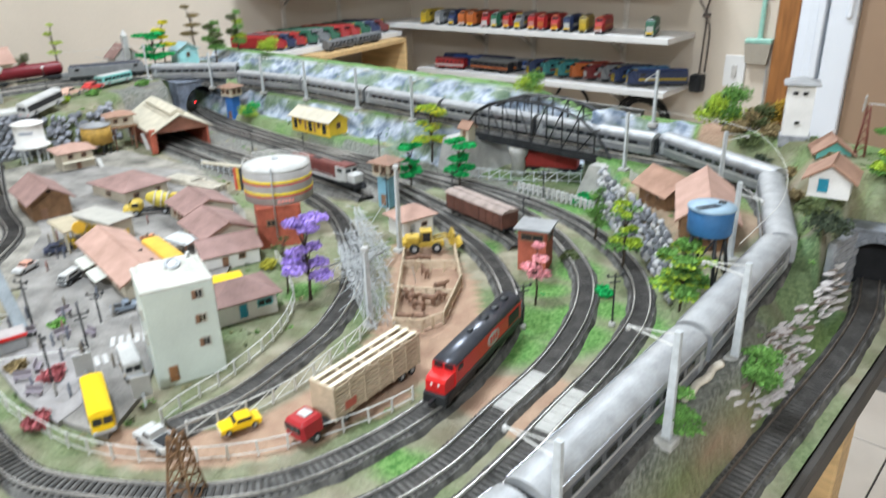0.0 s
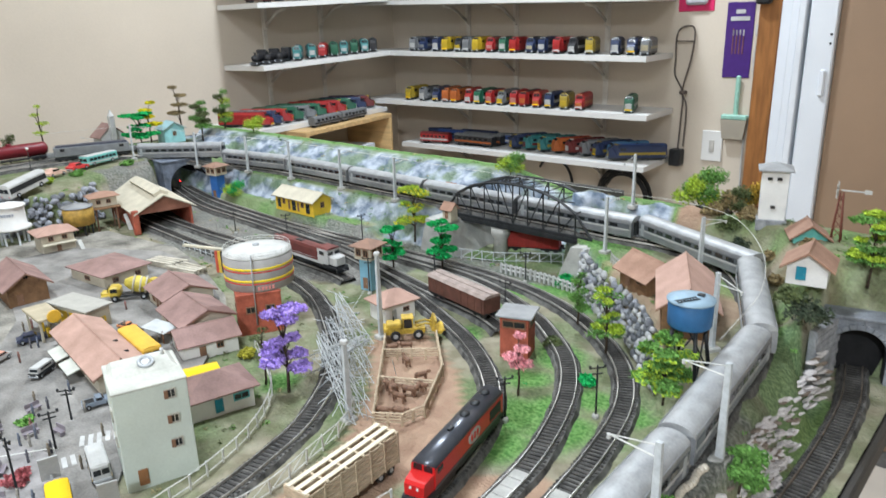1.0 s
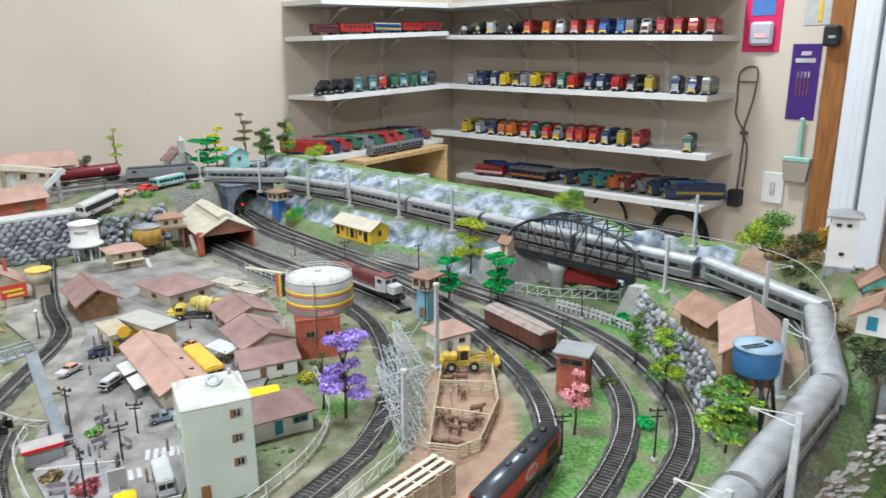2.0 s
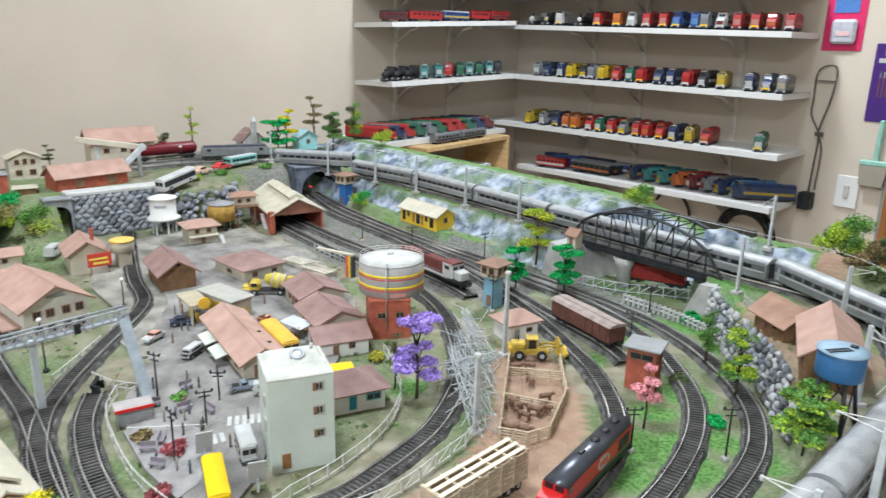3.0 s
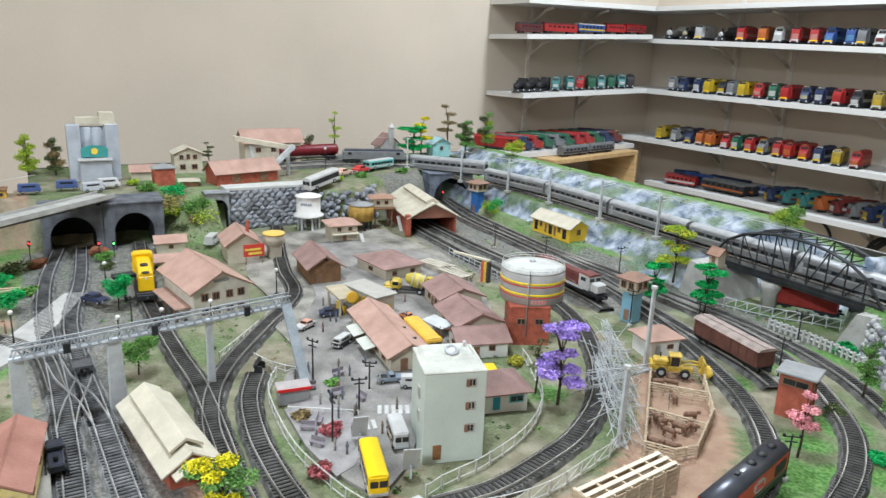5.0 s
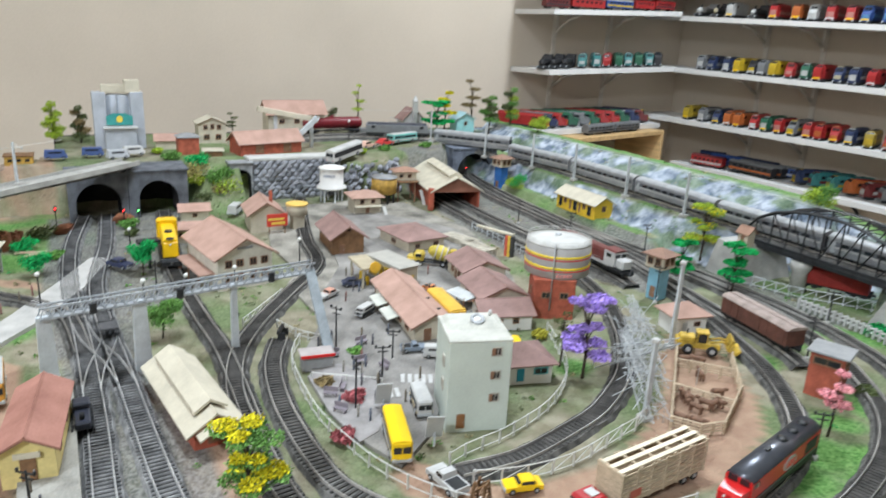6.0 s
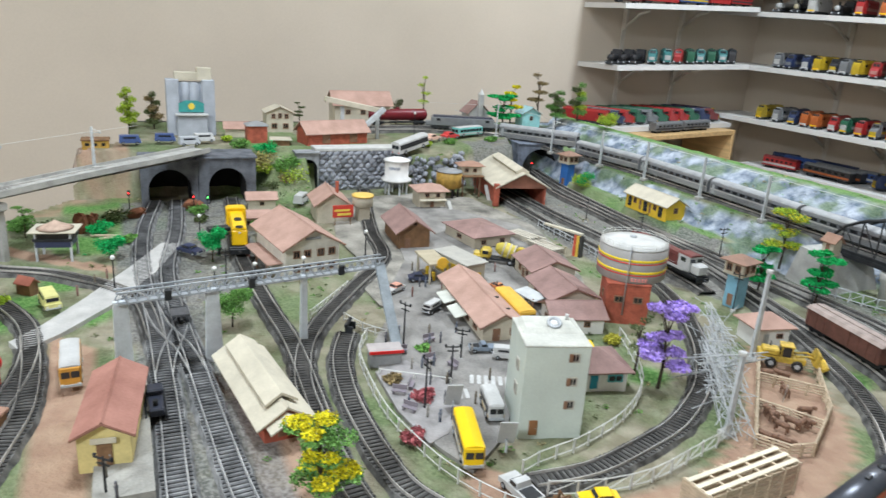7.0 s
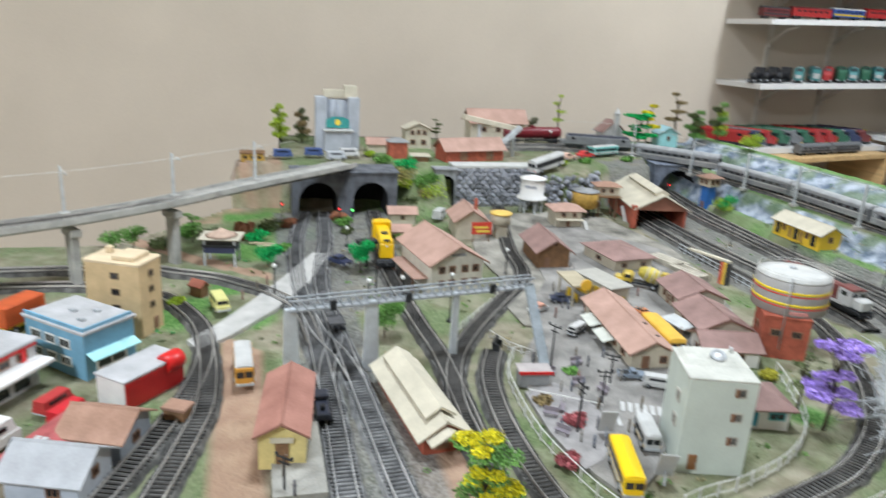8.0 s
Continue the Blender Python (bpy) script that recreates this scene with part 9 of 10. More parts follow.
for x, y, rz in ((-0.25, 0.5, 95), (-0.3, 0.52, 100), (-0.23, 0.52, 10), (-0.28, 0.475, 80), (-0.155, 0.438, 40), (-0.19, 0.44, 60), (-0.2, 0.458, 150)):
    bench(x, y, rz)
ks = thing("kiosk", "grey kiosk with a red-edged white roof", "kiosk", -0.268, 0.45, 0.0025, 82)
part("body", Geo().box(0, 0, -0.004, 0.036, 0.018, 0.02, c=0.0008), GREYROOF, ks)
part("roof", Geo().box(0, -0.001, 0.016, 0.04, 0.024, 0.0025, c=0.0005), mat("kiosk_roof_grey", (0.4, 0.36, 0.35), 0.7, 0.1), ks)
part("roof_edge", Geo().box(0, -0.0132, 0.0155, 0.04, 0.0012, 0.0035, c=0), REDPAINT, ks)
for x, y, rz in ((-0.07, 0.503, 70), (-0.149, 0.483, 75)):
    t = thing("notice_board", "plain white notice board on the pavement", "notice board", x, y, 0.0025, rz, "notice boards")
    part("panel", Geo().box(0, 0, 0, 0.0165, 0.0015, 0.031, c=0.0003, m=pose(0, 0, 0.004, 22, 0, 0)), WHITE, t)
    part("post", Geo().box(0, -0.006, -0.003, 0.002, 0.002, 0.014, c=0), POLEGREY, t)
zc = thing("zebra_crossing", "white zebra crossing stripes on the asphalt", "road marking", -0.19, 0.548, 0.0025, 65, kind="structure")
for k in range(6):
    part("stripe", Geo().box(-0.02 + 0.008 * k, 0, -0.0005, 0.0045, 0.02, 0.0009, c=0), WHITE, zc)
zc = thing("zebra_crossing", "white zebra crossing stripes beside the white bus", "road marking", -0.175, 0.495, 0.0025, 75, kind="structure")
for k in range(5):
    part("stripe", Geo().box(-0.016 + 0.008 * k, 0, -0.0005, 0.0045, 0.02, 0.0009, c=0), WHITE, zc)
bs = thing("buffer_stop", "black wooden buffer stop at the end of the track", "buffer stop", -0.358, 0.433, 0.006, 60)
part("beam", Geo().box(0, 0, 0.006, 0.004, 0.026, 0.005, c=0.0006), BLACKMETAL, bs)
for v in (-0.008, 0.008):
    part("strut", Geo().box(0.003, v, -0.003, 0.01, 0.002, 0.01, c=0.0004), BLACKMETAL, bs)
# lumber stacks and crates
random.seed(31)
for x, y, z, rz in ((-0.66, 0.865, 0.0, 15), (-0.6, 0.87, 0, 10)):
    t = thing("lumber_stack", "stack of pale sawn planks behind the town houses", "lumber stack", x, y, z, rz, "lumber stacks")
    for j in range(4):
        for k in range(4):
            part("plank", Geo().box(0, -0.012 + 0.008 * k, 0.0005 + j * 0.0032, 0.07, 0.006, 0.0024, random.uniform(-3, 3), c=0.0003), mat("pale_plank", (0.5, 0.46, 0.38), 0.7, 0.15), t)
hz = thing("striped_gate", "gate post with red, yellow and black stripes and pale beam", "gate", -0.56, 0.912, 0.0, 20)
for k, c in enumerate(((0.6, 0.1, 0.06), (0.75, 0.5, 0.08), (0.05, 0.05, 0.05))):
    part("stripe", Geo().box(-0.006 + 0.006 * k, 0, -0.003, 0.0055, 0.008, 0.04, c=0.0004), paint(*c), hz)
part("beam", Geo().box(-0.035, 0, 0.038, 0.085, 0.007, 0.004, c=0.0006), CREAM, hz)
# lookout hut on posts near the viaduct
ph = thing("stilt_hut", "thatched hut on a dark raised deck on posts", "hut", -0.745, 0.085, 0.0, 80)
part("deck", Geo().box(0, 0, 0.03, 0.055, 0.045, 0.004, c=0.0006), BLACKMETAL, ph)
part("skirt", Geo().box(0, 0, 0.02, 0.05, 0.04, 0.01, c=0.0006), paint(0.05, 0.06, 0.12), ph)
part("roof", Geo().lathe(0, 0, 0.046, [(0.026, 0), (0.018, 0.003), (0.006, 0.009), (0.001, 0.012)], 14), mat("thatch_pink", (0.5, 0.36, 0.28), 0.8, 0.2), ph)
part("apron", Geo().box(0, 0, 0.043, 0.066, 0.05, 0.002, c=0.0004), CREAM, ph)
for u in (-0.024, 0.024):
    for v in (-0.018, 0.018):
        part("post", Geo().box(u, v, -0.004, 0.003, 0.003, 0.048, c=0), POLEGREY, ph)

# ---- west corner buildings ----
TANROOF = mat("pale_tan_roof", (0.66, 0.53, 0.36), 0.75, 0.08)
# Window frames take a dark brown that imitates shade in the reveals.
t, w, d = house("apartment_block", "tan five-storey apartment block with small dark windows", (-0.484, -0.066), (-0.452, 0.002), 0.046, 0.09, 0.004, mat("tan_plaster", (0.6, 0.44, 0.25), 0.75, 0.08), TANROOF, kind="flat", ov=0.0008, wins=[("f", 0.004, zz, 0.011, 0.0085) for zz in (0.076, 0.055, 0.034, 0.014)] + [("r", 0.0, zz, 0.009, 0.0085) for zz in (0.077, 0.056, 0.035)], doors=[("r", 0.006, 0.009, 0.016, FRAMEBROWN)], cat="apartment block", frame=mat("shadowed_window_reveal", (0.16, 0.11, 0.07), 0.7, 0.2, 90, 0.1))
part("roof_box", Geo().box(0.012, 0, 0.094, 0.03, 0.034, 0.006, c=0.001), TANROOF, t)
part("chimney", Geo().box(-0.022, 0.008, 0.094, 0.008, 0.008, 0.009, c=0.001), TANROOF, t)
SKYBLUE = mat("sky_blue_plaster", (0.17, 0.36, 0.5), 0.6, 0.08)
DULLWHITE = mat("dull_white_roof", (0.45, 0.45, 0.46), 0.7, 0.14, 30, 0.15)
t, w, d = house("supermarket", "pale blue shop building with a white flat roof", (-0.412, -0.116), (-0.347, -0.042), 0.066, 0.05, 0.004, SKYBLUE, DULLWHITE, kind="flat", ov=0.0025, wins=[("f", u, zz, 0.018, 0.012) for u in (-0.03, -0.006, 0.018) for zz in (0.034, 0.013)] + [("r", 0.0, 0.012, 0.04, 0.016)], frame=FRAMEWHITE, cat="shop")
part("parapet", Geo().box(0, -d / 2 + 0.001, 0.054, w, 0.002, 0.004, c=0).box(w / 2 - 0.001, 0, 0.054, 0.002, d - 0.004, 0.004, c=0), SKYBLUE, t, "pale blue parapet")
part("awning", Geo().box(0, 0, 0, 0.014, 0.062, 0.002, c=0.0004, m=pose(w / 2 + 0.006, 0, 0.024, 0, 24, 0)), paint(0.35, 0.66, 0.68), t, "pale teal awning")
for u, v in ((-0.01, 0.0), (0.012, 0.014), (0.02, -0.012)):
    part("roof_vent", Geo().box(u, v, 0.054, 0.009, 0.005, 0.0035, c=0.0005), GREYMETAL, t)
t, w, d = house("fire_station", "red and white fire station with a long white canopy", (-0.24, -0.152), (-0.352, -0.09), 0.08, 0.046, 0.004, mat("fire_station_white", (0.52, 0.5, 0.49), 0.6, 0.06), DULLWHITE, kind="flat", ov=0.003, cat="fire station", wins=[("f", u, 0.036, 0.014, 0.009) for u in (-0.045, -0.022, 0.0, 0.022, 0.045)])
part("red_band", Geo().box(0, -d / 2 - 0.0008, 0.042, w, 0.0016, 0.006, c=0).box(0.046, -d / 2 - 0.001, 0.026, 0.006, 0.002, 0.02, c=0).box(-0.01, -d / 2 - 0.001, 0.026, 0.006, 0.002, 0.02, c=0), REDPAINT, t)
part("canopy", Geo().box(0, -d / 2 - 0.011, 0.025, w + 0.004, 0.022, 0.004, c=0.0006), WALLWHITE, t, "long white canopy slab")
part("roof_sign", Geo().box(0.0, 0.014, 0.05, 0.07, 0.02, 0.014, 0, c=0.0005), REDPAINT, t, "red roof sign")
for u in (-0.04, -0.013, 0.014, 0.041):
    add_door(t, "f", w, d, u, 0.02, 0.022, DARKGLASS)
t, w, d = house("truck_depot", "red-walled shed with a white flat roof beside the curve", (-0.298, -0.022), (-0.272, 0.009), 0.078, 0.028, 0.003, WALLWHITE, DULLWHITE, kind="flat", ov=0.0015, cat="shed")
part("red_wall", Geo().box(w / 2 + 0.001, 0, -0.002, 0.002, d - 0.002, 0.029, c=0), mat("depot_red", (0.45, 0.02, 0.02), 0.4, 0.08), t, "glossy red side wall")
part("red_drum", Geo().lathe(0, 0, 0, [(0.01, -0.012), (0.011, -0.01), (0.011, 0.01), (0.01, 0.012)], 18, pose(w / 2 - 0.004, d / 2 - 0.012, 0.026, 90, 0, 0)), REDPAINT, t, "round red tank end")
house("chalet", "grey-walled house with a striped terracotta roof", (-0.196, -0.032), (-0.176, 0.02), 0.052, 0.024, 0.014, mat("blue_grey_wall", (0.3, 0.34, 0.4), 0.7, 0.1), ORANGEROOF, ridge="x", ov=0.006, wins=[("f", 0.0, 0.012, 0.012, 0.01), ("r", 0.0, 0.012, 0.012, 0.01)])
house("chalet", "pale grey corner house with a broad pale gable roof", (-0.138, -0.062), (-0.117, -0.002), 0.05, 0.024, 0.016, mat("pale_grey_wall", (0.5, 0.54, 0.6), 0.7, 0.08), mat("pale_grey_roof", (0.38, 0.39, 0.41), 0.75, 0.1, 45, 0.12), ridge="x", ov=0.006, wins=[("r", 0.0, 0.018, 0.01, 0.01), ("f", 0.01, 0.012, 0.012, 0.01)])
house("chalet", "low house with a dark brown roof in the corner", (-0.075, -0.1), (-0.06, -0.035), 0.045, 0.016, 0.014, MATS["pale_grey_wall"], mat("brown_roof_sheet", (0.24, 0.19, 0.16), 0.75, 0.15), ridge="x", ov=0.006)
t, w, d = house("garage", "long low garage with a faded red roof", (-0.17, -0.075), (-0.152, -0.04), 0.085, 0.018, 0.006, mat("garage_red", (0.4, 0.05, 0.05), 0.6, 0.12), mat("faded_red_sheet", (0.42, 0.1, 0.1), 0.7, 0.15, 45, 0.15), ridge="y", ov=0.003, cat="garage")
part("skylight", Geo().box(0.0, -0.02, 0.0245, 0.012, 0.016, 0.002, c=0), WHITE, t, "white roof patch")
for x, y, rz, c in ((-0.262, -0.042, 150, (0.55, 0.02, 0.03)), (-0.285, -0.06, 150, (0.45, 0.04, 0.04)), (-0.24, -0.028, 150, (0.6, 0.03, 0.03)), (-0.21, -0.1, 150, (0.7, 0.68, 0.66))):
    car("red fire service van" if c[1] < 0.1 else "white van beside the fire station", x, y, rz, paint(*c), "van", 0.038 if c[1] < 0.1 else 0.06, 0.001, name="fire_van" if c[1] < 0.1 else "van", group="fire vans")
ct = thing("container_truck", "orange container on a yellow flat trailer", "truck", -0.5, -0.15, 0.001, 150)
part("container", Geo().box(0, 0, 0.012, 0.062, 0.028, 0.026, c=0.0008), mat("container_orange", (0.55, 0.1, 0.03), 0.5, 0.12), ct)
for k in range(9):
    part("rib", Geo().box(-0.028 + 0.007 * k, 0, 0.0125, 0.002, 0.0292, 0.025, c=0), MATS["container_orange"], ct)
part("trailer", Geo().box(0.004, 0, 0.007, 0.075, 0.024, 0.004, c=0.0006), YELLOWALL, ct)
wheels(ct, 0.07, 0.026, 0.005, (-0.4, -0.25, 0.4))
t = thing("workers_hut", "ochre and brown trackside van body above the rock face", "hut", -1.177, 0.135, 0.086, 88)
part("body", Geo().box(0, 0, 0, 0.05, 0.03, 0.018, c=0.001), mat("ochre_van_body", (0.5, 0.3, 0.06), 0.6, 0.15), t)
part("roof", Geo().box(0, 0, 0.018, 0.054, 0.034, 0.004, c=0.001), BROWNWOOD, t)
for u in (-0.015, 0.0, 0.015):
    part("window", Geo().box(u, -0.0152, 0.008, 0.008, 0.0008, 0.006, c=0), DARKGLASS, t)
part("rock_base", Geo().add([(a * (0.042 - 0.004 * k), b * (0.028 - 0.003 * k), -0.045 + 0.015 * k) for k in range(4) for a, b in ((-1, -1), (0.2, -1.2), (1, -0.8), (1.1, 0.3), (0.9, 1), (-0.2, 1.1), (-1, 0.9), (-1.15, 0))], [tuple(range(8))[::-1], tuple(range(24, 32))] + [(8 * k + i, 8 * k + (i + 1) % 8, 8 * k + 8 + (i + 1) % 8, 8 * k + 8 + i) for k in range(3) for i in range(8)]), mat("pinkish_rock_face", (0.42, 0.33, 0.27), 0.9, 0.3, 60, 0.6), t, "pinkish rock foot")
house("garden_shed", "small brown plank shed on the grass island", (-0.6, 0.045), (-0.585, 0.062), 0.014, 0.012, 0.006, BROWNWOOD, REDROOF, ov=0.002, cat="shed")
house("garden_shed", "ochre stall beside the red-walled shed", (-0.245, 0.048), (-0.235, 0.068), 0.016, 0.012, 0.004, BROWNWOOD, ORANGEROOF, kind="flat", ov=0.002, cat="stall")

# rust-red rocks and a plank beside the viaduct, black canopy in the yard
random.seed(17)
for k, (x, y, q) in enumerate(((-0.875, 0.11, 0.018), (-0.89, 0.125, 0.014), (-0.865, 0.085, 0.012), (-0.95, 0.2, 0.014), (-1.0, 0.3, 0.013), (-0.99, 0.315, 0.011), (-0.93, 0.13, 0.012))):
    st = STONES[k]
    solid("rock", Geo().add(st.v, st.f), mat("rust_red_rock", (0.26, 0.1, 0.05), 0.85, 0.3, 60, 0.5), "rust-red rock at the foot of the viaduct", "rock", group="red rocks", m=pose(x, y, q * 0.5, 20 * k, 10 * k, 50 * k) @ Matrix.Diagonal((q, q * 0.8, q * 1.3, 1)))
for x, y, rz in ((-0.83, 0.15, 65), (-0.815, 0.165, 75)):
    solid("plank", Geo().box(0, 0, 0, 0.05, 0.004, 0.003, c=0.0005), LIGHTWOOD, "pale plank lying beside the yard tracks", "plank", group="loose planks", m=pose(x, y, 0.002, 0, -4, rz))
bc = thing("board_canopy", "black board canopy on a single post in the yard", "canopy", -0.7, 0.318, 0.0, 10)
part("board", Geo().box(0, 0, 0.04, 0.016, 0.034, 0.007, c=0.0008), BLACKMETAL, bc)
part("post", Geo().box(0, 0, -0.004, 0.004, 0.004, 0.045, c=0.0005), BLACKMETAL, bc)
rp = thing("rope", "pale twisted rope lying on the slab beside the track", "rope", 0.338, 0.75, 0.0)
for k in range(14):
    part("strand", Geo().ball(0, 0, 0, 0.0032, 5), mat("pale_rope", (0.55, 0.5, 0.42), 0.8, 0.15, 200, 0.2), rp).matrix_basis = pose(0.001 * math.sin(k), -0.03 + 0.0045 * k, 0.0125 + height(0.338, 0.75), 0, 0, 25) @ Matrix.Diagonal((1, 1.3, 0.9, 1))

# concrete crossing panels between the rails at the dirt road
cp = thing("crossing_panels", "pale concrete level crossing panels between the rails", "level crossing", kind="structure")
for nm, cx, cy in (("T2", 0.178, 0.735), ("T3", 0.226, 0.735)):
    s0_ = find_s(nm, cx, cy)
    for k in range(5):
        p, a = along(CARRY[nm], s0_ + 0.014 * (k - 2))
        part("panel", Geo().box(p.x, p.y, p.z + 0.0012, 0.0132, 0.0145, 0.0028, a, c=0.0003), CONCRETE, cp)

# ---- loose turf over the open ground ----
NEAR = set()
for nm, line in CARRY.items():
    for p in line:
        for dx in range(-2, 3):
            for dy in range(-2, 3):
                NEAR.add((int(p.x / 0.012) + dx, int(p.y / 0.012) + dy))
random.seed(90)
TURF = {"olive": (LEAF_OLIVE, []), "green": (LEAF_GREEN, []), "straw": (leaf_mat("leaf_straw", (0.3, 0.25, 0.13), (0.42, 0.36, 0.2)), []), "vivid": (LEAF_VIVID, [])}
PAVED = [LOT] + [ROADS[k] for k in ("town", "dirt", "crossing", "left")] + [[(-0.4, 0.07), (-0.63, 0.24), (-0.78, 0.28), (-0.78, 0.22), (-0.43, 0.05)], [(-0.07, 0.14), (-0.07, 0.2), (-0.33, 0.2), (-0.33, 0.14)]]
for k in range(5200):
    x, y = random.uniform(-1.1, 0.39), random.uniform(-0.2, 1.45)
    if (int(x / 0.012), int(y / 0.012)) in NEAR or any(inside(x, y, q) for q in PAVED):
        continue
    n1 = noise.noise(Vector((x * 11, y * 11, 5)))
    if n1 < -0.08 or (y < 0.2 and x < -0.8 - max(0.0, y + 0.1) * 0.9):
        continue
    lush = min(math.hypot(x - a, y - b) - r for a, b, r in LUSH) < 0
    kind = "vivid" if lush and random.random() < 0.3 else random.choice(("olive", "green", "green", "straw"))
    r = random.uniform(0.0025, 0.0065)
    TURF[kind][1].append((x, y, height(x, y) - 0.001, r, r * 0.45))
for kind, (m, pads) in TURF.items():
    tagged(new("turf", leaves(pads, len(pads) * 16, 0.0014, 7).mesh("turf", m)), "%s scenic turf tufts on the layout ground" % kind, "turf", kind="stuff")

# ---- model trains on the shelves ----
def shelf_loco(x, y, z, rz, body, front, roof, L=0.17, W=0.036, H=0.058, name="model_locomotive", label="", style=0):
    """A display locomotive with its cab end towards -y: 0 slant cab, 1 bulldog nose, 2 steam engine."""
    t = thing(name, label, "model locomotive", x, y, z, rz, "display models")
    part("frame", Geo().box(0, 0, 0.005, W * 0.94, L * 0.98, 0.006, c=0.0006), BLACKMETAL, t)
    for v in (-1, 1):
        part("bogie", Geo().box(0, v * L * 0.3, 0.0, W * 0.8, L * 0.26, 0.007, c=0.001), BLACKMETAL, t)
        part("buffer", Geo().lathe(0, 0, 0, [(0.002, 0), (0.002, 0.005), (0.0032, 0.006)], 8, pose(v * W * 0.32, -L * 0.49, 0.008, 90, 0, 0)), GREYMETAL, t)
    if style == 2:
        part("boiler", Geo().lathe(0, 0, 0, [(W * 0.3, -L * 0.46), (W * 0.34, -L * 0.42), (W * 0.34, L * 0.3)], 16, pose(0, 0, 0.011 + W * 0.36, -90, 0, 0)), body, t)
        part("smokebox_door", Geo().lathe(0, 0, 0, [(W * 0.27, 0), (W * 0.2, 0.003), (W * 0.05, 0.004)], 16, pose(0, -L * 0.46, 0.011 + W * 0.36, 90, 0, 0)), front, t)
        part("chimney", Geo().lathe(0, -L * 0.34, 0.011 + W * 0.64, [(0.004, 0), (0.0035, 0.009), (0.005, 0.012)], 12), BLACKMETAL, t)
        part("dome", Geo().lathe(0, -L * 0.02, 0.011 + W * 0.64, [(0.005, 0), (0.005, 0.005), (0.001, 0.009)], 12), body, t)
        part("cab", Geo().box(0, L * 0.37, 0.011, W * 0.95, L * 0.22, H * 0.74, c=0.002), body, t)
        part("pilot", Geo().prism([(-L * 0.53, 0.002), (-L * 0.46, 0.002), (-L * 0.46, 0.013)], -W * 0.4, W * 0.4, "x"), BLACKMETAL, t)
        return t
    top, sh = 0.011 + H * 0.76, 0.011 + H * 0.62
    part("body", Geo().prism([(-W * 0.47, 0.011), (W * 0.47, 0.011), (W * 0.47, sh), (W * 0.3, top), (-W * 0.3, top), (-W * 0.47, sh)], -L * 0.34, L * 0.5, "y"), body, t)
    for v in (-1, 1):
        part("side_band", Geo().box(v * W * 0.472, L * 0.08, 0.02, 0.001, L * 0.8, H * 0.16, c=0), front, t)
        part("side_window", Geo().box(v * W * 0.474, -L * 0.25, sh - H * 0.2, 0.001, L * 0.09, H * 0.15, c=0), DARKGLASS, t)
    # front end: side outline with the width drawn in towards the tip
    tip, mid = (0.46, 0.4) if style else (0.7, 0.6)
    rows = [(-L * 0.34, 0.011, 1.0), (-L * 0.5, 0.008, 0.78), (-L * 0.5, 0.011 + H * tip * 0.62, 0.74), (-L * (0.47 if style else 0.485), 0.011 + H * mid, 0.72), (-L * (0.405 if style else 0.45), 0.011 + H * (mid + 0.04), 0.8), (-L * (0.37 if style else 0.41), top - H * 0.02, 0.62), (-L * 0.34, top, 0.64)]
    n = len(rows)
    vs = [(s * W * 0.49 * w, u, zz) for s in (-1, 1) for u, zz, w in rows]
    part("nose", Geo().add(vs, [tuple(range(n)), tuple(range(n, 2 * n))[::-1]] + [(i, (i + 1) % n, n + (i + 1) % n, n + i) for i in range(n)]), body, t)
    part("nose_panel", Geo().box(0, -L * 0.5008, 0.0155, W * 0.6, 0.0016, H * tip * 0.44, c=0.0004), front, t)
    part("cab_brow", Geo().box(0, -L * 0.36, top - 0.001, W * 0.56, L * 0.06, 0.0024, c=0.0006), front, t)
    a, b = Vector(rows[4][:2]), Vector(rows[5][:2])
    slant = math.degrees(math.atan2(b.x - a.x, b.y - a.y))
    for v in (-1, 1):
        part("windscreen", Geo().box(0, -0.0003, -H * 0.07, W * 0.27, 0.0012, H * 0.14, c=0, m=pose(v * W * 0.155, (a.x + b.x) / 2 - 0.0003, (a.y + b.y) / 2, -slant, 0, 0)), DARKGLASS, t)
        part("headlight", Geo().box(v * W * 0.22, -L * 0.5005, 0.011 + H * tip * 0.34, W * 0.1, 0.001, 0.003, c=0), LAMPGLOBE, t)
    part("front_stripe", Geo().box(0, -L * 0.5005, 0.0105, W * 0.68, 0.001, 0.0045, c=0), (WHITE, YELLOWPAINT, body)[int(abs(x) * 1000) % 3], t)
    part("roof", Geo().prism([(-W * 0.24, top), (W * 0.24, top), (W * 0.17, top + 0.002), (-W * 0.17, top + 0.002)], -L * 0.3, L * 0.47, "y"), roof, t)
    for u in (0.0, 0.25):
        part("roof_fan", Geo().lathe(0, L * u, top + 0.0018, [(W * 0.15, 0), (W * 0.14, 0.0015), (0.001, 0.002)], 10), BLACKMETAL, t)
    return t


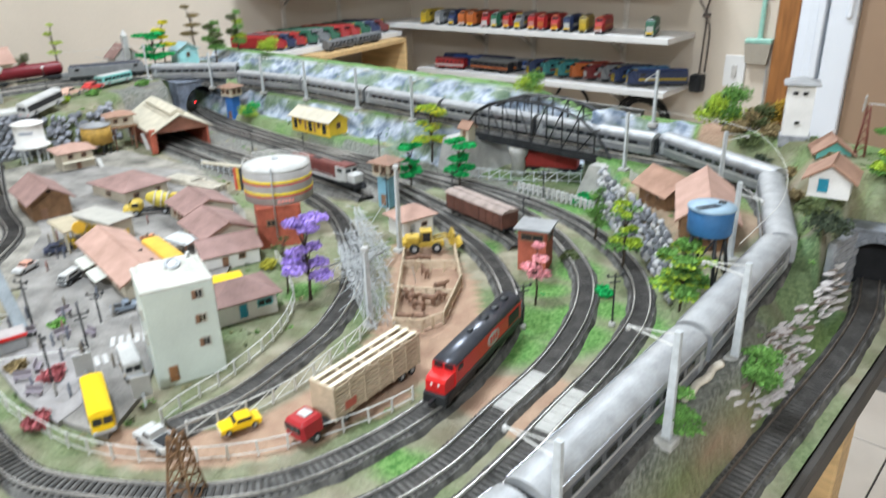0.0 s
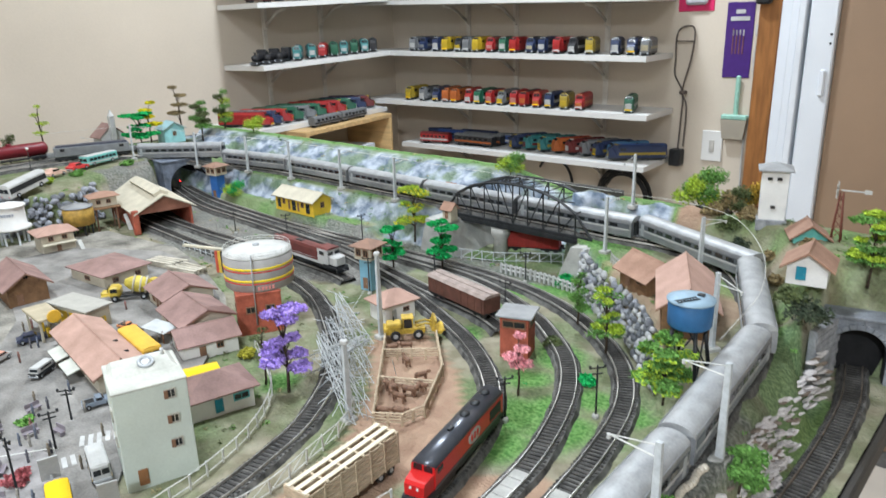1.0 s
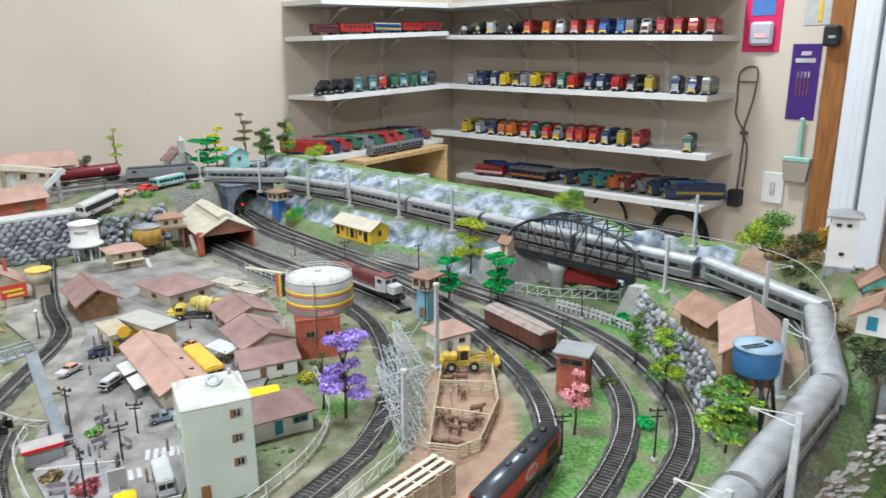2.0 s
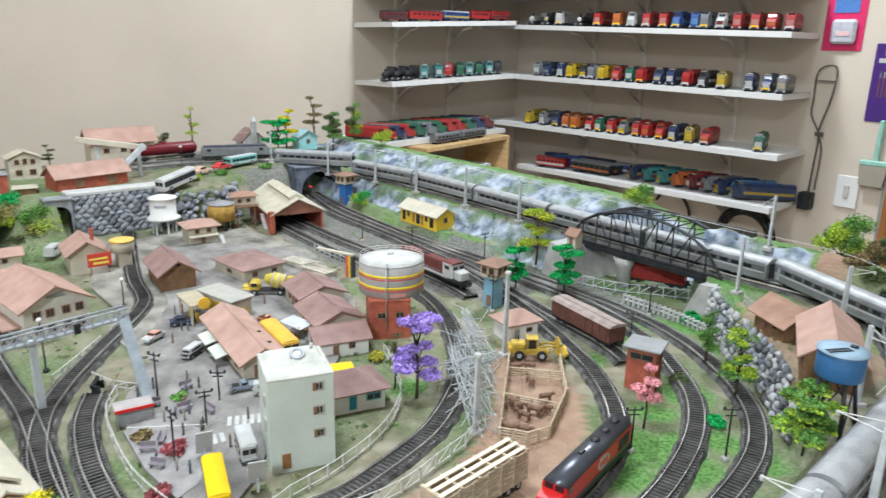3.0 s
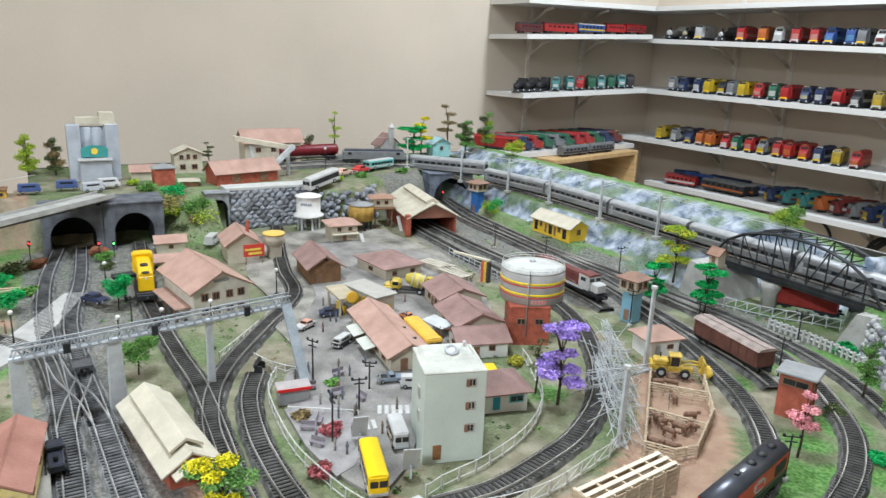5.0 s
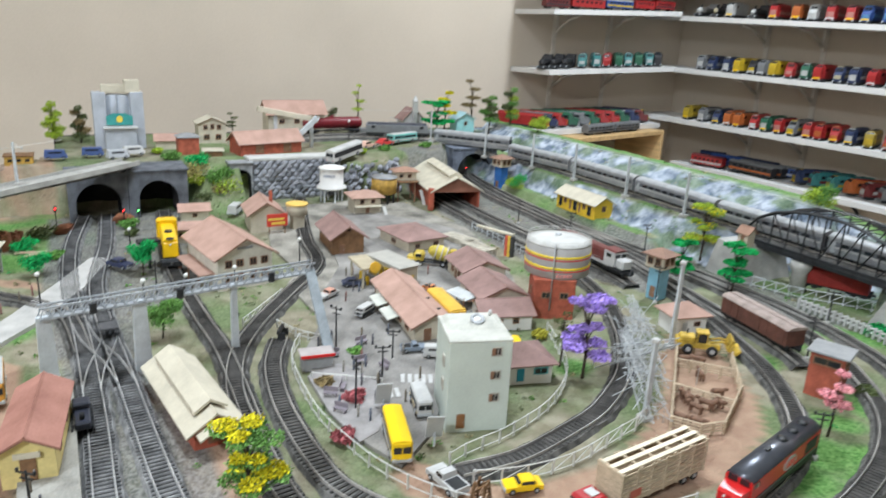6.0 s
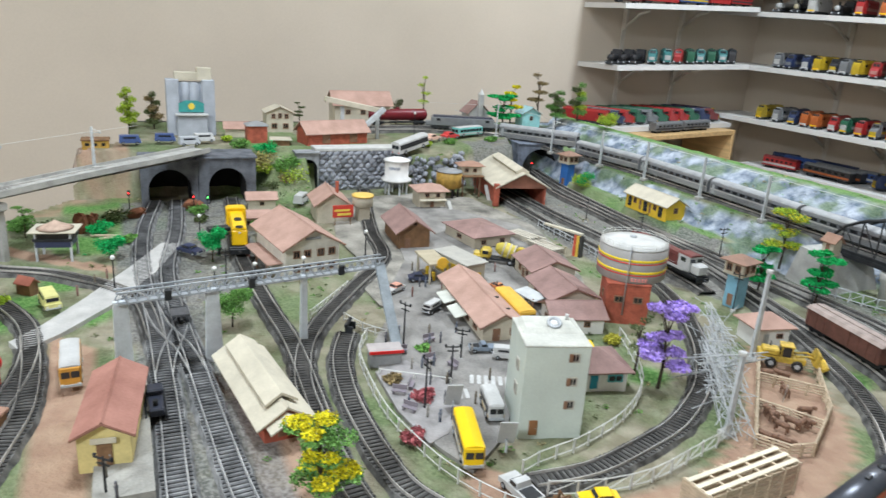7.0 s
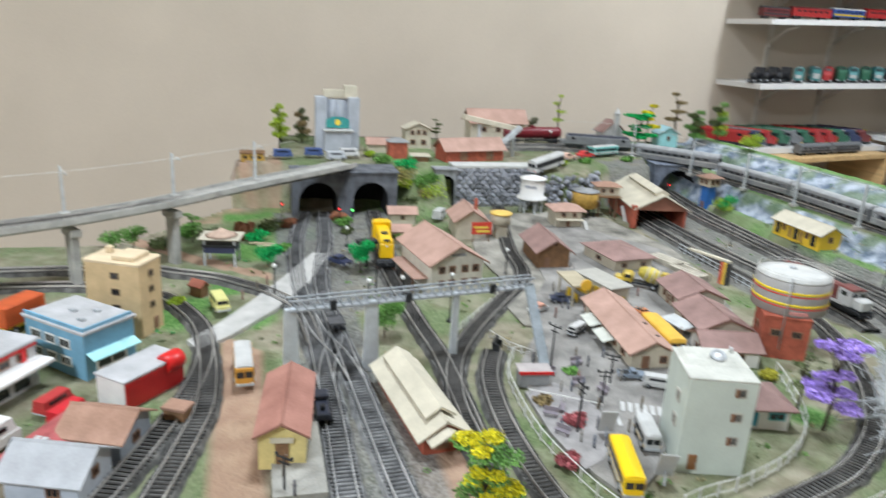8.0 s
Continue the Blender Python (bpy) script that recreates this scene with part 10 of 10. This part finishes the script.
def shelf_coach(x, y, z, rz, body, band, roof, L=0.2, label=""):
    t = thing("model_coach", label, "model coach", x, y, z, rz, "display models")
    part("body", Geo().box(0, 0, 0.008, L, 0.032, 0.026, c=0.0012), body, t)
    part("roof", Geo().prism([(-0.016, 0.034), (0.016, 0.034), (0.011, 0.039), (0, 0.0405), (-0.011, 0.039)], -L / 2, L / 2, "x"), roof, t)
    for v in (-1, 1):
        part("stripe", Geo().box(0, v * 0.0162, 0.013, L * 0.98, 0.0008, 0.006, c=0), band, t)
        for k in range(6):
            part("window", Geo().box((k - 2.5) * L * 0.14, v * 0.0162, 0.0225, L * 0.08, 0.001, 0.007, c=0), DARKGLASS, t)
        part("bogie", Geo().box(v * L * 0.34, 0, 0, L * 0.18, 0.024, 0.009, c=0.001), BLACKMETAL, t)
    return t


TONE = 0.8
# Key d is yellow darkened to imitate shelf shade, and serves olive bodies too.
INK = {"d": (0.36, 0.26, 0.03), "w": (0.496, 0.496, 0.480), "g": (0.200, 0.208, 0.216), "k": (0.032, 0.032, 0.036), "r": (0.400, 0.024, 0.024), "o": (0.480, 0.128, 0.032), "b": (0.032, 0.080, 0.272), "n": (0.024, 0.040, 0.104), "y": (0.544, 0.376, 0.024), "e": (0.024, 0.128, 0.072), "t": (0.040, 0.208, 0.208), "c": (0.440, 0.384, 0.256), "p": (0.480, 0.200, 0.176), "m": (0.160, 0.024, 0.024), "s": (0.096, 0.240, 0.440)}
INK = {k: tuple(TONE * v for v in c) for k, c in INK.items()}
WORD = {"d": "dull shaded yellow", "w": "white", "g": "grey", "k": "black", "r": "red", "o": "orange", "b": "blue", "n": "navy", "y": "yellow", "e": "dark green", "t": "teal", "c": "cream", "p": "salmon", "m": "maroon", "s": "sky blue"}
random.seed(77)
ROWS = {
    4: "ww-1.717 kc-1.637 ww-1.561 kw-1.460 rp-1.369 oo-1.282 ww-1.217 rp-1.149 rp-1.081 bs-1.019 bs-0.953 gg-0.910 wm-0.849 rp-0.797 rp-0.739 ro-0.686 rp-0.630",
    3: "gw-1.676 ng-1.613 nw-1.542 yy-1.483 ky-1.425 gg-1.374 yy-1.325 rp-1.271 ew-1.208 rr-1.147 nc-1.079 nw-1.022 rr-0.954 kw-0.891 dy-0.834 nw-0.735 nw-0.676 gc-0.620",
    2: "dy-1.699 gw-1.617 ng-1.558 oo-1.500 oo-1.441 rw-1.377 ew-1.318 rp-1.258 gy-1.207 rp-1.147 ro-1.100 ro-1.048 nw-0.985 dy-0.929 ro-0.861 ew-0.676",
}
for k, text in ROWS.items():
    for i, item in enumerate(text.split()):
        c, f, x = item[0], item[1], float(item[2:])
        L = random.uniform(0.12, 0.15)
        style = 2 if k == 4 and i in (0, 1, 3) else (i * 7 + k) % 3 % 2
        shelf_loco(x, 2.512 + L / 2, north_z(k, x) + 0.0005, random.uniform(9, 21), paint(*INK[c]), paint(*INK[f]), paint(*INK["k" if i % 3 == 1 else c]), L, label="%s model locomotive with %s front on the white shelf" % (WORD[c], WORD[f]), style=style)
for c, b, r, y, L in (("m", "k", "k", 1.9, 0.11), ("r", "r", "m", 2.045, 0.16), ("b", "y", "w", 2.2, 0.135), ("r", "r", "r", 2.33, 0.1)):
    shelf_coach(-1.82, y, side_z(4, y) + 0.001, 90, paint(*INK[c]), paint(*INK[b]), paint(*INK[r]), L, "%s model coach standing lengthwise on the side shelf" % WORD[c])
shelf_coach(-1.82, 2.44, side_z(4, 2.44) + 0.001, 90, paint(*INK["r"]), paint(*INK["k"]), paint(*INK["r"]), 0.105, "short red model wagon at the shelf corner")
for i, y in enumerate((1.885, 1.94, 1.995, 2.065, 2.13, 2.19, 2.245, 2.3, 2.355, 2.41, 2.462)):
    c = "kkkttretetk"[i]
    shelf_loco(-1.835, y, side_z(3, y) + 0.0005, (38 if i < 3 else 52) + random.uniform(-6, 6), paint(*INK[c]), paint(*INK["w" if c == "t" else c]), paint(*INK[c]), 0.13, 0.036, 0.056, label="%s model locomotive on the side shelf" % WORD[c], style=2 if i < 3 else i % 2)
# crowded lower side board: models stand crosswise with their cabs towards the room
for y, c, f, r, rz in ((1.83, "r", "r", "m", 124), (1.88, "n", "g", "g", 126), (1.935, "r", "o", "r", 128), (2.0, "e", "g", "e", 127), (2.065, "g", "g", "e", 129), (2.125, "e", "e", "e", 130), (2.19, "r", "r", "r", 128), (2.25, "r", "d", "m", 130), (2.315, "e", "w", "e", 131), (2.38, "n", "g", "n", 132), (2.44, "m", "y", "n", 130)):
    fx = -1.69 - 0.186 * (y - 1.74)
    u, v = -math.cos(math.radians(rz - 90)), -math.sin(math.radians(rz - 90))
    shelf_loco(fx + u * 0.1, y + v * 0.1, 0.0505, rz, paint(*INK[c]), paint(*INK[f]), paint(*INK[r]), 0.2, 0.037, 0.055, label="%s model locomotive with %s front on the side board" % (WORD[c], WORD[f]), style=1)
for x, y in ((-1.69, 2.06), (-1.735, 2.235)):
    shelf_coach(x, y, 0.0305, 103.5, paint(*INK["g"]), paint(*INK["k"]), paint(*INK["g"]), 0.17, "grey model wagon on top of the pine box")
# lowest shelf: coaches lengthwise, then long locomotives set askew
for x, y, rz, c, bd, r, L in ((-1.63, 2.65, 30, "n", "w", "n", 0.1), (-1.535, 2.63, 8, "b", "n", "b", 0.14), (-1.555, 2.54, 14, "r", "w", "m", 0.135), (-1.36, 2.565, 3, "k", "o", "g", 0.19), (-1.35, 2.61, 3, "k", "o", "g", 0.19), (-1.42, 2.67, 6, "n", "w", "n", 0.17), (-1.235, 2.655, 12, "b", "w", "g", 0.13)):
    t = shelf_coach(x, y, north_z(1, x) + 0.001, rz, paint(*INK[c]), paint(*INK[bd]), paint(*INK[r]), L, "%s model coach lying lengthwise on the lowest shelf" % WORD[c])
    t.matrix_basis = t.matrix_basis @ Matrix.Diagonal((1, 1.15, 1.2, 1))
for x, y, c, f, r in ((-1.185, 2.575, "n", "d", "n"), (-1.12, 2.575, "t", "m", "t"), (-1.05, 2.575, "t", "d", "t"), (-0.985, 2.575, "o", "o", "r"), (-0.925, 2.575, "m", "w", "m"), (-0.865, 2.575, "g", "m", "g"), (-0.81, 2.575, "n", "d", "n"), (-0.75, 2.575, "s", "s", "s")):
    shelf_loco(x + 0.041, y + 0.062, north_z(1, x) + 0.0005, -33, paint(*INK[c]), paint(*INK[f]), paint(*INK[r]), 0.15, 0.041, 0.06, label="%s model locomotive with %s cab on the lowest shelf" % (WORD[c], WORD[f]))
shelf_loco(-0.66, 2.61, north_z(1, -0.66) + 0.0005, -52, paint(*INK["n"]), paint(*INK["d"]), paint(*INK["b"]), 0.2, 0.042, 0.058, label="long blue model locomotive with yellow nose at the shelf end")
for i, c in enumerate("rrwg"):
    shelf_loco(-1.52 + 0.06 * i, 2.6, -0.2485, 0, paint(*INK[c]), paint(*INK[c]), paint(*INK["k"]), 0.12, label="%s model locomotive on the hidden lower board" % WORD[c])
lb = thing("wall_shelf", "white lower board behind the hill with a few models", "shelf", 0, 0, -0.258, 0, "display shelves")
part("board", Geo().box(-1.4, WALL_Y - 0.117, -0.009, 0.5, 0.232, 0.018, c=0.0015), SHELFWHITE, lb)

# ---- things on the wall beside the door ----
WY = WALL_Y
t = thing("light_switch", "white two-module light switch plate on the beige wall", "light switch", -0.4415, WY, -0.03)
part("plate", Geo().box(0, -0.004, -0.052, 0.07, 0.008, 0.104, c=0.002), SHELFWHITE, t)
part("rocker", Geo().box(0, -0.0095, -0.02, 0.016, 0.005, 0.04, c=0.001), mat("grey_rocker", (0.5, 0.48, 0.45), 0.4), t, "grey rocker")
t = thing("blister_pack", "pink and blue blister pack hanging on the wall", "blister pack", -0.535, WY, 0.475)
part("card", Geo().box(0, -0.0015, -0.065, 0.122, 0.003, 0.19, c=0.001), paint(0.65, 0.03, 0.13), t)
part("window", Geo().box(0.004, -0.012, -0.045, 0.075, 0.02, 0.075, c=0.008), mat("clear_blister", (0.5, 0.5, 0.55), 0.15, 0.1), t, "clear plastic blister")
part("banner", Geo().box(0, -0.0035, 0.05, 0.075, 0.002, 0.05, c=0), paint(0.08, 0.2, 0.5), t)
part("label_bar", Geo().box(0.006, -0.0235, -0.02, 0.04, 0.002, 0.014, c=0.0005), paint(0.75, 0.5, 0.5), t)
t = thing("tool_pack", "purple hanging pack of brushes with white letter bars", "tool pack", -0.386, WY, 0.199)
part("card", Geo().box(0, -0.0015, 0, 0.088, 0.003, 0.235, c=0.001), mat("purple_card", (0.06, 0.02, 0.17), 0.4, 0.08), t)
part("title", Geo().box(0, -0.0035, 0.178, 0.06, 0.002, 0.013, c=0).box(0, -0.0035, 0.2, 0.03, 0.002, 0.012, c=0), WHITE, t, "white title bars")
for k in range(4):
    part("brush", Geo().box(-0.018 + 0.011 * k, -0.004, 0.075, 0.004, 0.003, 0.08 - 0.008 * k, c=0.0008), mat("brush_handle", (0.2, 0.08, 0.1), 0.5), t)
    part("tip", Geo().box(-0.018 + 0.011 * k, -0.004, 0.132, 0.0045, 0.003, 0.018, c=0.0008), WHITE, t)
t = thing("hand_brush", "pale green dustpan brush hanging handle-up on the wall", "brush", -0.37, WY, 0.077)
part("handle", Geo().box(0, -0.012, 0.0, 0.015, 0.01, 0.13, c=0.004), mat("mint_plastic", (0.3, 0.55, 0.46), 0.4), t)
part("head", Geo().box(0, -0.015, -0.012, 0.085, 0.022, 0.016, c=0.003), mat("mint_plastic", (0.3, 0.55, 0.46), 0.4), t)
part("bristles", Geo().prism([(-0.042, -0.012), (0.042, -0.012), (0.034, -0.075), (-0.034, -0.075)], -0.026, -0.006, "y"), mat("grey_bristles", (0.36, 0.32, 0.26), 0.9, 0.2, 300, 0.4, stretch=(8, 8, 1)), t)
t = thing("power_adapter", "black power adapter hanging on a looped cable", "adapter", -0.558, WY, -0.107)
part("brick", Geo().box(0, -0.022, 0, 0.042, 0.04, 0.058, c=0.004), BLACKMETAL, t)
part("cable", Geo().tube(smoothline([(0.002, -0.02, 0.055), (0.002, -0.012, 0.16), (0.001, -0.01, 0.25), (-0.03, -0.012, 0.31), (-0.032, -0.012, 0.36), (-0.03, -0.012, 0.45), (0.01, -0.01, 0.472), (0.03, -0.012, 0.45), (0.022, -0.012, 0.36), (0.0, -0.01, 0.26), (0.018, -0.01, 0.2), (0.016, -0.01, 0.06)], 0.012), 0.0028, 6), mat("dark_cable", (0.1, 0.08, 0.07), 0.6), t, "thin dark looped cable")
part("tie", Geo().box(0.004, -0.013, 0.246, 0.024, 0.014, 0.012, c=0.002).box(0.0, -0.013, 0.42, 0.06, 0.008, 0.004, c=0.001), mat("dark_cable", (0.1, 0.08, 0.07)), t)
t = thing("wall_buzzer", "small black box fixed on the door jamb", "buzzer", -0.305, WY - 0.027, 0.425)
part("case", Geo().box(0, -0.014, 0, 0.046, 0.028, 0.062, c=0.006), BLACKMETAL, t)
part("slot", Geo().box(0.004, -0.0285, 0.024, 0.02, 0.001, 0.008, c=0), GREYMETAL, t)
t = thing("wall_cable", "white cable running down beside the wooden jamb", "cable", -0.318, WY, 0)
part("cable", Geo().tube(smoothline([(0.0, -0.006, 0.35), (-0.012, -0.006, 0.27), (-0.004, -0.006, 0.12), (-0.02, -0.006, -0.02), (-0.012, -0.006, -0.3), (-0.012, -0.006, -0.6)], 0.02), 0.003, 6), WHITE, t)
part("clip", Geo().box(0.002, -0.009, 0.33, 0.03, 0.018, 0.035, c=0.003), WHITE, t)
t = thing("paper_note", "white sheet with blue dots and a yellow strip", "paper", -0.365, WY, 0.49)
part("sheet", Geo().box(0, -0.001, 0, 0.085, 0.002, 0.13, c=0), WHITE, t)
part("strip", Geo().box(0.006, -0.003, 0.01, 0.012, 0.002, 0.06, c=0.0005), YELLOWALL, t)
t = thing("cable_coil", "coil of thick black cable hanging under the shelf", "cable coil", -0.745, WY - 0.03, -0.245)
for k in range(7):
    q = 0.088 + 0.008 * (k % 4)
    part("loop", Geo().tube([(q * math.cos(6.2832 * i / 28), -0.006 * k + 0.01, q * math.sin(6.2832 * i / 28) + 0.004 * math.sin(k)) for i in range(29)], 0.0045, 6), mat("black_cable_rubber", (0.015, 0.015, 0.016), 0.5), t)
part("hook", Geo().box(0, 0.02, 0.08, 0.02, 0.02, 0.03, c=0.003), GREYMETAL, t)
t = thing("loose_cable", "black cable arching along the wall under the shelf", "cable", -1.05, WY - 0.015, -0.2)
part("cable", Geo().tube(smoothline([(-0.09, 0, 0.02), (-0.06, 0, 0.06), (0.0, 0, 0.06), (0.05, 0, 0.02), (0.07, 0, -0.06), (0.075, 0, -0.2)], 0.015), 0.0055, 6), MATS["black_cable_rubber"], t)
part("bracket", Geo().box(0.12, 0.0, 0.055, 0.016, 0.03, 0.07, c=0.003), BLACKMETAL, t)
t = thing("wall_frame", "small dark wooden frame at the top of the door panel", "frame", 0.02, WY, 0.42)
part("rail", Geo().box(0.12, -0.012, 0.0, 0.3, 0.024, 0.03, c=0.003), mat("straw_wood", (0.5, 0.4, 0.24), 0.6, 0.12), t)

# ---- floor tiles and ceiling lamps ----
TS = 0.3
tile_mesh = None
for i in range(-7, 9):
    for j in range(-6, 11):
        x, y = 0.15 + TS * i, -0.55 + TS * j
        if tile_mesh is None:
            tile = part("tile", Geo().box(0, 0, -0.008, TS - 0.005, TS - 0.005, 0.008, c=0.0012), FLOORTILE, floor_ob)
            tile_mesh = tile.data
        else:
            tile = new("tile", tile_mesh)
            tile.parent = floor_ob
        tile.matrix_basis = pose(x, y, FLOOR_Z + 0.003)
# Unseen fixtures to go with the lights; the third belongs to the added fill.
for x, y, size in LAMPS:
    t = thing("unseen_ceiling_lamp", "unseen round white ceiling lamp with an assumed flat diffuser", "ceiling lamp", x, y, CEIL_Z, 0, "ceiling lamps")
    part("frame", Geo().lathe(0, 0, -0.03, [(size / 2 + 0.02, 0), (size / 2 + 0.025, 0.01), (size / 2 + 0.02, 0.03)], 32), CEILPAINT, t)
    part("diffuser", Geo().lathe(0, 0, -0.034, [(size / 2, 0), (size / 2 + 0.002, 0.004)], 32), LAMPGLOBE, t)
